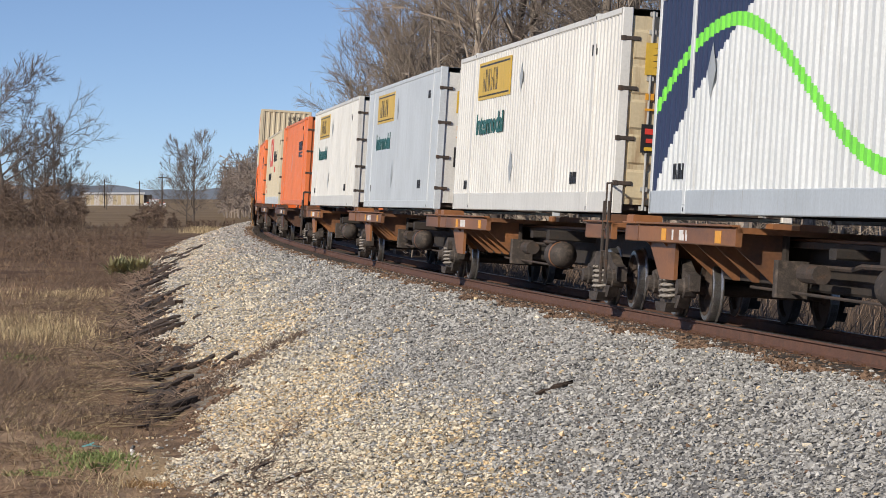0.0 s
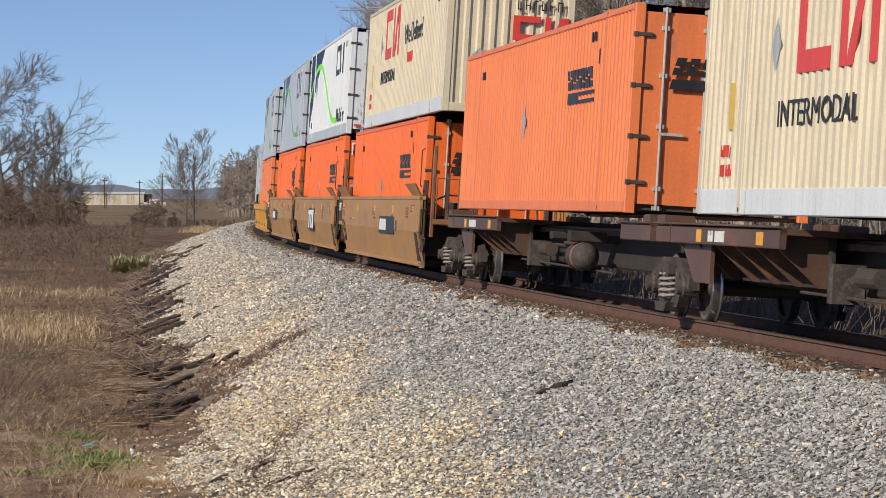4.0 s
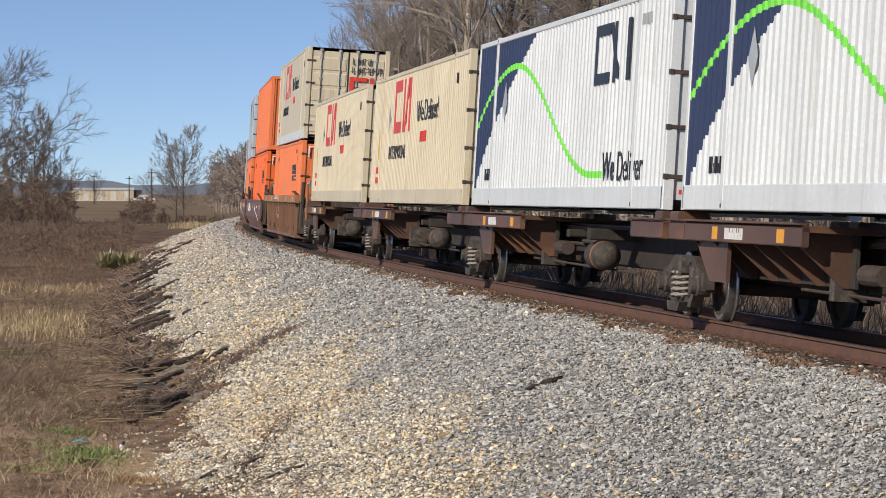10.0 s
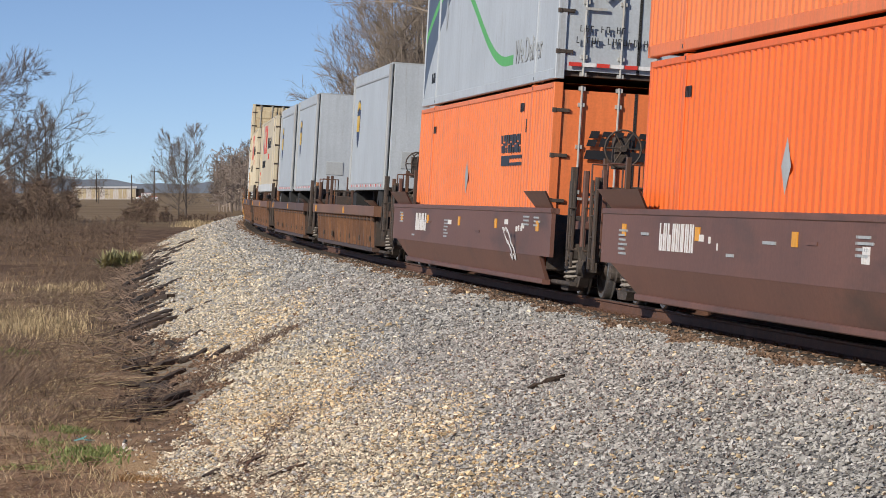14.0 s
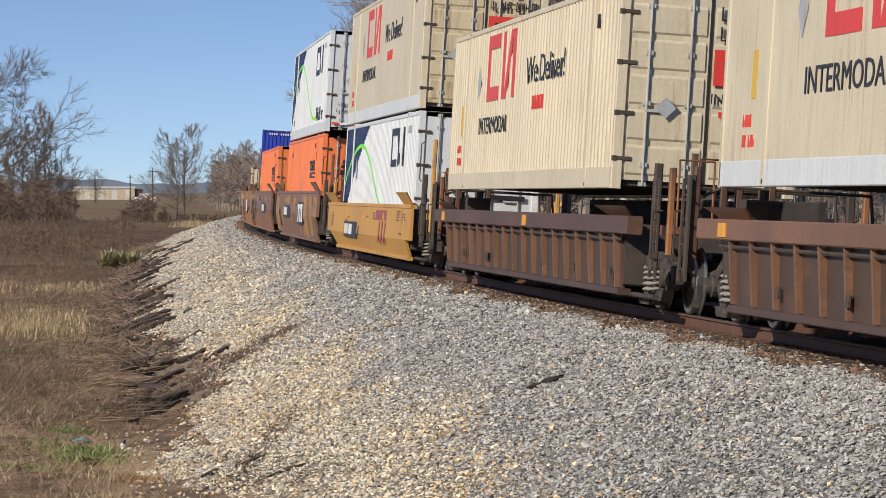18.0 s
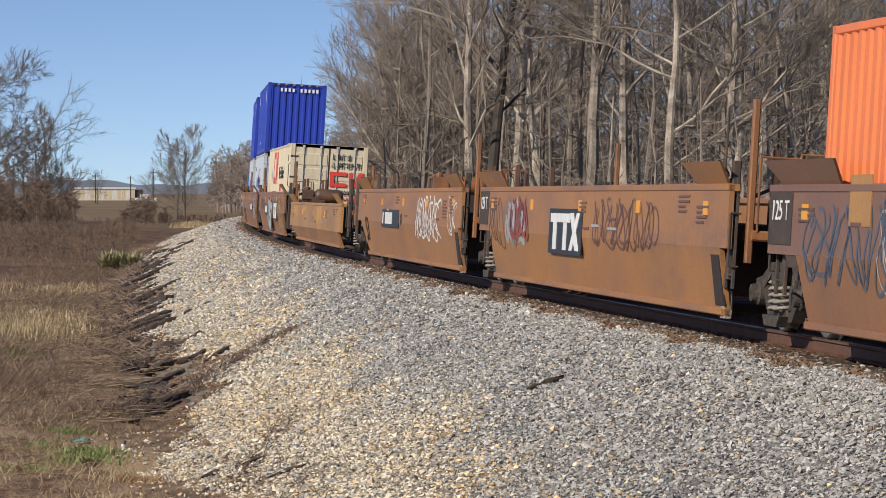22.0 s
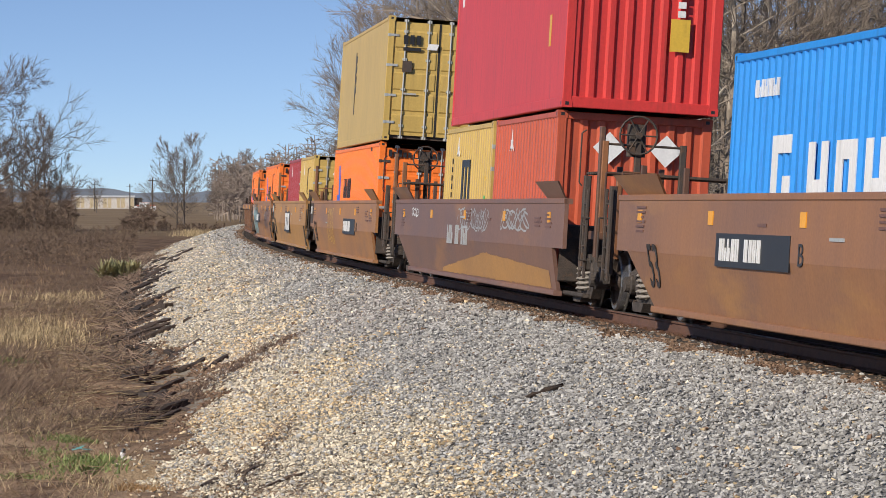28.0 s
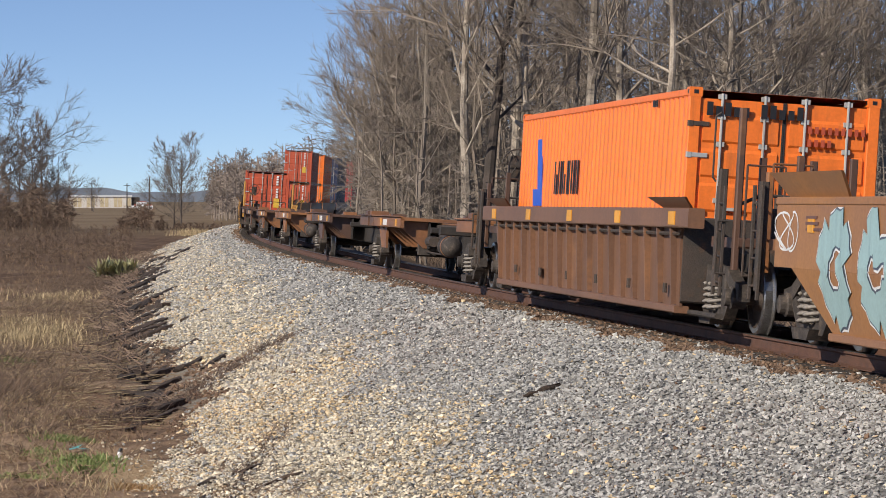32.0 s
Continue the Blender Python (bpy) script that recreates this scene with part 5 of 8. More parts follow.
        for y0 in (-hy + 0.9, hy - 1.3):
            part("bulkhead", G().cbox(-1.4, 1.4, y0, y0 + 0.08, 0.3, top - 0.1, 0.02), "steel", t)
        for y in np.linspace(-hy + 1.6, hy - 2.2, 8):
            part("cross_bearer", G().cbox(-1.36, 1.36, y - 0.09, y + 0.09, 0.13, 0.27, 0.02), "steel", t)
    end_gear(t, -hy - (1.25 if "n" in free else 0), -1, col, high, wheel)
    end_gear(t, hy + (1.4 if "f" in free else 0), 1, col, high, wheel_far, tank=tank, tz=top + 0.27)
    if "n" in free:                                  # sill bar and brackets in the open bay over the truck
        part("sill_bar", G().cbox(-1.3, -1.2, -hy - 0.5, -hy + 1.2, 0.16, 0.22, 0.02), "dusty", t, "dusty pale sill bar")
        # added near-black wall: closes the view through and gives the bay's deep shade
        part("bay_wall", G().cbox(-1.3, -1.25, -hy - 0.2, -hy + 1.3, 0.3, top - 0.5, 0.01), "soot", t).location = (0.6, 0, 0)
    if rated:
        part("end_panel", G().cbox(-X - 0.042, -X - 0.03, hy - 0.95, hy - 0.08, top - 0.62, top - 0.04, 0.003), "steel", t, "dark panel with the car's rating")
        part("end_bracket", G().prism([(hy - 1.1, top - 0.6), (hy - 0.6, top - 0.6), (hy - 0.85, 0.75), (hy - 1.2, 0.75)], "x", -X - 0.02, -X + 0.03), "steel", t)
        lettering(t, "125 T", 0.3, "chalk", (-X - 0.05, hy - 0.2, top - 0.36), squeeze=0.95)
    if style == "smooth" and "n" not in free:
        fold = top - 0.72
        part("corner_shield", G().add([(-1.36 - 0.14 * (z - 0.2) / (fold - 0.2) + o, yy, z) for o in (-0.045, -0.02) for yy, z in ((-hy + ne - 0.02, 0.24), (-hy + ne + 0.4, 0.24), (-hy + ne + 0.3, 0.82), (-hy + ne - 0.06, 0.82))],
                                      [(0, 1, 2, 3), (7, 6, 5, 4), (0, 4, 5, 1), (1, 5, 6, 2), (2, 6, 7, 3), (3, 7, 4, 0)]), "soot", t)
        part("foot_step", G().cbox(-1.41, -1.3, -hy + ne, -hy + ne + 0.16, 0.1, 0.42, 0.02), "spring", t, "pale grey foot of the side")
    # faded patches, reflectors and stencilled squares
    it = [(hy * 2 * u, 0.22 if style == "smooth" else 0.34, top - (0.205 if style != "smooth" else 0.35), 0.16, "amber") for u in ((0.07, 0.28, 0.5, 0.72, 0.93) if lower != "ribdark" else (0.06, 0.55))]
    for one in it:
        plates(t, "reflector", X + (0.038 if style == "smooth" else 0.068), hy, [one])
    if style == "smooth":
        it = []
        for d, ln, z, h, m in patches:
            it.append((d, ln, z, h, m))
        for k in range(4):
            it.append((q.uniform(0.1, 0.9) * 2 * hy, q.uniform(0.3, 0.6), top - q.uniform(0.3, 0.62), 0.035, "alu" if q.random() < 0.4 else "brown"))
        dk = "alu" if col == "brown" else "brown"
        for d in (1.2, 2 * hy - 1.6, 2 * hy - 2.6, hy * q.uniform(0.8, 1.5)):      # blocks of small print
            zt = top - q.uniform(0.14, 0.3)
            it += [(d, q.uniform(0.35, 0.6), zt - 0.06 * k, 0.028, dk) for k in range(q.choice((3, 4, 6)))]
        plates(t, "stencil", X + 0.036, hy, it)
    if sign:
        for d, kind in sign:
            if kind == "number" and style != "smooth":
                plates(t, "number_board", 1.43, hy, [(d, 1.5, 0.72, 0.3, "black")])
                plates(t, "number_lettering", 1.44, hy, bars(d + 0.5, 0.78, 0.18, 6, "chalk", 0.3, rnd=seed))
            elif kind == "number":
                plates(t, "number_board", X + 0.034, hy, [(d, 3.2, top - 0.82, 0.38, "black")])
                plates(t, "number_lettering", X + 0.044, hy, bars(d + 0.2, top - 0.75, 0.25, 10, "chalk", 0.42, rnd=seed))
                if style == "smooth":
                    lettering(t, "B", 0.34, "black", (-X - 0.034, hy - d - 3.5, top - 0.75), squeeze=1.3)
            elif kind == "logo":
                plates(t, "logo_board", X + 0.034, hy, [(d, 2.6, top - 0.98, 0.66, "black")])
                e = top - 0.92
                plates(t, "logo", X + 0.044, hy, [(d + 0.15, 0.75, e + 0.4, 0.13, "chalk"), (d + 0.4, 0.25, e, 0.42, "chalk"), (d + 0.95, 0.75, e + 0.4, 0.13, "chalk"),
                                                 (d + 1.2, 0.25, e, 0.42, "chalk"), (d + 1.72, 0.24, e, 0.54, "chalk", 0.5), (d + 2.2, 0.24, e, 0.54, "chalk", -0.5)])
            elif kind == "white":
                plates(t, "number_lettering", X + 0.034, hy, bars(d, top - 0.5, 0.34, 8, "chalk", 0.4, rnd=seed))
                for k in range(7):
                    e = q.uniform(0.2, 0.95) * 2 * hy
                    plates(t, "small_stencil", X + 0.034, hy, bars(e, top - q.uniform(0.25, 0.5), 0.08, q.choice((3, 5, 7)), "chalk", 0.3, rnd=k))
            elif kind == "pale":
                plates(t, "number_lettering", X + 0.034, hy, bars(d, top - 0.8, 0.34, 10, "alu", 0.5, rnd=seed))
            elif kind == "red":
                plates(t, "faded_logo", X + 0.034, hy, [(d, 2.2, top - 0.35, 0.22, "pink"), (d + 0.6, 0.2, top - 0.85, 0.48, "pink", 0.2), (d + 1.2, 0.2, top - 0.85, 0.48, "pink", 0.2), (d + 1.7, 0.2, top - 0.85, 0.48, "pink", 0.3)])
            elif kind == "53":
                lettering(t, "53", 0.8, "black" if col != "brown" else "chalk", (-1.399 - 0.14 * 0.25 / (top - 0.92), hy - d, 0.45), squeeze=0.8).matrix_basis @= Matrix.Rotation(math.atan(0.14 / (top - 0.92)), 4, "X")
    return aboard(t, (n + f) / 2, hy)


# -- spine cars --
def spine(n, f, col, label, tank=True, seed=1, empty=False, coupled=False):
    """One platform of a spine car: a central sill with wide saddles at the ends."""
    t = thing("spine_car", label, "rail car", "cars of the train")
    hy = (f - n) / 2
    # sill and webs near black: the underside's shade is put into their colour
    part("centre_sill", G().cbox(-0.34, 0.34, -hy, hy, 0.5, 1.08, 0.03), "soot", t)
    part("sill_flange", G().cbox(-0.45, 0.45, -hy, hy, 1.08, 1.12, 0.01), col, t)
    for y0, y1, long in ((-hy + 0.1, -hy + 2.1, False), (hy - 6.2, hy - 0.9, True), (hy - 0.85, hy - 0.05, False)):
        part("saddle_deck", G().cbox(-1.33, 1.33, y0, y1, 1.13, 1.2, 0.012), col, t)
        for sx in (-1, 1):
            part("saddle_skirt", G().cbox(sx * 1.3 - 0.04, sx * 1.3 + 0.04, y0, y1, 0.97, 1.19, 0.012), col, t)
            part("edge_lip", G().cbox(sx * 1.34 - 0.05, sx * 1.34 + 0.05, y0, y1, 1.2, 1.225, 0.006), col, t)
        if long:
            for i in range(6):
                y = y0 + 0.25 + i * (y1 - y0 - 0.5) / 5
                for sx in (-1, 1) if i in (0, 5) else (-1,):
                    part("gusset", G().prism([(sx * 0.72, 0.56), (sx * 0.8, 0.56), (sx * 1.3, 0.985), (sx * 1.25, 1.13), (sx * 0.72, 1.13)], "y", y - 0.02, y + 0.02), col, t)
            for sx in (-1, 1):
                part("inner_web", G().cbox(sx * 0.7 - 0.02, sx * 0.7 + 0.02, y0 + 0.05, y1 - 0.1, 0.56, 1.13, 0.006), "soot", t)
            part("truck_cover", G().prism([(y1 - 0.1, 1.0), (y1 - 1.7, 1.0), (y1 - 1.7, 0.5), (y1 - 0.9, 0.5)], "x", -1.22, -1.17), col, t)
    for y0 in (-hy + 0.12, hy - 0.55):
        for sx in (-1, 1):
            part("pedestal", G().cbox(sx * 1.15 - 0.2, sx * 1.15 + 0.2, y0, y0 + 0.43, 1.19, 1.32, 0.02), col, t)
    for sx in (-1, 1):
        part("guard_rail", G().cbox(sx * 0.5 - 0.04, sx * 0.5 + 0.04, -hy + 4.2, hy - 4.2, 1.0, 1.08, 0.01), "steel", t)
        part("cross_arm", G().cbox(min(0.3 * sx, 0.98 * sx), max(0.3 * sx, 0.98 * sx), -0.15, 0.15, 0.9, 1.02, 0.02), "soot", t)
    if tank:
        tank_ = part("air_reservoir", shared("tank", lambda: G().lathe([(-0.52, 0.0), (-0.5, 0.1), (-0.44, 0.17), (-0.36, 0.205), (-0.2, 0.21), (-0.19, 0.215), (-0.1, 0.215), (-0.09, 0.21), (0.36, 0.205), (0.44, 0.17), (0.5, 0.1), (0.52, 0.0)], (0, 0), 24, mats=[0, 0, 0, 0, 1, 1, 1, 0, 0, 0, 0]).mesh("air_reservoir", ["dusty", "spinerust"], True)), None, t, "dust-covered round-ended tank")
        tank_.matrix_basis = Matrix.Translation((-0.88, -2.3, 0.66)) @ Matrix.Rotation(radians(90), 4, "Z")
        part("tank_bracket", G().cbox(-1.1, -0.3, -2.45, -2.15, 0.88, 1.05, 0.02), "soot", t)
        part("brake_pipe", G().pipe([(-0.9, -2.6, 0.85), (-0.9, -0.9, 0.85), (-0.6, 0.5, 0.8), (-0.6, 3.0, 0.8)], 0.03, 6), "steel", t)
        part("brake_cylinder", G().tube((-0.75, 1.2, 0.72), (-0.75, 1.9, 0.72), 0.11, 12), "steel", t)
        part("brake_rod", G().tube((-0.7, -4.0, 0.45), (-0.7, 4.5, 0.5), 0.02, 6), "steel", t)
        part("brake_lever", G().cbox(-0.9, -0.5, 2.6, 2.75, 0.42, 0.85, 0.02), "dusty", t)
    end_y = -hy + 0.1
    if coupled:
        ladder(t, -1.38, end_y + 0.25, 0.35, 1.5, "steel", 0.36)
        grab(t, [(-1.36, end_y + 0.08, 1.15), (-1.36, end_y + 0.08, 1.75), (-1.36, end_y + 0.42, 1.75), (-1.36, end_y + 0.42, 1.15)], "steel")
    plates(t, "number_lettering", 1.342, hy, bars(2.9, 1.01, 0.13, 10, "chalk", 0.25, rnd=seed))
    for d, ln in ((2.3, 0.25), (5.2, 0.3)):
        plates(t, "reflector", 1.342, hy, [(d, ln, 1.0, 0.15, "amber")])
    return aboard(t, (n + f) / 2, hy)


# -- road trailers on the cars --
def trailer(s_near, L, zb, label, seed=1, H=2.95):
    t = thing("road_trailer", label, "trailer", "parcel trailers on the train")
    hy, hx = L / 2, 1.28
    for sx in (-1, 1):
        part("side_wall", G().cbox(sx * hx - 0.02, sx * hx + 0.02, -hy + 0.06, hy - 0.06, 0.22, H - 0.28, 0.005), "grey", t)
        part("base_rail", G().cbox(sx * hx - 0.035, sx * hx + 0.035, -hy + 0.02, hy - 0.02, 0.05, 0.22, 0.012), "alu", t)
        part("top_rail", G().cbox(sx * hx - 0.04, sx * hx + 0.035, -hy + 0.02, hy - 0.02, H - 0.3, H - 0.24, 0.01), "alu", t)
        part("upper_wall", G().cbox(sx * hx - 0.02, sx * hx + 0.018, -hy + 0.06, hy - 0.06, H - 0.26, H, 0.01), "grey", t)
        for y in (-hy + 0.09, hy - 0.09):
            part("corner_post", G().cbox(sx * hx - 0.06, sx * hx + 0.03, y - 0.08, y + 0.08, 0.08, H - 0.02, 0.03), "alu", t)
    part("roof", G().cbox(-hx, hx, -hy + 0.04, hy - 0.04, H - 0.03, H + 0.02, 0.015), "alu", t)
    part("floor", G().cbox(-hx + 0.05, hx - 0.05, -hy + 0.05, hy - 0.05, 0.05, 0.2, 0.02), "steel", t)
    for y, s_ in ((-hy, -1), (hy, 1)):
        part("end_wall", G().cbox(-hx + 0.05, hx - 0.05, y - 0.03, y + 0.03, 0.12, H - 0.02, 0.01), "grey", t)
    part("door_box", G().cbox(-0.95, -0.45, -hy - 0.05, -hy, 0.55, 0.95, 0.015), "alu", t)
    part("door_frame", G().cbox(0.02, 0.06, -hy - 0.05, -hy - 0.02, 0.15, H - 0.1, 0.005), "alu", t)
    part("bumper", G().cbox(-1.1, 1.1, -hy + 0.0, -hy + 0.12, -0.3, -0.18, 0.02), "steel", t)
    g = G()
    z = 1.72
    shield = [(0, -0.6), (0.16, -0.5), (0.3, -0.34), (0.38, -0.1), (0.4, 0.4), (0.36, 0.5), (0.24, 0.57), (0, 0.6), (-0.24, 0.57), (-0.36, 0.5), (-0.4, 0.4), (-0.38, -0.1), (-0.3, -0.34), (-0.16, -0.5)]
    d = hy - 0.17 * L
    g.prism([(d + u, z + w) for u, w in shield], "x", -hx - 0.026, -hx - 0.018)
    part("shield_emblem", g, "navy", t)
    g = G()
    g.prism([(d + u, z + w) for u, w in ((-0.36, 0.34), (-0.1, 0.42), (0.36, 0.3), (0.36, 0.4), (0.32, 0.47), (0.2, 0.53), (0, 0.56), (-0.2, 0.53), (-0.33, 0.46))], "x", -hx - 0.034, -hx - 0.024)
    for k in (-0.22, 0.0, 0.22):
        g.box(-hx - 0.034, -hx - 0.024, d + k - 0.08, d + k + 0.08, z - 0.2, z + 0.2)
    part("emblem_gold", g, "gold", t)
    plates(t, "conspicuity_tape", hx + 0.03, hy, [(0.3 + i * 0.2, 0.12, 0.13, 0.06, ("signred", "chalk")[i % 2]) for i in range(int((L - 0.6) / 0.2))])
    # road wheels under the tail and the landing legs
    for sx in (-1, 1):
        for y in (-hy + 1.4,):
            for o in (0.0, 0.3):
                x = sx * (hx - 0.12 - o)
                w = part("road_wheel", G().lathe([(x - 0.11, 0.1), (x - 0.11, 0.4), (x - 0.08, 0.46), (x + 0.08, 0.46), (x + 0.11, 0.4), (x + 0.11, 0.1)], (y, -0.28), 20), "rubber", t)
        part("mud_flap", G().cbox(sx * (hx - 0.28) - 0.26, sx * (hx - 0.28) + 0.26, -hy + 0.75, -hy + 0.78, -0.5, 0.05, 0.005), "rubber", t)
        part("tyre_cover", G().cbox(sx * (hx - 0.3) - 0.25, sx * (hx - 0.3) + 0.25, hy - 1.3, hy - 0.5, -0.42, 0.06, 0.08), "rubber", t)
        part("landing_leg", G().cbox(sx * 0.8 - 0.06, sx * 0.8 + 0.06, hy - 1.9, hy - 1.78, -0.5, 0.08, 0.02), "steel", t)
    return aboard(t, s_near + hy, hy, zb)

# ---- the consist, from the head towards the tail ----
SP, WL, UP = 1.34, 0.37, 3.31
SPA = "rusty orange-brown spine car platform carrying a container"
SPB = "dark rusty brown spine car platform carrying a container"
for i, (n, f) in enumerate(((22.0, 40.1), (40.9, 58.9), (59.1, 76.4), (76.6, 95.3), (96.5, 115.0), (115.2, 134.0), (134.2, 153.6))):
    spine(n, f, "spinerust" if i < 4 else "spinedark", SPA if i < 4 else SPB, tank=i != 4, seed=i, coupled=i in (0, 1, 4))
for s in (23.9, 38.2, 42.8, 59.0, 76.5, 93.6, 98.2, 115.1, 134.1, 151.8):
    truck(s)
box(22.7, 16.15, SP, "wave", "cnwhite", "white corrugated container with navy corner and green wave", marks=marks_wave, base="grey")
box(41.3, 16.15, SP, "corr", "white", "white corrugated container with a yellow sign", marks=marks_jb, base="white", doorpaint="door")
box(60.4, 14.63, SP, "smooth", "palegrey", "pale grey smooth container with a yellow sign", marks=marks_jb, doorpaint="white")
box(78.0, 16.15, SP, "corr", "white", "white corrugated container with a yellow sign", marks=marks_jb, base="white")
box(97.6, 16.15, SP, "wide", "orange2", "faded orange corrugated container on a spine car", marks=marks_sn)
box(115.7, 16.15, SP, "corr", "cream", "cream container with red and black markings", marks=marks_cn, base="cnwhite", doorpaint="door")
box(136.3, 16.15, SP, "corr", "orange2", "faded orange corrugated container on a spine car", marks=marks_sn)

TAN = "tan smooth-sided well car with dirt streaks"
ORG = "orange container standing in a well car"
well(156.6, 175.3, "smooth", "tan", TAN, sign=[(1.4, "53"), (10.7, "number")], seed=1, rated=True, full=True, top=1.56)
well(177, 194.3, "smooth", "tan", TAN, sign=[(7.0, "logo")], seed=2, full=True, top=1.56)
well(196.2, 214.9, "smooth", "tan", TAN, sign=[(4.6, "number"), (1.5, "53")], seed=3, rated=True, full=True, top=1.55, free="f")
well(218.7, 238.2, "ribbed", "yellow", "yellow ribbed well car with brake gear at its end", wheel_far=True, seed=4, high=False, sign=[(6.3, "number")], top=1.28, free="nf")
for s in (154.9, 176.1, 195.3, 214.87, 219.13, 238.3):
    truck(s)
box(158.0, 16.15, WL, "corr", "orange", ORG, marks=marks_sn)
box(155.9, 16.15, UP, "corr", "cream", "cream container stacked on an orange one", marks=marks_cn, base="cnwhite", face="front")
box(177.6, 16.15, WL, "corr", "orange", ORG, marks=marks_placard)
box(177.4, 16.15, UP, "wave", "cnwhite", "white corrugated container with green wave, stacked on an orange one", marks=marks_wave, base="grey")
box(197.0, 16.15, WL, "corr", "orange", ORG, marks=marks_sn)
box(197.0, 16.15, UP, "wavesmooth", "grey", "pale grey smooth container with green wave, stacked on an orange one", marks=marks_wave)
box(220.9, 16.15, WL, "wide", "orange2", ORG, marks=marks_plain)
box(220.9, 16.15, UP, "wavesmooth", "grey", "pale grey smooth container with green wave, stacked on an orange one", marks=marks_wave)

for i, (n, f) in enumerate(((242.0, 259.0), (259.2, 276.3), (276.5, 293.6), (293.8, 311.6), (311.8, 329.8))):
    spine(n, f, "spinedark", SPB, tank=True, seed=10 + i, coupled=i == 0)
for s in (242.4, 259.1, 276.4, 293.7, 311.7, 328.05):
    truck(s)
box(242.9, 16.0, SP, "wavesmooth", "grey", "pale grey smooth container with green wave on a spine car", marks=marks_wave, base="alu")
box(259.7, 16.15, SP, "wavethin", "cnwhite", "white corrugated container with green wave on a spine car", marks=marks_wave, base="cnwhite")
box(276.9, 16.15, SP, "wavethin", "cnwhite", "white corrugated container with green wave on a spine car", marks=marks_wave, base="cnwhite")
box(294.3, 16.15, SP, "corr", "cream", "cream container with red and black markings", marks=marks_cn, base="cream")
box(312.5, 16.15, SP, "corr", "cream", "cream container with red and black markings", marks=marks_cn, base="cream")

well(331.9, 351.96, "ribbed", "rust", "rust-brown ribbed well car with chalk graffiti", seed=6, high=False, wheel=True, lower="ribbrown", sign=[(2.6, "number")], top=1.5, free="nf")
scrawl(TRAIN[-1][0], -1.475, 2.5, 0.5, 0.8, 0.8, "chalk", 71, 0.016)
scrawl(TRAIN[-1][0], -1.475, 1.2, 0.7, 0.5, 0.5, "chalk", 72, 0.016)
scrawl(TRAIN[-1][0], -1.572, 2.2, 1.36, 2.2, 0.18, "chalk", 73, 0.012)
BRN = "dark brown smooth-sided well car with white stencils"
well(355.76, 375.4, "smooth", "brown", BRN, seed=7, sign=[(16.3, "53"), (3.6, "white")], high=False, top=1.3, free="nf")
well(379.2, 399.1, "smooth", "brown", BRN, wheel=True, seed=8, sign=[(16.1, "53"), (3.6, "white")], wheel_far=True, high=False, top=1.28, free="nf")
for s in (332.4, 351.93, 356.19, 375.37, 379.63, 399.07, 403.33):
    truck(s)
box(334.0, 16.15, WL, "corr", "orange2", ORG, marks=marks_placard)
box(334.0, 16.15, UP, "smooth", "cream", "cream container stacked on an orange one", marks=marks_cn, base="cnwhite")
box(357.8, 16.15, WL, "corr", "orange", ORG, marks=marks_placard)
box(358.0, 16.15, UP, "corr", "orange2", "faded orange container stacked on another", face="front")
box(381.0, 16.15, WL, "corr", "orange2", ORG, marks=marks_sn)
box(381.0, 16.15, UP, "wavesmooth", "grey", "pale grey smooth container with green wave, stacked on an orange one", marks=marks_wave)

RIB = "dull rust-brown ribbed well car"
for i, (n, f) in enumerate(((402.9, 420.8), (424.6, 443.4), (447.2, 465.2), (469.0, 487.5))):
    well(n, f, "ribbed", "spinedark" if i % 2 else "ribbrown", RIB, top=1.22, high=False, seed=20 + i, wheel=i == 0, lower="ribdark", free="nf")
for s in (420.77, 425.03, 443.37, 447.63, 465.17, 469.43, 487.47, 491.73):
    truck(s)
for ob, s0, half, z in TRAIN[:]:
    if ob.name.startswith("well_car") and 402 < s0 - half and s0 + half < 489:
        # raised deck and added far wall, near black as the shade under the load
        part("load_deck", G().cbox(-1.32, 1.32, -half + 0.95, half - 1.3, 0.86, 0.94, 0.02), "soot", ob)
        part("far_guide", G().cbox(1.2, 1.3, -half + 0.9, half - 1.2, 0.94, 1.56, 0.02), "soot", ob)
UPSL = "pale grey parcel trailer riding on a ribbed well car"
trailer(403.4, 8.7, 1.55, UPSL)
trailer(424.7, 8.7, 1.55, UPSL)
trailer(435.6, 8.7, 1.55, UPSL)
box(449.2, 16.15, 1.60, "smooth", "cream", "cream container with red markings and rusty doors", marks=marks_cn, base="cnwhite", doorpaint="rustydoor")
box(471.6, 16.15, 1.60, "corr", "cream", "cream container with red markings", marks=marks_cn, base="cream")

RST = "rust-streaked brown smooth-sided well car"
well(491.3, 510.6, "smooth", "yellow", "yellow-brown smooth-sided well car", seed=30, sign=[(4.8, "number"), (12.4, "red")], top=1.27, free="nf")
well(514.4, 534.9, "smooth", "purplerust", RST, seed=31, sign=[(11.9, "logo"), (4.7, "number"), (2.3, "53")], top=1.57, free="nf")
g_ = TRAIN[-1][0]
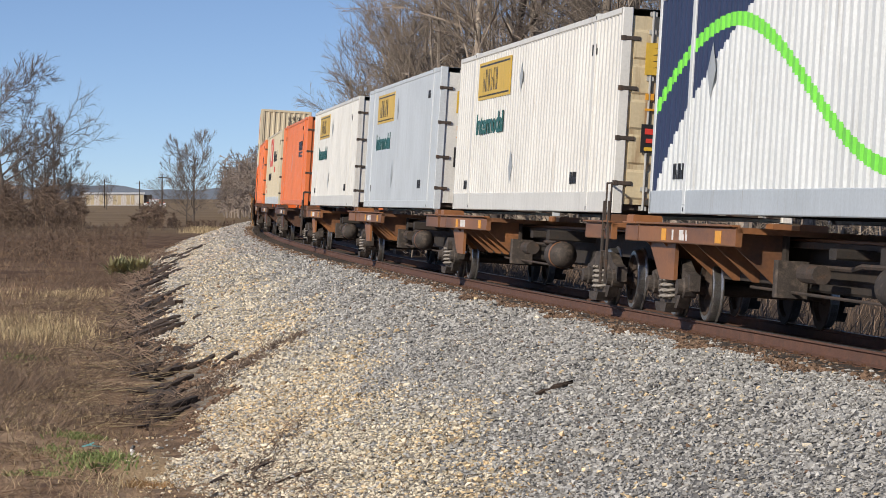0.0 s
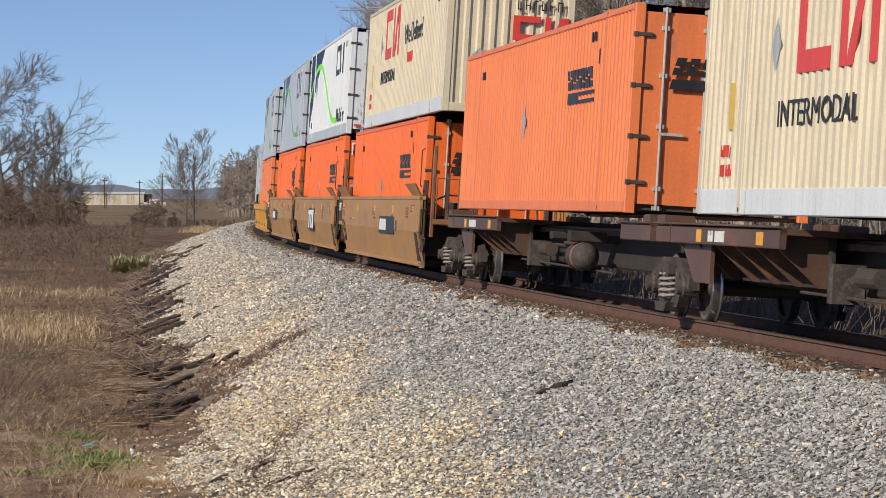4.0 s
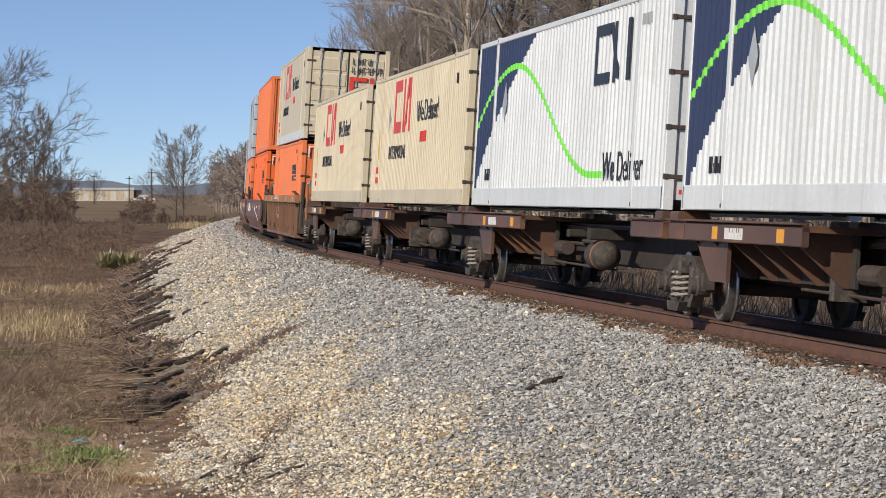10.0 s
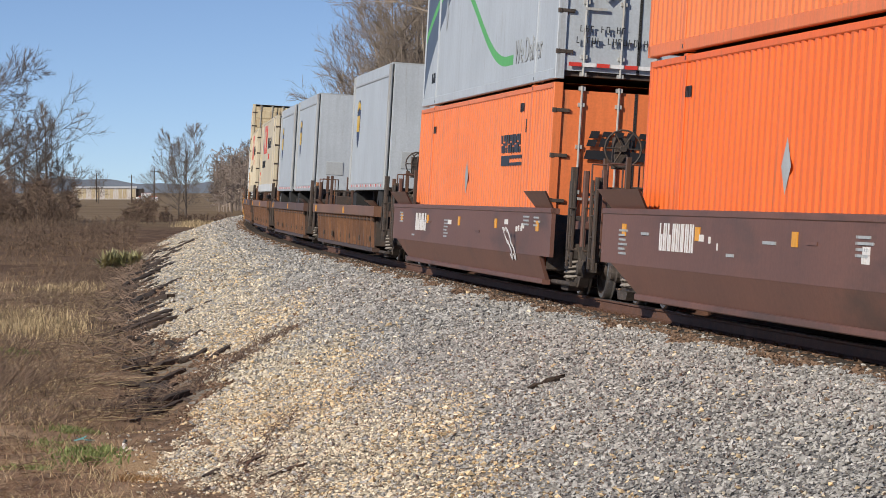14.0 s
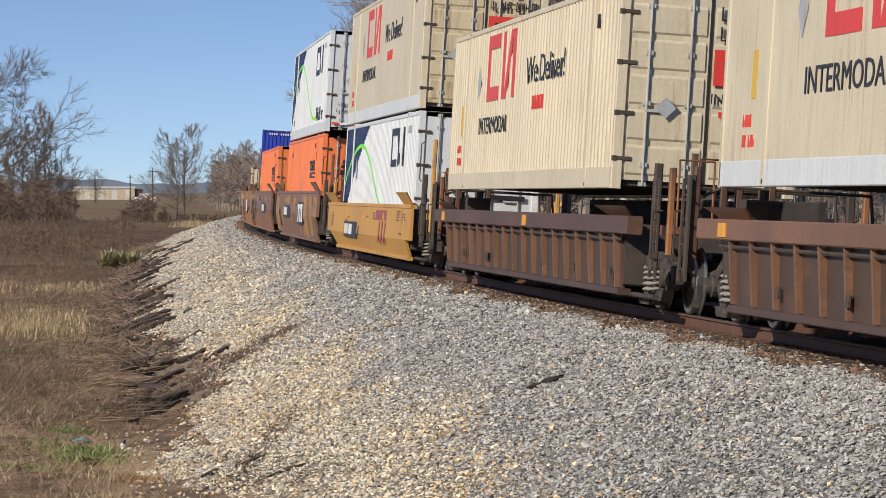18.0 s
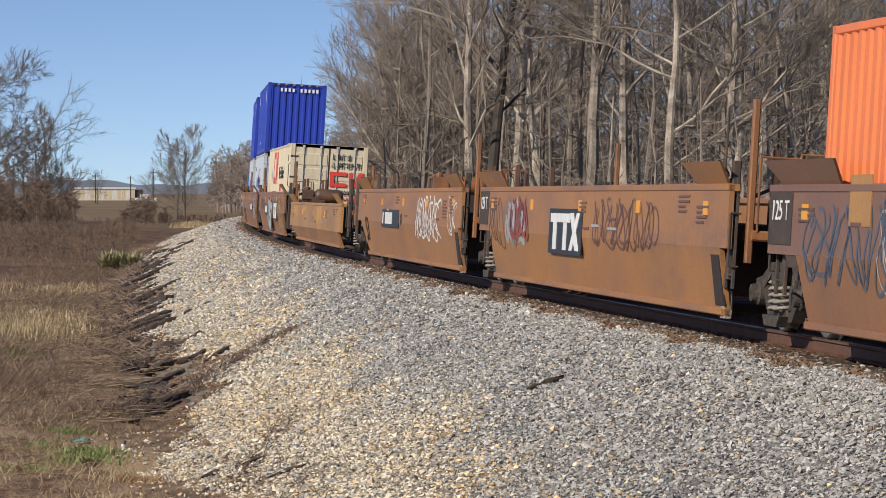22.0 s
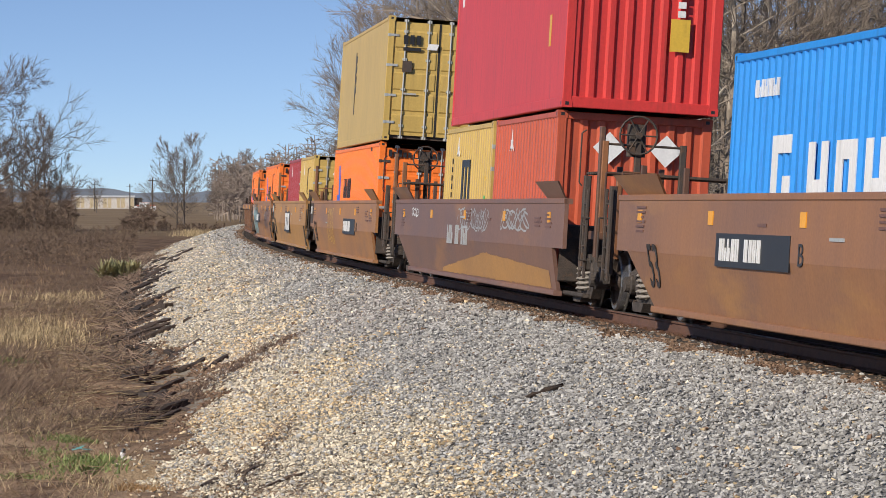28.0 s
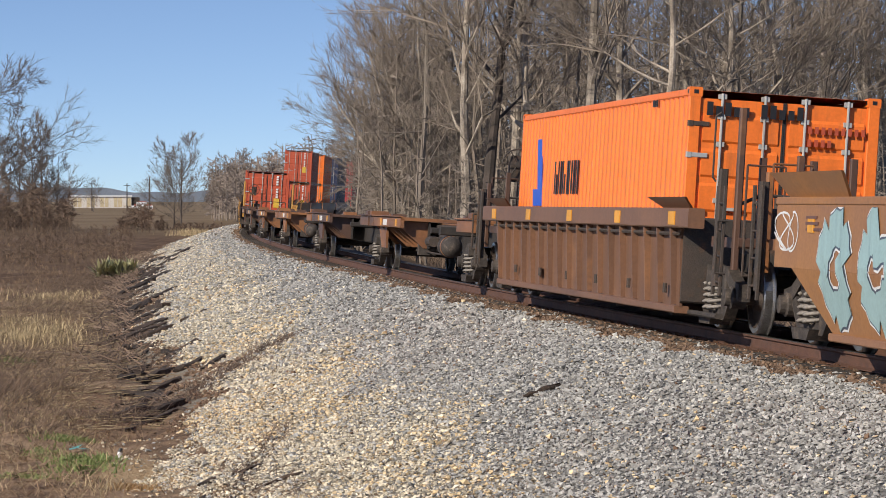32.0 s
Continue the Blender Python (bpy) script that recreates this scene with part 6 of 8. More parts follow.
for d0, d1, z0, z1, m in ((0.15, 2.0, 0.3, 1.45, "tan"), (2.2, 2.7, 0.75, 1.2, "tan"), (3.3, 4.6, 0.5, 0.95, "rustworn"), (6.5, 7.8, 1.15, 1.45, "tan"), (8.4, 8.9, 0.6, 1.1, "tan"), (9.6, 10.4, 0.95, 1.45, "tan"),
                          (13.9, 16.3, 0.25, 1.45, "tan"), (16.9, 18.3, 0.25, 1.45, "tan"), (18.6, 20.2, 0.85, 1.45, "tan"), (12.2, 13.0, 0.3, 0.7, "tanworn")):
    repaint(g_, 10.25, 1.57, d0, d1, z0, z1, m, int(d0 * 10))
g_ = well(538.7, 557.6, "smooth", "purplerust", RST + ", tagged with faded blue spray paint", seed=32, sign=[(10.5, "number")], rated=True, full=True, patches=[(3.0, 0.7, 1.2, 0.5, "tan")], top=1.6, free="n", lower="redrust")
scrawl(g_, -1.535, 8.0, 0.55, 3.2, 1.0, "slate", 62, 0.022)
scrawl(g_, -1.535, 5.4, 0.45, 2.4, 1.15, "alu", 63, 0.014)
scrawl(g_, -1.535, 2.4, 1.2, 2.6, 0.4, "slate", 64, 0.012)
g_ = well(559.3, 577.4, "smooth", "rust", "empty rust-brown well car with graffiti", seed=33, full=True, sign=[(6.8, "logo")], rated=True, top=1.62)
scrawl(g_, -1.535, 6.2, 0.62, 1.6, 1.0, "alu", 42, 0.06)
scrawl(g_, -1.545, 5.7, 0.75, 1.5, 0.75, "pink", 43, 0.035)
scrawl(g_, -1.535, -1.2, 0.75, 4.0, 0.85, "brown", 65, 0.02)
scrawl(g_, -1.535, 8.2, 0.6, 1.6, 0.9, "brown", 66, 0.014)
g_ = well(579.6, 597.8, "smooth", "rust", "empty rust-brown well car with white graffiti", seed=34, full=True, sign=[(5.3, "number"), (1.8, "53")], tank=1.15, top=1.62, free="f")
scrawl(g_, -1.535, -2.3, 0.6, 3.7, 1.15, "chalk", 3, 0.026)
scrawl(g_, -1.535, -7.4, 0.75, 0.9, 0.75, "chalk", 5, 0.016)
well(602.2, 621.9, "smooth", "tan", "empty low tan well car", seed=35, lower="rust", tank=-0.3, high=False, top=1.26, free="nf")
for d0, d1, z0, z1, m in ((1.0, 3.2, 0.9, 1.18, "yellow"), (5.5, 6.9, 0.95, 1.18, "yellow"), (9.0, 10.2, 0.75, 1.17, "rustworn"), (11.4, 13.0, 0.7, 1.18, "yellow"), (15.2, 16.0, 0.6, 1.18, "rustworn")):
    repaint(TRAIN[-1][0], 9.85, 1.26, d0, d1, z0, z1, m, int(d0 * 10))
g_ = well(625.7, 645.8, "smooth", "redrust", "rust-brown well car with white graffiti", seed=36, sign=[(5.7, "number"), (12.7, "logo")], top=1.59, free="nf")
word = lettering(g_, "meat", 2.0, "black", (-1.538, 1.5, 0.42), squeeze=0.82, fat=0.075)
word.matrix_basis @= Matrix.Rotation(radians(-3), 4, "Z")
word = lettering(g_, "meat", 2.0, "galv", (-1.546, 1.5, 0.42), squeeze=0.82, fat=0.03)
word.matrix_basis @= Matrix.Rotation(radians(-3), 4, "Z")
scrawl(g_, -1.535, 7.8, 0.9, 3.0, 0.5, "black", 61, 0.012)
scrawl(g_, -1.535, -5.6, 0.95, 1.8, 0.6, "gold", 11, 0.02)
scrawl(g_, -1.535, -5.9, 0.35, 2.4, 0.6, "mustard", 12, 0.022)
g_ = well(649.6, 669.2, "smooth", "redrust", RST, seed=37, sign=[(11.2, "number")], top=1.6, free="n")
scrawl(g_, -1.535, -4.6, 0.5, 3.5, 1.0, "chalk", 13, 0.018)
for i, (n, f) in enumerate(((670.9, 688.9), (690.5, 708.6))):
    well(n, f, "smooth", "redrust", RST, seed=40 + i, sign=[(5.5, "number"), (1.9, "53")], top=1.6, rated=i == 0, full=True, free="f" if i else "")
for s in (510.57, 514.83, 534.87, 539.13, 558.5, 578.5, 597.77, 602.03, 621.87, 626.13, 645.77, 650.03, 670.0, 689.8, 708.57, 712.83):
    truck(s)
box(492.8, 16.15, WL, "wavethin", "cnwhite", "white corrugated container with green wave, low in a well car", marks=marks_wave)
box(493.0, 16.15, UP, "smooth", "cream", "cream container stacked on a white one", marks=marks_cn, base="cnwhite", doorpaint="door")
box(516.9, 16.15, WL, "corr", "orange2", ORG, marks=marks_sn)
box(516.5, 16.15, UP, "wavethin", "cnwhite", "white corrugated container with green wave, stacked on an orange one", marks=marks_wave, base="cnwhite")
box(540.2, 16.15, WL, "corr", "orange2", ORG, marks=marks_sn)
box(627.6, 16.15, WL, "corr", "cream", "cream container with red and black markings, low in a well car", marks=marks_cn)
box(652.6, 12.19, WL, "iso", "grey", "grey container with blue lettering shapes, low in a well car", W=2.44, marks=marks_cosco)
box(652.2, 12.19, UP, "iso", "blue", "cobalt blue container stacked on a grey one", W=2.44, marks=marks_blue, face="front")
box(672.0, 12.19, WL, "iso", "grey", "grey container with blue lettering shapes, low in a well car", W=2.44, marks=marks_cosco)
box(671.7, 12.19, UP, "iso", "blue", "cobalt blue container stacked on a grey one", W=2.44, marks=marks_blue, face="front")
box(691.7, 12.19, WL, "iso", "skyblue", "sky blue container with white lettering shapes", W=2.44, marks=marks_hanjin)

well(712.4, 732.9, "smooth", "dull", "purple-brown well car with worn yellow paint", seed=50, wheel=2.5, wheel_far=2.5, sign=[(8.2, "pale")], top=1.56, free="nf")
repaint(TRAIN[-1][0], 10.25, 1.56, 7.0, 12.6, 0.23, (0.3, 0.66), "tan", 5, 0.008)
repaint(TRAIN[-1][0], 10.25, 1.56, 12.6, 19.0, 0.23, (0.66, 0.5), "tan", 8, 0.012)
plates(TRAIN[-1][0], "vent_slot", 1.45, 10.95, [(11.5 + 1.3 * i, 0.9, 0.62 - 0.05 * (i % 3), 0.045, "black") for i in range(6)])
scrawl(TRAIN[-1][0], -1.535, 7.4, 1.2, 1.0, 0.4, "chalk", 52, 0.012)
scrawl(TRAIN[-1][0], -1.535, 0.6, 1.0, 3.4, 0.6, "alu", 53, 0.014)
scrawl(TRAIN[-1][0], -1.535, -4.4, 1.05, 2.6, 0.6, "alu", 51, 0.016)
well(736.7, 755.6, "smooth", "rust", RST, seed=51, sign=[(10.6, "number"), (1.7, "53")], rated=True, top=1.55, free="n")
scrawl(TRAIN[-1][0], -1.535, 3.6, 0.4, 1.8, 1.2, "gold", 41, 0.012)
g_ = well(757.8, 775.9, "smooth", "tan", TAN, seed=52, full=True, sign=[(7.8, "logo"), (1.8, "53")], rated=True, top=1.55)
g_ = well(777.6, 795.7, "smooth", "rust", "rust-brown well car with pale teal graffiti", seed=53, full=True, sign=[(4.6, "number")], top=1.55, free="f")
big_letters(g_, 9.05, 1.55, 1.75, 0.25, 1.5, 3, 1.3, 17)
scrawl(g_, -1.535, 8.9, 1.0, 0.7, 0.45, "chalk", 20, 0.012)
scrawl(g_, -1.535, 1.2, 0.55, 4.2, 0.95, "brown", 23, 0.012)
scrawl(g_, -1.535, -3.2, 0.5, 3.2, 1.15, "slate", 29, 0.022)
well(799.5, 815.1, "ribbed", "ribbrown", RIB, seed=54, wheel_far=True, lower="ribbrown", top=1.44, free="nf")
for s in (732.87, 737.13, 756.7, 776.5, 795.67, 799.93, 815.1, 819.3):
    truck(s)
H8 = 2.59
box(715.2, 6.06, WL, "iso", "brick", "short red-brown container low in a well car", W=2.44, H=H8, marks=marks_star, face="front")
box(721.6, 6.06, WL, "iso", "mustard", "short mustard container low in a well car", W=2.44, H=H8, marks=marks_m)
box(714.9, 12.19, 3.0, "smooth", "red", "red container stacked on two short ones", W=2.44, marks=marks_red, face="front")
box(739.8, 12.19, WL, "iso", "hapag", "orange container under a mustard one", W=2.44, H=H8, marks=marks_hapag)
box(739.4, 12.19, 3.0, "smooth", "mustard", "mustard container stacked on an orange one", W=2.44, marks=marks_msc)
box(759.9, 6.06, WL, "iso", "mustard", "short mustard container with white diamond placards", W=2.44, H=H8, marks=marks_hz)
box(766.4, 6.06, WL, "iso", "maroon", "short maroon container low in a well car", W=2.44, H=H8, marks=marks_star)
box(779.3, 12.19, WL, "iso", "hapag", "bright orange container in a well car", W=2.44, H=H8, marks=marks_hapag)
box(801.3, 12.19, WL, "iso", "hapag", "bright orange container in a ribbed well car", W=2.44, H=H8, marks=marks_hapag)

for i in range(6):
    n = 817.6 + 17.3 * i
    spine(n, n + 17.1, "spinerust" if i in (0, 2, 3) else "spinedark", "empty rusty spine car platform", tank=i % 2 == 0, seed=60 + i, empty=True)
    truck(n + 17.2)
well(922.6, 944.6, "smooth", "yellow", "yellow well car carrying a red container", seed=70, top=1.5, wheel=True)
for i in range(9):
    n = 946.6 + 21.5 * i
    well(n, n + 19.6, "smooth", "rust" if i % 2 else "dull", RST, seed=80 + i, top=1.6)
    truck(n + 20.5)
box(931.6, 12.19, WL, "iso", "brick", "red-brown container in a yellow well car", W=2.44, marks=marks_red)
box(951.0, 12.19, WL, "iso", "navy", "dark blue container low in a well car", W=2.44)
box(972.0, 12.19, WL, "iso", "blue", "blue container low in a well car", W=2.44)
box(1036.0, 12.19, WL, "iso", "brick", "red-brown container low in a well car", W=2.44, marks=marks_red)
box(1036.0, 12.19, UP, "iso", "brick", "red-brown container on top of another", W=2.44, marks=marks_red)
for n, c, w in ((1057.5, "hapag", "orange"), (1079.0, "navy", "dark blue"), (1100.6, "maroon", "maroon")):
    box(n, 12.19, WL, "iso", c, w + " container low in a well car", W=2.44)
    box(n, 12.19, UP, "iso", c, w + " container on top of another", W=2.44)

# ---- beside the track: stones, timber, grass ----
M["greystone"] = mat("grey_crushed_stone", (0.43, 0.415, 0.39), 0.9, 0, (0.23, 0.222, 0.21), 9, (0.50, 0.475, 0.43), 0.2, (1, 1, 1), 0, 90, island=0.4, detail=0.15)
M["creamstone"] = mat("cream_limestone", (0.70, 0.54, 0.335), 0.9, 0, (0.44, 0.335, 0.20), 8, (0.56, 0.37, 0.18), 0.35, (1, 1, 1), 0, 90, island=0.45, detail=0.15)
M["palestone"] = mat("pale_warm_limestone", (0.69, 0.605, 0.465), 0.9, 0, (0.42, 0.365, 0.275), 8, (0.54, 0.45, 0.32), 0.25, (1, 1, 1), 0, 90, island=0.45, detail=0.15)
M["brownstone"] = mat("rust_stained_stone", (0.20, 0.125, 0.08), 0.95, 0, (0.12, 0.075, 0.05), 6, (0.30, 0.21, 0.13), 0.3, (1, 1, 1), 0, 90, island=0.4, detail=0.15)
M["straw"] = mat("dry_straw", (0.46, 0.36, 0.215), 0.9, 0, (0.31, 0.23, 0.13), 0.8, None, 0, island=0.4)
M["browngrass"] = mat("withered_brown_grass", (0.15, 0.098, 0.062), 0.9, 0, (0.20, 0.137, 0.086), 0.5, None, 0, island=0.4)
M["deadgrass"] = mat("dead_brown_grass", (0.29, 0.195, 0.12), 0.9, 0, (0.15, 0.095, 0.06), 0.6, None, 0, island=0.45)
M["bush"] = mat("bare_brown_twigs", (0.125, 0.085, 0.06), 0.95, 0, (0.19, 0.132, 0.094), 0.2, None, 0, island=0.4)
M["weed"] = mat("green_weed_leaf", (0.125, 0.17, 0.045), 0.7, 0, (0.18, 0.20, 0.07), 2, None, 0, island=0.35)
M["yucca"] = mat("dusty_green_blade", (0.17, 0.18, 0.085), 0.6, 0, (0.42, 0.37, 0.2), 1.5, None, 0, island=0.35)
# darker bark for inner trunks: the wood's depth of shade is in the colour
M["innerbark"] = mat("grey_bark_with_shade", (0.16, 0.132, 0.11), 0.95, 0, (0.22, 0.185, 0.15), 0.8, None, 0, (4, 4, 0.6), 0.5, 14)
M["bark"] = mat("grey_bark", (0.41, 0.345, 0.28), 0.95, 0, (0.17, 0.138, 0.11), 1.2, (0.40, 0.35, 0.29), 0.3, (4, 4, 0.6), 0.6, 14, obj=0.25)
M["darkbark"] = mat("near_black_bark", (0.045, 0.036, 0.03), 0.9, 0, (0.08, 0.06, 0.05), 1.2, None, 0, (4, 4, 0.6), 0.6, 14)
M["fieldbark"] = mat("dark_field_tree_bark", (0.10, 0.08, 0.066), 0.95, 0, (0.15, 0.12, 0.10), 1.0, None, 0, bump=0.4, fine=14)
M["fieldtwig"] = mat("grey_brown_field_twigs", (0.115, 0.092, 0.077), 0.95, 0, (0.16, 0.13, 0.108), 0.4, None, 0, island=0.3)
M["twig"] = mat("brown_twigs", (0.175, 0.14, 0.112), 0.95, 0, (0.24, 0.195, 0.155), 0.5, None, 0, island=0.35)
# paler than the other twigs, for the far wood and hedge
M["fartwig"] = mat("pale_brown_twigs", (0.24, 0.19, 0.155), 0.95, 0, (0.29, 0.235, 0.195), 0.05, None, 0, island=0.3)

rs = np.random.RandomState(11)


def place_xyz(s, lat, z):
    x, y, h = np.interp(s, _s, _x), np.interp(s, _s, _y), np.interp(s, _s, _h)
    return np.stack([x + lat * np.cos(h), y - lat * np.sin(h), z], -1)


OCT = np.array([(1, 0, 0), (-1, 0, 0), (0, 1, 0), (0, -1, 0), (0, 0, 1), (0, 0, -1)], float)
OCTF = np.array([(0, 2, 4), (2, 1, 4), (1, 3, 4), (3, 0, 4), (2, 0, 5), (1, 2, 5), (3, 1, 5), (0, 3, 5)])


def stones(name, label, s, lat, size, mats, which, sink=0.3):
    n = len(s)
    base = place_xyz(s, lat, lift(s, lat))
    q = rs.normal(size=(n, 3, 3))
    u = q[:, 0] / np.linalg.norm(q[:, 0], axis=1)[:, None]
    v = np.cross(u, q[:, 1])
    v /= np.linalg.norm(v, axis=1)[:, None]
    rot = np.stack([u, v, np.cross(u, v)], 1)
    sc = size[:, None] * rs.uniform(0.5, 1.4, (n, 3))
    loc = OCT[None] * sc[:, None, :] * rs.uniform(0.75, 1.25, (n, 6, 1)) + size[:, None, None] * rs.uniform(-0.27, 0.27, (n, 6, 3))
    co = np.einsum("nij,njk->nik", loc, rot)
    co[:, :, 2] *= 0.7
    co += base[:, None, :]
    co[:, :, 2] += (size * (rs.uniform(-sink, 1.05, n)))[:, None]
    f = (np.arange(n)[:, None, None] * 6 + OCTF[None]).reshape(-1, 3)
    me = quads(name, co.reshape(-1, 3), f)
    for m in mats:
        me.materials.append(M[m])
    me.polygons.foreach_set("material_index", np.repeat(which, 8).astype(np.int32))
    return tagged(new(name, me), label, "ballast", kind="stuff")


def blotch(s, lat, k=1.0):
    return np.sin(s * 0.9 * k + 2 * np.sin(lat * 1.1 * k)) * 0.5 + np.sin(s * 2.3 * k - lat * 1.7 * k) * 0.3 + np.sin(s * 5.1 * k + lat * 4.3 * k) * 0.2


def ballast(name, label, s0, s1, density, r0, r1):
    n = int((s1 - s0) * 6.8 * density)
    s, lat = rs.uniform(s0, s1, n), rs.uniform(-8.2, -1.42, n)
    toe = -6.65 - 0.35 * np.sin(s * 0.21) + 0.5 * blotch(s, lat) + np.interp(s, [60, 90, 150, 250], [0.0, 0.45, 0.9, 1.0]) - np.interp(s, [28, 31, 37, 43], [0.85, 0.8, 0.4, 0.0])
    keep = (lat > toe - 0.1) | (rs.rand(n) < 0.05)
    s, lat = s[keep], lat[keep]
    n = len(s)
    edge = lat + np.interp(s, [20, 90], [1.9, -0.5]) + 0.5 * blotch(s, lat, 0.6) + rs.normal(0, 0.35, n)
    which = (edge < -3.5).astype(int)
    which = np.where(rs.rand(n) < np.where(which, np.interp(s, [40, 90], [0.2, 0.5]), 0.05), 1 - which, which)
    # yellow stones lie in patches among the pale ones
    warm = np.clip((blotch(s + 7, lat * 1.6, 0.45) + np.interp(s, [20, 45, 90], [0.35, 0.05, -0.25])) * 0.6 + 0.14 + 0.75 * np.exp(-((s - 26) / 5) ** 2 - ((lat + 4.6) / 1.0) ** 2), 0.05, 0.85)
    which = np.where((which == 1) & (rs.rand(n) > warm), 3, which)
    # a brown smear where brush has slid down the slope
    fan = np.abs(lat - np.interp(s, [42.9, 48.1, 50.2, 52.4], [-8.0, -6.77, -5.72, -4.4])) / np.interp(s, [43, 52.4], [0.45, 0.08])
    which = np.where((s > 42.5) & (s < 52.4) & (fan * rs.uniform(0.5, 1.6, n) < 0.8), 2, which)
    # rust-stained by the rail, and dark litter at the foot
    which = np.where((lat > -1.75 + 0.35 * blotch(s, lat, 1.6)) | (rs.rand(n) < 0.012) | ((lat < toe[keep] + 0.35 * rs.rand(n)) & (s > 40)), 2, which)
    size = rs.uniform(r0, r1, n) * np.where(rs.rand(n) < 0.06, 1.45, 1.0)
    return stones(name, label, s, lat, size, ["greystone", "creamstone", "brownstone", "palestone"], which)


ballast("ballast_stones", "crushed grey and cream ballast stones on the shoulder", 18.5, 42, 700, 0.0135, 0.0275)
ballast("ballast_stones_beyond", "crushed grey and cream ballast stones on the shoulder", 42, 72, 330, 0.018, 0.036)
ballast("ballast_stones_far", "crushed grey and cream ballast stones on the shoulder", 72, 150, 130, 0.026, 0.044)
ballast("ballast_stones_distant", "crushed grey and cream ballast stones on the shoulder", 150, 330, 26, 0.04, 0.065)
# stones against the foot of the rail
n = 9000
s, lat = rs.uniform(19, 80, n), rs.uniform(-1.6, -0.86, n)
stones("ballast_by_rail", "rust-stained stones heaped against the rail", s, lat, rs.uniform(0.016, 0.034, n), ["brownstone", "greystone"], (rs.rand(n) < 0.25).astype(int))
# a little stone between the ties and on the far shoulder
n = 6000
s, lat = rs.uniform(18, 75, n), rs.uniform(-1.45, 3.2, n)
stones("ballast_between_ties", "grey ballast stones between the ties", s, lat, rs.uniform(0.02, 0.036, n), ["brownstone"], np.zeros(n))


def timber(s, lat, ln, turn, th=0.2, dip=0.0, m="oldtie", what="rotting dark railway tie lying on the stony slope"):
    """A discarded, split length of timber on the slope."""
    q = random.Random(int(s * 100 + lat * 10))
    g = G()
    n = 5
    th *= 0.66
    w, h = th * q.uniform(0.4, 0.6), th * q.uniform(0.26, 0.42)
    rings = []
    for i in range(n + 1):
        y = -ln / 2 + ln * i / n
        k = 1 - 0.25 * (i in (0, n)) * q.random()
        o, v = q.uniform(-0.02, 0.02), q.uniform(-0.02, 0.02)
        rings.append([(o + a * w * k * q.uniform(0.85, 1.1), y + q.uniform(-0.08, 0.08) * (i in (0, n)), v + b * h * k * q.uniform(0.85, 1.15))
                      for a, b in ((-1, -1), (0, -1.1), (1, -1), (1.05, 0.2), (0.9, 1), (0.1, 1.1), (-0.9, 0.95), (-1.05, 0))])
    vs = [p for r in rings for p in r]
    fs = [(i * 8 + j, i * 8 + (j + 1) % 8, (i + 1) * 8 + (j + 1) % 8, (i + 1) * 8 + j) for i in range(n) for j in range(8)]
    g.add(vs, fs + [tuple(range(8))[::-1], tuple(range(n * 8, n * 8 + 8))])
    ob = part("discarded_tie", g, m)
    tagged(ob, what, "railway tie", "discarded ties")
    a, b = at(s - ln / 2 * math.cos(turn * math.pi / 180), lat - ln / 2 * math.sin(turn * math.pi / 180)), at(s + ln / 2 * math.cos(turn * math.pi / 180), lat + ln / 2 * math.sin(turn * math.pi / 180))
    a.z = float(lift(s - ln / 2 * math.cos(radians(turn)), lat - ln / 2 * math.sin(radians(turn))))
    b.z = float(lift(s + ln / 2 * math.cos(radians(turn)), lat + ln / 2 * math.sin(radians(turn))))
    d = (b - a).normalized()
    ob.matrix_world = Matrix.Translation((a + b) / 2 + Vector((0, 0, h * 0.55 + dip))) @ d.to_track_quat("Y", "Z").to_matrix().to_4x4()
    return ob


timber(67.3, -5.41, 1.9, 22, 0.17)
timber(58.2, -6.15, 2.4, 18, 0.17)
timber(52.6, -5.85, 1.9, 17, 0.15)
timber(54.0, -6.2, 0.5, 60, 0.3)
timber(56.4, -7.1, 1.6, 17, 0.2)
timber(78.3, -5.95, 2.7, -8, 0.34)
timber(80.3, -6.6, 0.9, -30, 0.3)
timber(66.8, -6.6, 1.5, 40, 0.3)
timber(68.6, -6.4, 1.6, 30, 0.3)
timber(64.0, -6.45, 0.8, 70, 0.3)
timber(86.3, -5.7, 3.6, 17, 0.26)
timber(84.5, -6.4, 2.4, 10, 0.3)
timber(92.7, -6.6, 1.6, -20, 0.32)
timber(103.0, -6.1, 4.2, 12, 0.3)
timber(100.3, -5.5, 3.4, 12, 0.28)
timber(106.3, -6.2, 2.6, -11, 0.3)
timber(96.0, -6.3, 2.6, 20, 0.3)
timber(49.1, -7.2, 1.7, -16, 0.16, m="tie", what="reddish brown split railway tie at the foot of the slope")
timber(50.1, -6.95, 1.4, -9, 0.14)
timber(46.3, -7.6, 1.4, 12, 0.15)
timber(45.2, -7.25, 0.9, 34, 0.2)
timber(42.8, -7.6, 1.7, 9, 0.15)
timber(32.6, -7.05, 1.0, 50, 0.1)
timber(31.4, -6.6, 0.5, 80, 0.1)
timber(62.4, -6.9, 1.6, -12, 0.16)
timber(71.5, -6.75, 2.2, 15, 0.24)
timber(74.5, -6.5, 2.4, 22, 0.26)
timber(120.3, -4.9, 2.3, 21, 0.26)
timber(129.0, -4.1, 4.5, 6, 0.26)
timber(125.8, -4.6, 3.6, 11, 0.28)
timber(113.0, -5.5, 3.2, 14, 0.3)
timber(117.0, -5.9, 2.5, 5, 0.3)
timber(110.0, -6.4, 2.6, -8, 0.3)
timber(135.0, -4.5, 2.6, 8, 0.28)
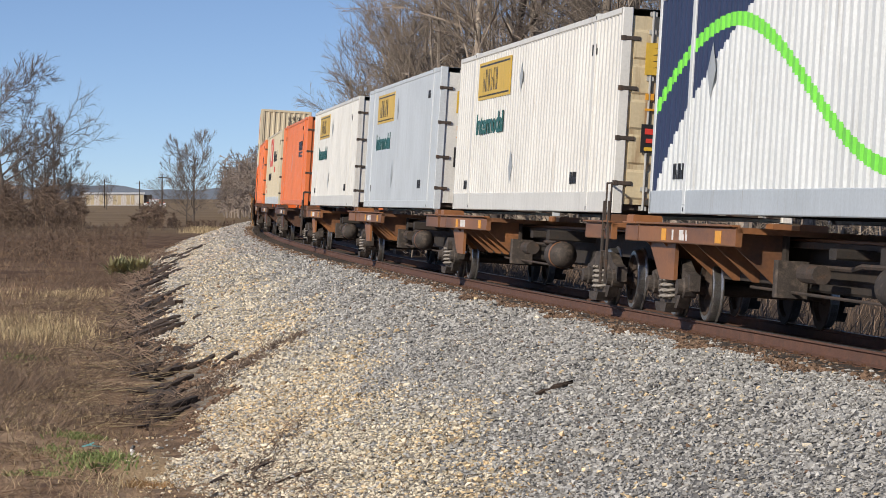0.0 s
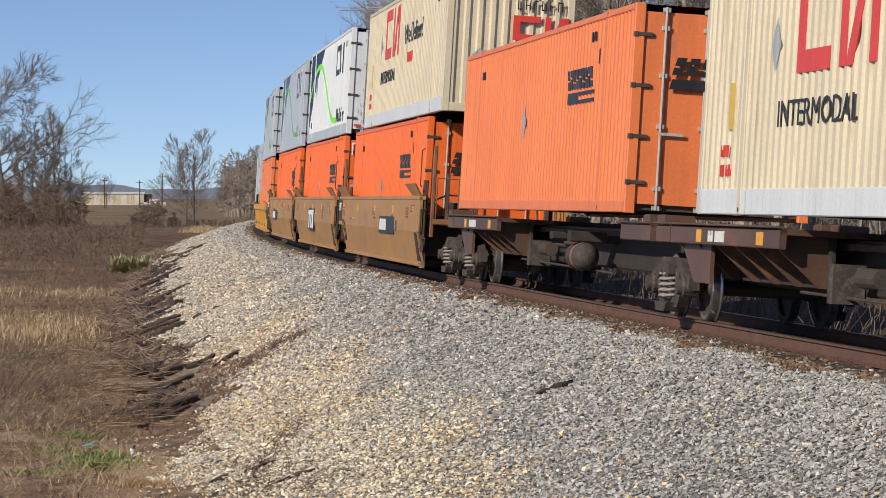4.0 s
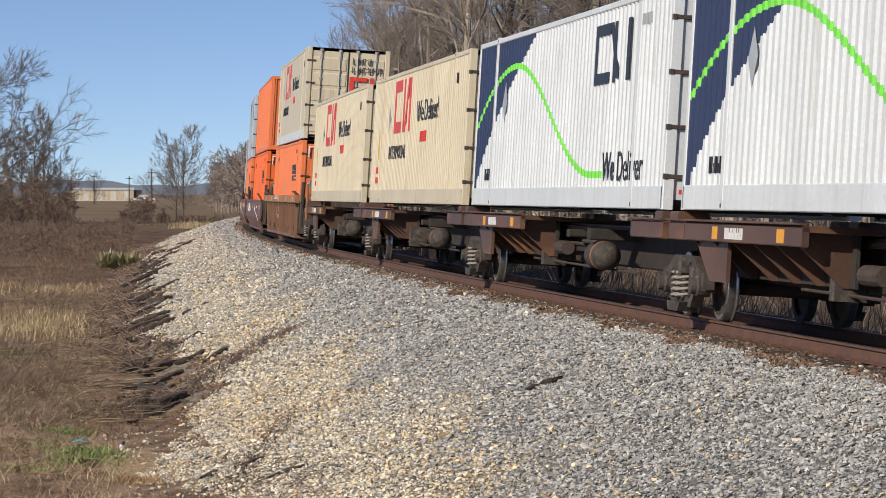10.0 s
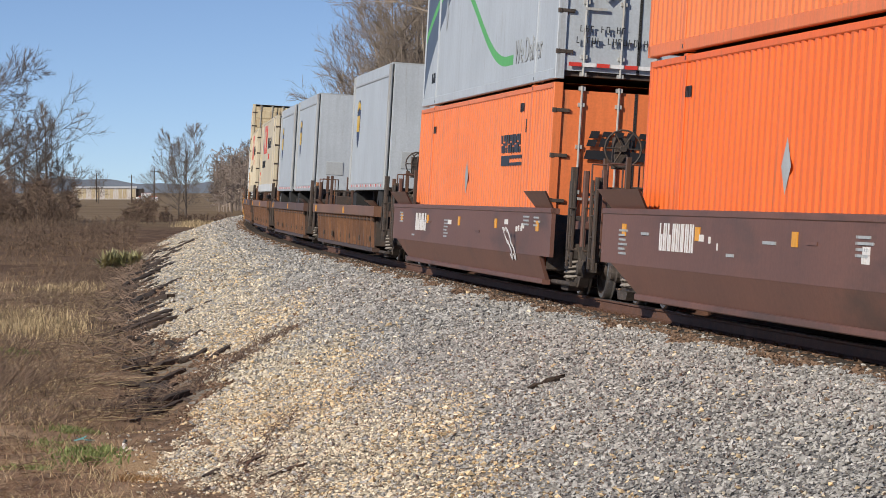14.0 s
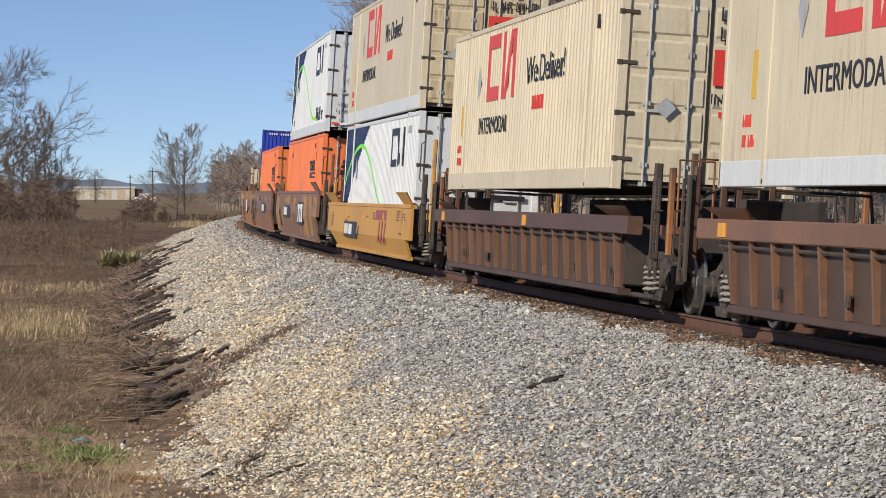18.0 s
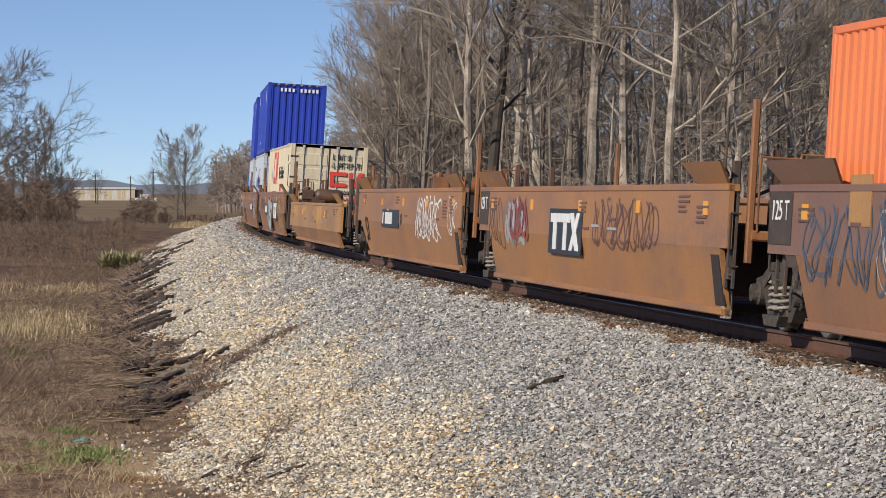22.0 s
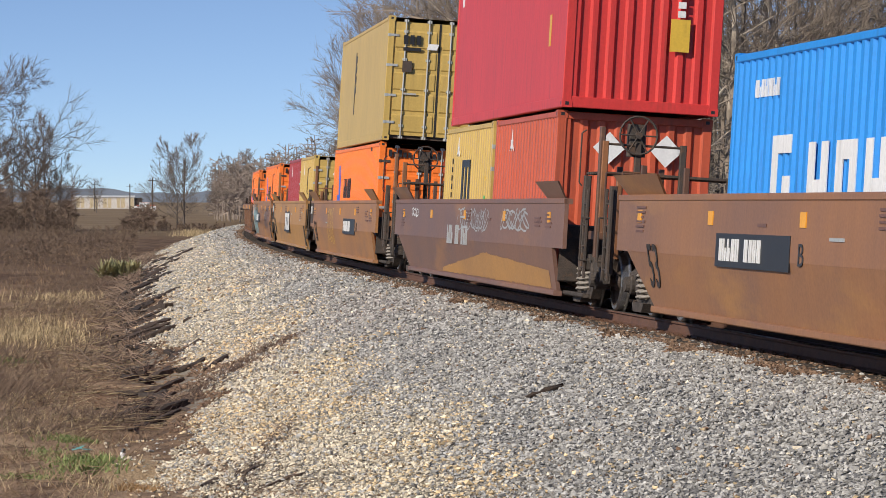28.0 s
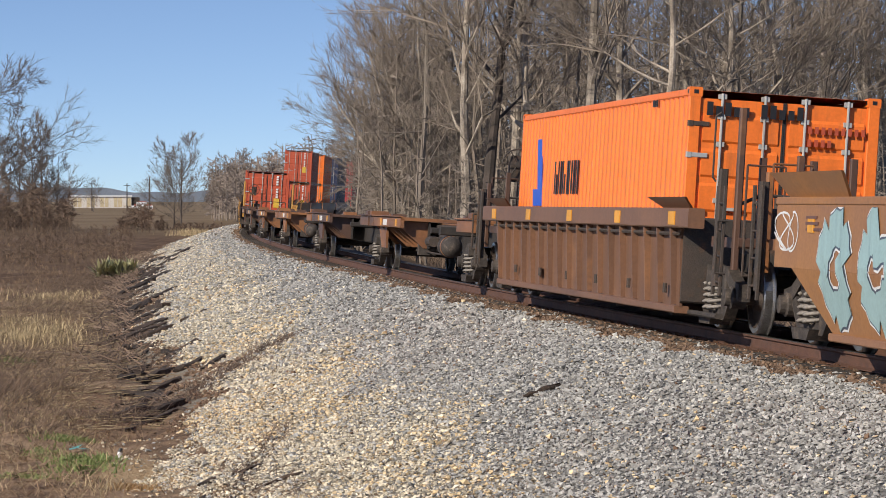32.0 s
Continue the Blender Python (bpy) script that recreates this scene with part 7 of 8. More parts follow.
timber(31.4, -3.86, 0.36, 88, 0.1, dip=0.025, what="short dark splinter of tie lying on the grey ballast")
for k in range(150):
    s = 44 + 91 * rng.random() ** 1.15
    timber(s, np.interp(s, [44, 130], [-7.35, -5.2]) + rng.uniform(-0.55, 0.6), rng.uniform(0.3, 1.7), rng.uniform(-15, 40), rng.uniform(0.09, 0.22))


def blades(name, label, cat, s, lat, h, w, lean, m, z=None):
    """Grass blades: each a bent tapered strip of two faces."""
    n = len(s)
    p = place_xyz(s, lat, lift(s, lat) - 0.01 if z is None else z)
    a = rs.uniform(0, 2 * math.pi, n)
    d = np.stack([np.cos(a), np.sin(a), np.zeros(n)], 1)
    # blades face the camera's side more or less: width across a second angle
    b = rs.uniform(-0.6, 0.6, n)
    e = np.stack([np.cos(b), np.sin(b), np.zeros(n)], 1) * (w / 2)[:, None]
    up = np.array([0, 0, 1.0])
    m1 = p + d * (h * lean * 0.35)[:, None] + up * (h * 0.6)[:, None]
    m2 = p + d * (h * lean)[:, None] + up * (h * (1.0 - 0.35 * np.minimum(lean, 2)))[:, None]
    co = np.stack([p - e, p + e, m1 + e * 0.7, m1 - e * 0.7, m2], 1).reshape(-1, 3)
    o = np.arange(n)[:, None] * 5
    me = bpy.data.meshes.new(name)
    nv = len(co)
    tri = np.concatenate([o + np.array([[0, 1, 2]]), o + np.array([[0, 2, 3]]), o + np.array([[3, 2, 4]])], 1).reshape(-1, 3)
    me = quads(name, co, tri)
    me.materials.append(M[m])
    return tagged(new(name, me), label, cat, kind="stuff")


def clumps(n, s0, s1, l0, l1, per, spread, pull=1.0):
    cs = s0 + (s1 - s0) * rs.rand(n) ** pull
    cl = rs.uniform(l0, l1, n)
    k = rs.poisson(per, n)
    s = np.repeat(cs, k) + rs.normal(0, spread, k.sum())
    lat = np.repeat(cl, k) + rs.normal(0, spread, k.sum())
    return s, lat


s, lat = clumps(900, 75, 200, -30, -7.8, 16, 0.4, 1.2)
blades("withered_grass", "withered brown grass over the low ground", "grass", s, np.minimum(lat, -7.5), rs.uniform(0.08, 0.3, len(s)), rs.uniform(0.01, 0.022, len(s)), rs.uniform(0.4, 1.8, len(s)), "browngrass")
s, lat = clumps(1300, 29, 85, -18, -7.9, 16, 0.28, 1.5)
blades("dead_grass", "dead brown grass over the low ground", "grass", s, np.minimum(lat, -7.3), rs.uniform(0.05, 0.2, len(s)), rs.uniform(0.006, 0.014, len(s)), rs.uniform(1.0, 3.0, len(s)), "deadgrass")
s, lat = clumps(560, 29, 100, -18, -8.2, 26, 0.3, 1.6)
blades("dry_straw", "pale dry straw among the dead grass", "grass", s, np.minimum(lat, -7.5), rs.uniform(0.06, 0.28, len(s)), rs.uniform(0.005, 0.011, len(s)), rs.uniform(0.6, 2.4, len(s)), "straw")
s, lat = clumps(260, 85, 230, -32, -9.5, 34, 0.55, 1.2)
blades("straw_clump", "pale dry straw over the middle ground", "grass", s, np.minimum(lat, -8.6), rs.uniform(0.1, 0.4, len(s)), rs.uniform(0.014, 0.03, len(s)), rs.uniform(0.4, 1.6, len(s)), "deadgrass")
for cs, cl, sp, hh, cnt in ((69, -9.2, 1.1, 0.42, 1700), (76, -9.6, 1.2, 0.38, 1000), (98, -8.5, 1.2, 0.35, 600), (60, -11, 1.0, 0.25, 500), (100, -13, 2.5, 0.35, 900), (285, -10.2, 1.7, 0.9, 700), (43, -9.3, 0.7, 0.16, 400)):
    s, lat = rs.normal(cs, sp * 1.6, cnt), rs.normal(cl, sp * 0.55, cnt)
    blades("straw_tuft", "pale straw-coloured tuft of tall dead grass", "grass", s, np.minimum(lat, -7.4), rs.uniform(0.4, 1.0, cnt) * hh, rs.uniform(0.008, 0.016, cnt) * (1 + cs / 120), rs.uniform(0.1, 0.8, cnt), "straw")
for cs, cl, sp, cnt in ((40.3, -8.6, 0.22, 300), (36.0, -8.55, 0.3, 480), (38.7, -8.9, 0.2, 220), (59.6, -9.4, 0.3, 260), (44, -9.6, 0.3, 120), (30, -7.7, 0.2, 200), (34.5, -9.3, 0.3, 200)):
    s, lat = rs.normal(cs, sp * 1.3, cnt), rs.normal(cl, sp * 0.7, cnt)
    blades("green_weeds", "patch of low fresh green weeds", "weeds", s, np.minimum(lat, -7.2), rs.uniform(0.04, 0.13, cnt), rs.uniform(0.012, 0.03, cnt), rs.uniform(0.3, 1.6, cnt), "weed")
s, lat = rs.normal(33.6, 0.25, 350), rs.normal(-8.0, 0.13, 350)
M["rusttuft"] = mat("rust_orange_grass", (0.34, 0.19, 0.075), 0.9, 0, (0.25, 0.15, 0.07), 2, None, 0, island=0.3)
blades("orange_tuft", "small rust-orange tuft of dead grass", "grass", s, lat, rs.uniform(0.05, 0.16, 350), rs.uniform(0.005, 0.01, 350), rs.uniform(0.3, 1.2, 350), "rusttuft")


def sticks(name, label, cat, s, lat, ln, r, rise, m, along=0.0, spread=1.6):
    """Thin rods: stalks lying on the ground, or twigs standing."""
    n = len(s)
    p = place_xyz(s, lat, lift(s, lat) + 0.012)
    a = along + rs.normal(0, spread, n)
    d = np.stack([np.cos(a) * np.cos(rise), np.sin(a) * np.cos(rise), np.sin(rise)], 1)
    q = p + d * ln[:, None]
    mid = (p + q) / 2 + rs.normal(0, 0.06, (n, 3)) * ln[:, None]
    u = np.cross(d, np.array([0.3, 0.2, 1.0]))
    u /= np.linalg.norm(u, axis=1)[:, None]
    v = np.cross(d, u)
    rr = r[:, None]
    ring = lambda c, k: [c + rr * k * (u * math.cos(t) + v * math.sin(t)) for t in (0, 2.09, 4.19)]
    co = np.stack(ring(p, 1) + ring(mid, 0.8) + [q], 1).reshape(-1, 3)
    o = np.arange(n)[:, None] * 7
    f = np.array([(0, 1, 4), (0, 4, 3), (1, 2, 5), (1, 5, 4), (2, 0, 3), (2, 3, 5), (3, 4, 6), (4, 5, 6), (5, 3, 6)])
    me = quads(name, co, (o[:, :, None] + f[None]).reshape(-1, 3))
    me.materials.append(M[m])
    return tagged(new(name, me), label, cat, kind="stuff")


n = 3600
s = 30 + 60 * rs.rand(n) ** 1.6
sticks("fallen_stalks", "pale dry stalks lying on the low ground", "stalks", s, np.where(s < 42, -8.5, -7.4) - 12 * rs.rand(n), rs.uniform(0.2, 0.9, n), rs.uniform(0.004, 0.009, n), rs.uniform(-0.02, 0.12, n), "deadgrass", 0.2, 0.9)
s, lat = clumps(330, 40, 150, -24, -8, 12, 0.45, 1.3)
n = len(s)
sticks("dead_weeds", "thin brown dead weed stems", "weeds", s, np.minimum(lat, -7.5), rs.uniform(0.15, 0.6, n), rs.uniform(0.003, 0.006, n), rs.uniform(0.3, 1.5, n), "bush")
n = 1500
u = rs.rand(n)
sticks("dead_brush", "dark dead brush lying down the stony slope", "brush", 43 + 8.6 * u + rs.normal(0, 0.3, n), -8.1 + 3.4 * u + rs.normal(0, 0.22, n) * (1.3 - u), rs.uniform(0.2, 0.9, n), rs.uniform(0.003, 0.008, n), rs.uniform(0.0, 0.3, n), "bush", 1.2, 0.35)
n = 1100
sticks("dead_brush", "brown dead brush on the low ground", "brush", rs.normal(50.5, 1.6, n), rs.normal(-9.6, 0.6, n), rs.uniform(0.2, 0.7, n), rs.uniform(0.003, 0.006, n), rs.uniform(0.1, 1.1, n), "bush")
n = 260
u = rs.rand(n)
sticks("dead_brush", "dark dead twigs caught on the stony slope", "brush", 31 + 5.5 * u + rs.normal(0, 0.15, n), -7.2 + 1.1 * u + rs.normal(0, 0.1, n), rs.uniform(0.15, 0.6, n), rs.uniform(0.003, 0.008, n), rs.uniform(0.0, 0.25, n), "bush", 1.2, 0.3)
n = 260
sticks("dead_brush", "dark dead brush at the foot of the slope", "brush", rs.normal(30.5, 1.0, n), rs.normal(-6.9, 0.3, n), rs.uniform(0.2, 0.7, n), rs.uniform(0.003, 0.006, n), rs.uniform(0.0, 0.3, n), "bush", 0.7, 0.6)
# a band of red-brown brush along the foot of the slope, with pale stems lying through it
n = 9000
s = 41 + 85 * rs.rand(n) ** 1.3
lat = np.interp(s, [41, 60, 126], [-9.6, -9.3, -8.3]) + rs.normal(0, 0.75, n) + 0.7 * blotch(s, rs.uniform(-9, -8, n), 0.5)
sticks("brush_band", "red-brown dead brush along the foot of the slope", "brush", s, np.minimum(lat, -7.6), rs.uniform(0.15, 0.55, n), rs.uniform(0.004, 0.008, n), rs.uniform(0.0, 1.0, n), "bush")
n = 6000
s = 55 + 110 * rs.rand(n)
sticks("toe_litter", "dark brush and splinters caught along the foot of the stones", "brush", s, np.interp(s, [55, 90, 150], [-7.3, -6.9, -6.4]) + rs.normal(0, 0.4, n), rs.uniform(0.2, 0.8, n), rs.uniform(0.006, 0.016, n), rs.uniform(0.0, 0.35, n), "bush", 1.3, 0.5)
n = 1000
s = 42 + 52 * rs.rand(n) ** 1.2
sticks("pale_stems", "pale dead stems fallen along the foot of the slope", "stalks", s, rs.uniform(-10.5, -7.1, n), rs.uniform(0.3, 1.3, n), rs.uniform(0.005, 0.011, n), rs.uniform(-0.02, 0.1, n), "straw", 0.1, 0.45)

# spiky evergreen plant
g = G()
q = random.Random(3)
for i in range(260):
    h = (i % 6) - 2.5
    a, e = q.uniform(0, 6.28), q.uniform(0.2, 1.5)
    ln = q.uniform(0.32, 0.58)
    d = Vector((math.cos(a) * math.cos(e), math.sin(a) * math.cos(e), math.sin(e)))
    u = d.cross(Vector((0, 0, 1))).normalized() * 0.03
    b = Vector((h * 0.17, 0.1 * (i % 3), 0.02 + 0.04 * (i % 4))) + d * 0.04
    k = b + d * ln * 0.55
    g.add([b - u * 0.6, b + u * 0.6, k + u, k - u, b + d * ln + Vector((0, 0, -0.08))], [(0, 1, 2, 3), (3, 2, 4)])
y = part("spiky_plant", g, "yucca")
tagged(y, "spiky grey-green evergreen plant among dead grass", "plant")
y.matrix_world = beside(122.5, -7.0, float(lift(122.5, -7.0)) - 0.02) @ Matrix.Scale(1.55, 4)


# litter on the low ground
M["teal_plastic"] = mat("turquoise_plastic", (0.10, 0.36, 0.33), 0.35, 0, (0.16, 0.44, 0.40), 8)
g = G()
for i in range(5):
    a = i * 1.25
    g.add([(0, 0, 0.03), (0.16 * math.cos(a), 0.1 * math.sin(a), 0.02 + 0.05 * (i % 2)), (0.15 * math.cos(a + 1.3), 0.1 * math.sin(a + 1.3), 0.01)], [(0, 1, 2)])
ob = tagged(part("plastic_scrap", g, "teal_plastic"), "crumpled turquoise plastic scrap on dead grass", "litter")
ob.matrix_world = beside(38.9, -8.5, float(lift(38.9, -8.5)) + 0.03)
cup = thing("drink_cup", "small white cup with a dark lid on the ground", "litter")
part("cup_body", G().tube((0, 0, 0), (0, 0, 0.12), 0.035, 10, 0.045), "chalk", cup)
part("lid", G().tube((0, 0, 0.12), (0, 0, 0.19), 0.048, 10, 0.03), "black", cup)
cup.matrix_world = beside(37.5, -8.05, float(lift(37.5, -8.05))) @ Matrix.Rotation(0.25, 4, "Y") @ Matrix.Scale(0.7, 4)


# ---- trees ----
def tree_mesh(seed, H, r0, limbs, levels, twigs, start=0.3, spread=0.9, thin=0.012, wob=0.06, rise=0.12, reach=0.3, leader=0.92):
    """A bare tree: two meshes, the trunk with its limbs and the crown of forking twigs."""
    q = random.Random(seed)
    T, C = G(), G()

    def limb(g, p, d, ln, r, r1, n, sides, bend, lift_):
        pts, u = [p.copy()], d.orthogonal().normalized()
        base, dirs = len(g.v), [d.copy()]
        for i in range(n):
            d = (d + Vector((q.uniform(-bend, bend), q.uniform(-bend, bend), q.uniform(-bend, bend) + lift_))).normalized()
            p = p + d * (ln / n)
            pts.append(p.copy())
            dirs.append(d.copy())
        for i, c in enumerate(pts):
            rr = r + (r1 - r) * i / n
            e = (u - dirs[i] * u.dot(dirs[i])).normalized()
            v = dirs[i].cross(e)
            g.v += [tuple(c + rr * (e * math.cos(2 * math.pi * k / sides) + v * math.sin(2 * math.pi * k / sides))) for k in range(sides)]
        for i in range(n):
            for k in range(sides):
                g.f.append([base + i * sides + k, base + i * sides + (k + 1) % sides, base + (i + 1) * sides + (k + 1) % sides, base + (i + 1) * sides + k])
                g.m.append(0)
        return pts, dirs

    def turned(d, angle):
        u = d.orthogonal().normalized()
        v, a = d.cross(u), q.uniform(0, 6.283)
        w = d * math.cos(angle) + (u * math.cos(a) + v * math.sin(a)) * math.sin(angle)
        return Vector((w.x, w.y, w.z + rise)).normalized()

    def grow(p, d, ln, r, lev):
        r = max(r, thin)
        n = 4 if lev < 2 else 3
        pts, dirs = limb(T if lev < 2 else C, p, d, ln, r, max(r * 0.55, thin * 0.8), n, (6, 5, 3, 3, 3)[min(lev, 4)], 0.16, rise * 0.35)
        if lev >= levels - 1:
            for w in range(twigs):
                k = q.uniform(0.1, 1.0) * n
                j = min(int(k), n - 1)
                b = pts[j].lerp(pts[j + 1], k - j)
                e = turned(dirs[j + 1], q.uniform(0.3, 1.0))
                x = b + e * ln * q.uniform(0.35, 0.8)
                u = e.orthogonal().normalized() * thin * 0.75
                C.add([b + u, b - u, x], [(0, 1, 2)])
        if lev >= levels:
            return
        for i in range(2 + (q.random() < 0.5)):
            grow(pts[-1], turned(dirs[-1], q.uniform(0.25, 0.65)), ln * q.uniform(0.6, 0.82), r * q.uniform(0.45, 0.58), lev + 1)
        for i in range(1 + (lev < 2)):
            j = q.choice((1, 2))
            grow(pts[j], turned(dirs[j], q.uniform(0.5, 0.95)), ln * q.uniform(0.45, 0.7), r * q.uniform(0.3, 0.45), lev + 1)

    tp, td = limb(T, Vector((0, 0, -0.3)), Vector((0, 0, 1)), H * leader, r0, r0 * 0.22, 9, 8, wob, 0.1)
    for i in range(limbs):
        k = start + (1 - start) * (i + q.random()) / limbs
        f = k * 9
        j = min(int(f), 8)
        p = tp[j].lerp(tp[j + 1], f - j)
        a = q.uniform(0, 6.283)
        d = Vector((math.cos(a) * spread, math.sin(a) * spread, q.uniform(0.5, 1.1))).normalized()
        grow(p, d, H * reach * q.uniform(0.4, 0.75) * (1.2 - 0.65 * k), r0 * (1 - 0.78 * k) * q.uniform(0.35, 0.6), 1)
    return T, C


def raw(g, name, mats):
    me = bpy.data.meshes.new(name)
    me.from_pydata(g.v, [], g.f)
    for q in mats:
        me.materials.append(M[q])
    return me


PROTO = []
for seed, H, r0, limbs, levels, twigs, start, spread, thin, rise, reach, leader, stem, leaf in (
        (1, 19, 0.30, 12, 4, 6, 0.3, 0.8, 0.013, 0.1, 0.30, 0.92, "bark", "twig"), (2, 21, 0.33, 11, 4, 6, 0.34, 0.8, 0.013, 0.1, 0.3, 0.92, "bark", "twig"),
        (3, 17, 0.24, 12, 4, 7, 0.25, 0.9, 0.013, 0.1, 0.34, 0.9, "bark", "twig"), (4, 18, 0.27, 12, 4, 7, 0.22, 1.1, 0.013, 0.08, 0.36, 0.88, "bark", "twig"),
        (5, 22, 0.36, 11, 4, 6, 0.36, 0.8, 0.013, 0.1, 0.3, 0.92, "bark", "twig"), (6, 10, 0.15, 13, 4, 9, 0.12, 0.85, 0.013, 0.13, 0.46, 0.82, "fieldbark", "fieldtwig"),
        (7, 18, 0.38, 9, 4, 10, 0.28, 1.25, 0.02, 0.05, 0.52, 0.82, "fieldbark", "fieldtwig"), (8, 12, 0.18, 11, 4, 6, 0.2, 0.75, 0.018, 0.1, 0.34, 0.92, "fieldbark", "fieldtwig")):
    T, C = tree_mesh(seed, H, r0, limbs, levels, twigs, start, spread, thin, 0.11 if seed < 6 else 0.07, rise, reach, leader)
    PROTO.append((raw(T, "trunk", [stem]), raw(C, "crown", [leaf])))
DARK = PROTO[1][0].copy()
DARK.materials.clear()
DARK.materials.append(M["darkbark"])


def sight(px, dist, z=None):
    """A place at that distance along the direction px, counted in 1568ths of the view at rest."""
    a = 0.17248 + math.atan((px - 784) / 5368.3)
    return Vector((dist * math.sin(a), dist * math.cos(a), 0.0))


def tree(px, dist, kind, scale=1.0, z=-1.3, turn=None, lean=0, label="tall bare deciduous tree at the edge of the wood", trunk=None, group="bare trees"):
    t = thing("bare_tree", label, "tree", group)
    part("trunk", trunk or PROTO[kind][0], None, t)
    part("crown", PROTO[kind][1], None, t)
    p = sight(px, dist)
    t.matrix_world = Matrix.Translation((p.x, p.y, z)) @ Matrix.Rotation(radians(lean), 4, "Y") @ Matrix.Rotation(rng.uniform(0, 6.28) if turn is None else turn, 4, "Z") @ Matrix.Scale(scale, 4)
    return t


for px, dist, kind, sc in ((752, 185, 3, 0.8), (785, 175, 2, 0.9), (845, 150, 0, 1.0), (922, 158, 1, 0.95), (972, 150, 4, 0.8), (1052, 142, 4, 1.0), (1122, 150, 1, 0.95),
                           (1192, 138, 3, 1.05), (1252, 165, 0, 1.0), (1305, 140, 3, 1.1), (1372, 158, 1, 0.95), (1430, 145, 2, 1.1), (1482, 165, 4, 0.95), (1545, 150, 0, 1.0), (1600, 150, 3, 1.0),
                           (728, 215, 3, 0.85), (705, 235, 2, 0.8), (800, 205, 0, 0.95), (880, 200, 3, 1.0), (940, 210, 2, 1.05), (1010, 195, 3, 1.05), (1085, 205, 1, 1.0), (1150, 195, 2, 1.1),
                           (1222, 210, 3, 1.1), (1340, 205, 0, 1.1), (1400, 215, 3, 1.1), (1460, 200, 1, 1.1), (1520, 205, 3, 1.1), (684, 265, 2, 0.7), (740, 265, 4, 0.95), (770, 250, 3, 1.0), (708, 195, 2, 0.74), (740, 176, 2, 0.8)):
    tree(px, dist, kind, sc)
for px, dist, kind, sc, lean in ((770, 172, 2, 0.7, -20), (782, 176, 0, 0.75, -12), (765, 180, 2, 0.6, -30), (790, 168, 2, 0.72, -6), (750, 190, 0, 0.6, -14)):
    tree(px, dist, kind, sc, lean=lean, label="slender bare tree leaning out of the wood")
tree(868, 149, 1, 1.0, trunk=DARK, label="tall bare tree with a nearly black trunk")
# broken trunks
for px, dist, H, r, lean in ((1092, 140, 8.4, 0.16, 1), (700, 190, 7.0, 0.14, -6), (745, 180, 6.0, 0.13, 8), (1308, 138, 6.5, 0.42, 3), (1010, 150, 6.0, 0.22, -24)):
    t, _ = tree_mesh(int(px), H, r, 3, 1, 0, 0.5, 0.9, 0.03, 0.03, reach=0.25)
    ob = part("broken_trunk", raw(t, "broken_trunk", ["bark"]), None)
    tagged(ob, "broken leafless trunk standing in the wood", "tree trunk", "broken trunks")
    p = sight(px, dist)
    ob.matrix_world = Matrix.Translation((p.x, p.y, -1.3)) @ Matrix.Rotation(radians(lean), 4, "Y")


def woods(name, label, count, px0, px1, d0, d1, H0, H1, seed, m, thin, per=26, tw=7, z=-1.3, slope=None, broad=False):
    """Massed bare trees, too many to count."""
    q = random.Random(seed)
    g = G()
    for i in range(count):
        px, dist = q.uniform(px0, px1), q.uniform(d0, d1)
        H = q.uniform(H0, H1) * (slope(px) if slope else 1)
        p = sight(px, dist)
        p.z = z
        top = p + Vector((q.uniform(-0.06, 0.06) * H, q.uniform(-0.06, 0.06) * H, H))
        kink = p.lerp(top, q.uniform(0.35, 0.6)) + Vector((q.uniform(-0.04, 0.04), q.uniform(-0.04, 0.04), 0)) * H
        r_ = H * q.uniform(0.007, 0.013)
        g.tube(p, kink, r_, 5, r_ * 0.6, cap=False)
        g.tube(kink, top, r_ * 0.6, 5, thin, cap=False)
        for k in range(per):
            f = q.uniform(0.12, 1.0)
            b = p.lerp(kink, f * 2) if f < 0.5 else kink.lerp(top, f * 2 - 1)
            a = q.uniform(0, 6.28)
            d = Vector((math.cos(a), math.sin(a), q.uniform(-0.15, 1.0))).normalized()
            ln = H * q.uniform(0.1, 0.27) * ((0.5 + 0.9 * f) if broad else (1.15 - 0.6 * f))
            e = b + d * ln
            g.tube(b, e, thin * 1.6, 3, thin * 0.6, cap=False)
            for w in range(tw):
                b2 = b.lerp(e, q.uniform(0.2, 1))
                d2 = (d * 0.7 + Vector((q.uniform(-1, 1), q.uniform(-1, 1), q.uniform(-0.7, 0.9)))).normalized()
                u = d2.orthogonal().normalized() * thin
                g.add([b2 + u, b2 - u, b2 + d2 * ln * q.uniform(0.3, 0.6)], [(0, 1, 2)])
    return tagged(new(name, raw(g, name, [m])), label, "trees", kind="stuff")


woods("wood_interior", "dense leafless wood behind the first trees", 260, 715, 1680, 165, 330, 12, 21, 5, "twig", 0.016, 30, 18)
woods("wood_edge", "fine-twigged small trees at the edge of the wood", 64, 688, 870, 180, 300, 6, 12, 15, "twig", 0.013, 44, 24)
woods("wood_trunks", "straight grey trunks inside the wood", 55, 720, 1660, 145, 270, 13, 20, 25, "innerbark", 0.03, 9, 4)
woods("undergrowth", "tangled bare undergrowth below the trees", 330, 640, 1680, 130, 260, 2.5, 8.5, 6, "twig", 0.013, 20, 8)
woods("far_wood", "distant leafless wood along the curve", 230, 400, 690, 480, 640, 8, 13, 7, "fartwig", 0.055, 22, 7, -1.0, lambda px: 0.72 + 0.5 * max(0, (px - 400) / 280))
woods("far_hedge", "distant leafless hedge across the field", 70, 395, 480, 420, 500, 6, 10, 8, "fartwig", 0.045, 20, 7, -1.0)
n = 5200
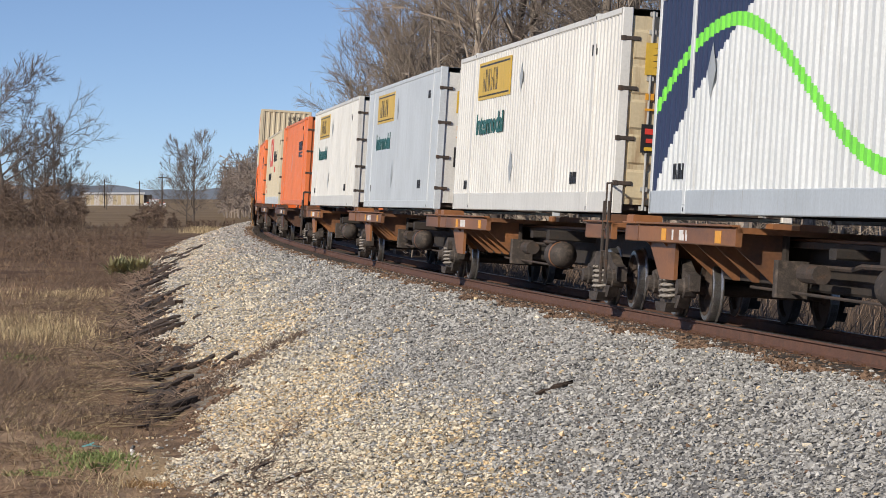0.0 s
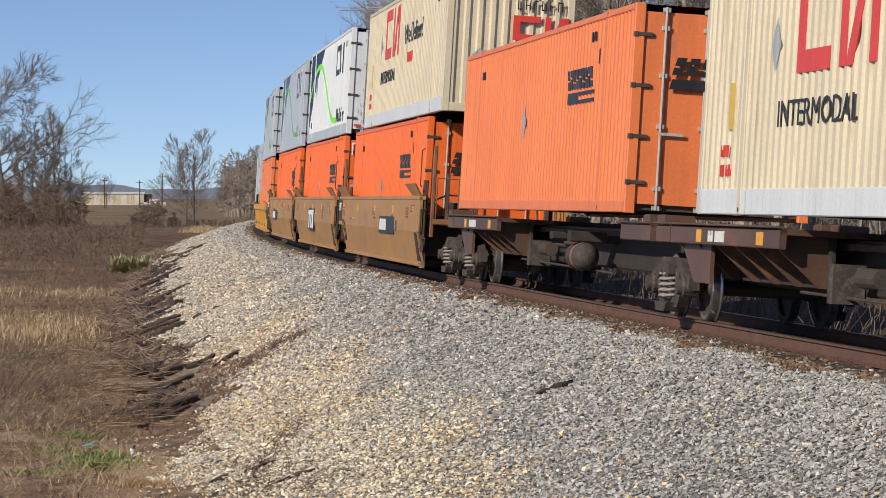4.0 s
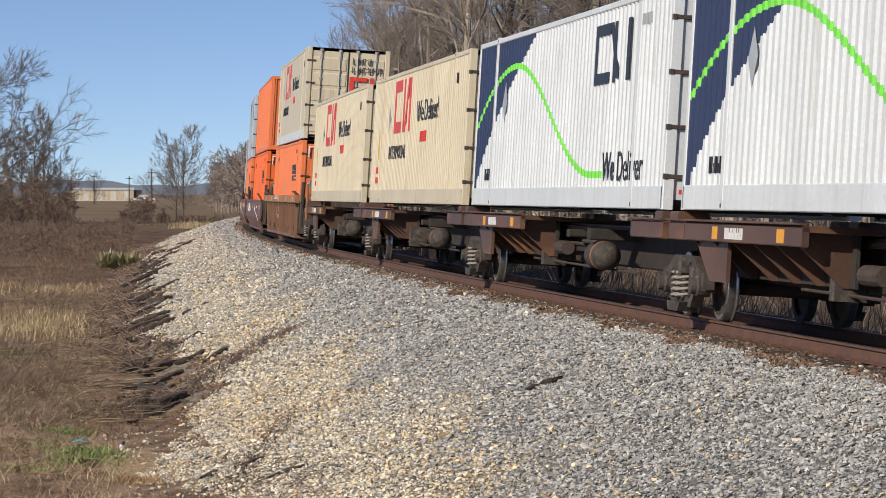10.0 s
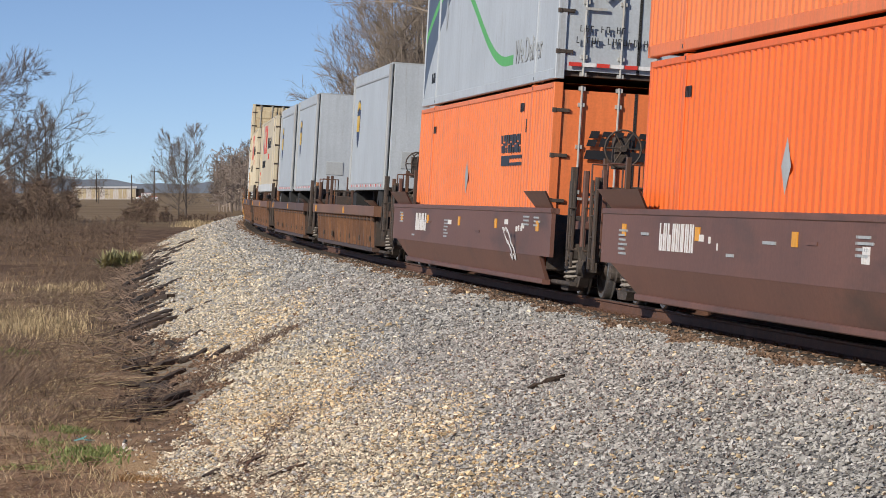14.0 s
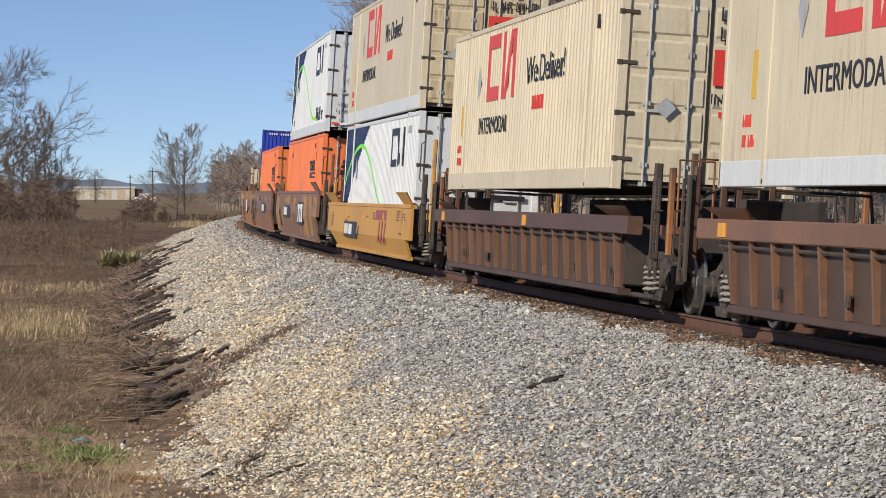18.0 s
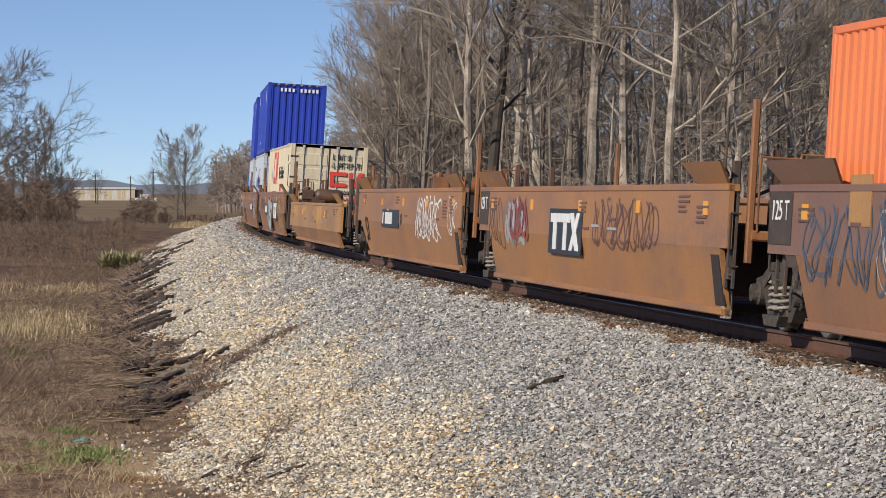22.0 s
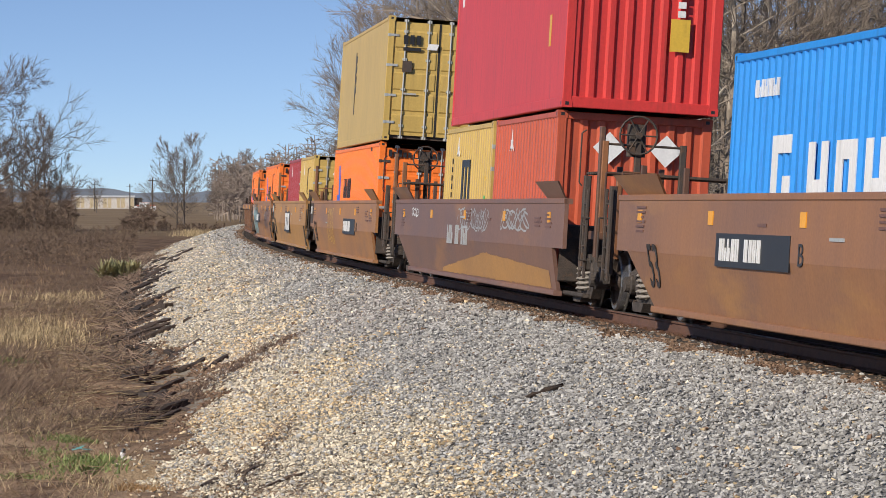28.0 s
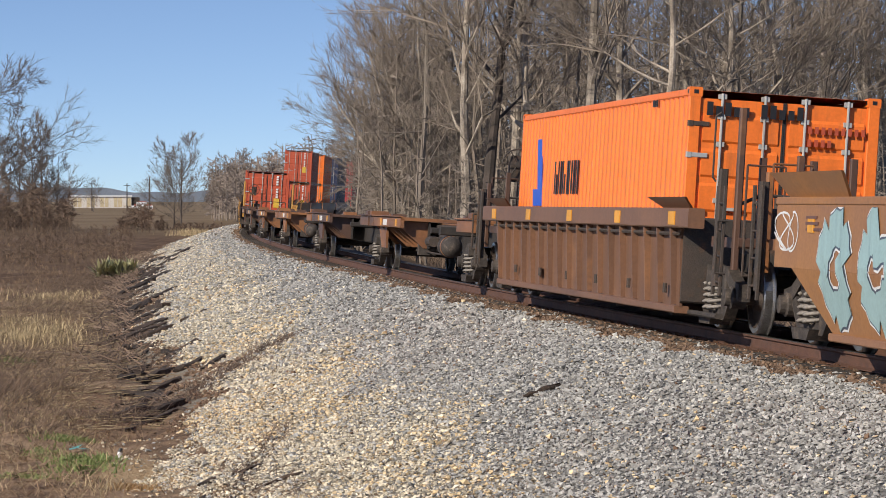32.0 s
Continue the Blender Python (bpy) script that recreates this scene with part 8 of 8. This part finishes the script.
s, lat = rs.uniform(34, 190, n), 7.5 + 9 * rs.rand(n) ** 1.4
# darker twig material, shade beneath the cars put into this brush too
sticks("trackside_brush", "pale tangled brush on the far side of the track", "brush", s, lat, rs.uniform(0.5, 1.9, n), rs.uniform(0.006, 0.014, n), rs.uniform(0.6, 1.5, n), "bush")
# trees standing in the field
for px, dist, kind, sc in ((10, 340, 6, 1.02), (-50, 350, 6, 0.95), (96, 335, 7, 0.95), (80, 331, 7, 0.85), (58, 346, 7, 0.8), (40, 350, 7, 0.78), (125, 350, 7, 0.55), (343, 345, 5, 1.0),
                           (330, 352, 5, 0.68), (442, 480, 5, 1.05), (425, 500, 5, 0.8), (188, 900, 5, 0.95)):
    tree(px, dist, kind, sc, z=-1.5, label="bare tree standing in the winter field", group="field trees")
woods("thicket", "brown leafless thicket in the field", 240, -60, 150, 300, 360, 1.6, 5.4, 9, "bush", 0.024, 26, 10, -1.5, lambda px: 0.35 + 0.6 * abs(math.sin(px * 0.045 + 1)), True)
woods("thicket", "brown leafless thicket in the field", 150, 232, 415, 300, 350, 0.8, 2.8, 10, "bush", 0.024, 26, 10, -1.5, lambda px: 0.3 + 0.7 * max(0, math.sin((px - 225) * 0.034)), True)
woods("low_brush", "low brown brush over the field", 900, -60, 260, 150, 310, 0.25, 1.0, 12, "bush", 0.013, 12, 5, -1.6, None, True)

# ---- the far distance ----
M["shedwall"] = paint("white_shed_sheeting", (0.62, 0.60, 0.56), (0.40, 0.24, 0.15), 0.45)
M["shedroof"] = paint("pale_shed_roof", (0.66, 0.65, 0.62), (0.4, 0.36, 0.32), 0.3)
M["hill"] = mat("hazy_blue_hill", (0.19, 0.22, 0.27), 1.0, 0, (0.16, 0.19, 0.24), 0.01, None, 0)
M["greenfield"] = mat("green_winter_crop", (0.13, 0.17, 0.06), 0.95, 0, (0.17, 0.18, 0.07), 0.02, None, 0)
shed = thing("long_shed", "long low white shed with rusty sheeting across the field", "shed")
L_ = 21.5
part("wall", G().box(-L_ / 2, L_ / 2, -3, 3, 0, 3.9), "shedwall", shed)
for i in range(14):
    x = -L_ / 2 + 0.8 + i * (L_ - 1.6) / 13
    part("wall_panel", G().box(x - 0.62, x + 0.62, -3.05, -3.003, 0.3, 3.5), "shedwall" if i % 3 == 0 else "door", shed)
part("roof", G().prism([(-3.4, 3.85), (3.4, 3.85), (3.4, 4.0), (0, 4.5), (-3.4, 4.0)], "x", -L_ / 2 - 0.3, L_ / 2 + 0.3), "shedroof", shed)
part("end_wall", G().box(L_ / 2, L_ / 2 + 2.8, -2.2, 2.8, 0, 3.7), "steel", shed)
p = sight(199, 1050)
shed.matrix_world = Matrix.Translation((p.x, p.y, -0.5)) @ Matrix.Rotation(-0.06, 4, "Z")
for px, dist, h in ((287, 620, 7.6), (247, 800, 7.4), (185, 850, 8.2), (266, 900, 4.0)):
    pole = thing("utility_pole", "weathered wooden utility pole across the field", "utility pole", "utility poles")
    part("pole", G().tube((0, 0, 0), (0, 0, h), 0.17, 8, 0.12), "tie", pole)
    part("cross_arm", G().cbox(-0.9, 0.9, -0.07, 0.07, h - 0.7, h - 0.55, 0.02), "tie", pole)
    p = sight(px, dist)
    pole.matrix_world = Matrix.Translation((p.x, p.y, -0.9))
for nm, col, items in (("parked_truck", "brick", ((275, 900),)), ("parked_car", "chalk", ((274, 760),))):
    for px, dist in items:
        c = thing(nm, "small vehicle parked across the field", "vehicle")
        part("body", G().cbox(-2.6, 2.6, -1, 1, 0.4, 1.6, 0.2), col, c)
        part("cab", G().cbox(-1.4, 1.0, -0.9, 0.9, 1.58, 2.5, 0.2), col, c)
        for x in (-1.6, 1.6):
            part("wheel", G().lathe([(-1.0, 0.05), (-1.0, 0.42), (1.0, 0.42), (1.0, 0.05)], (0, 0.42), 12), "rubber", c).matrix_basis = Matrix.Translation((x, 0, 0)) @ Matrix.Rotation(radians(90), 4, "Z")
        p = sight(px, dist)
        c.matrix_world = Matrix.Translation((p.x, p.y, -0.75 if dist > 800 else -0.9))
# a ridge of hills at the horizon, the air's haze painted in as bluish grey
q = random.Random(4)
g = G()
prev = None
for i in range(121):
    px = -900 + i * 20
    p = sight(px, 4300)
    h = 14 + 9 * max(0.0, 1 - abs(px - 20) / 420) + 2.5 * math.sin(i * 0.5) + 1.5 * math.sin(i * 1.37 + 1)
    cur = ((p.x, p.y, -4), (p.x, p.y, h), (p.x * 1.05, p.y * 1.05, h * 0.6))
    if prev:
        g.add([prev[0], cur[0], cur[1], prev[1], cur[2], prev[2]], [(0, 1, 2, 3), (3, 2, 4, 5)])
    prev = cur
tagged(part("hill_ridge", raw(g, "hill_ridge", ["hill"]), None), "hazy blue wooded ridge on the horizon", "hill", kind="structure")


def motions():
    """Carries every car, truck and load along the curve, and turns the wheels."""
    times = [0.5 * i for i in range(65)]
    for ob, s0, half, z in TRAIN:
        walk(ob, [(t, railed(s0 - gone(t), half) @ pose(0, 0, z)) for t in times])
    # the wheels turn, keyed closely while they pass the camera (by the largest step that a key may take), and held before and after
    for ob, s0, half, z in TRAIN:
        if not ob.name.startswith("rail_truck"):
            continue
        t0, t1 = max(0.0, (s0 - 78) / 23.93), min(32.0, (s0 - 24) / 23.93)
        if t1 <= t0:
            continue
        n0, n1 = math.ceil(t0 * FPS), math.floor(t1 * FPS)
        for w in ob.children:
            if w.name.startswith("wheelset"):
                rows = [(0.0, pose(*w.location))] if n0 > 0 else []
                rows += [(k / FPS, Matrix.Translation(w.location) @ Matrix.Rotation(radians(80) * (k - n0), 4, "X")) for k in range(n0, n1 + 1)]
                if n1 < 960:
                    rows.append((32.0, rows[-1][1]))
                walk(w, rows)


motions()
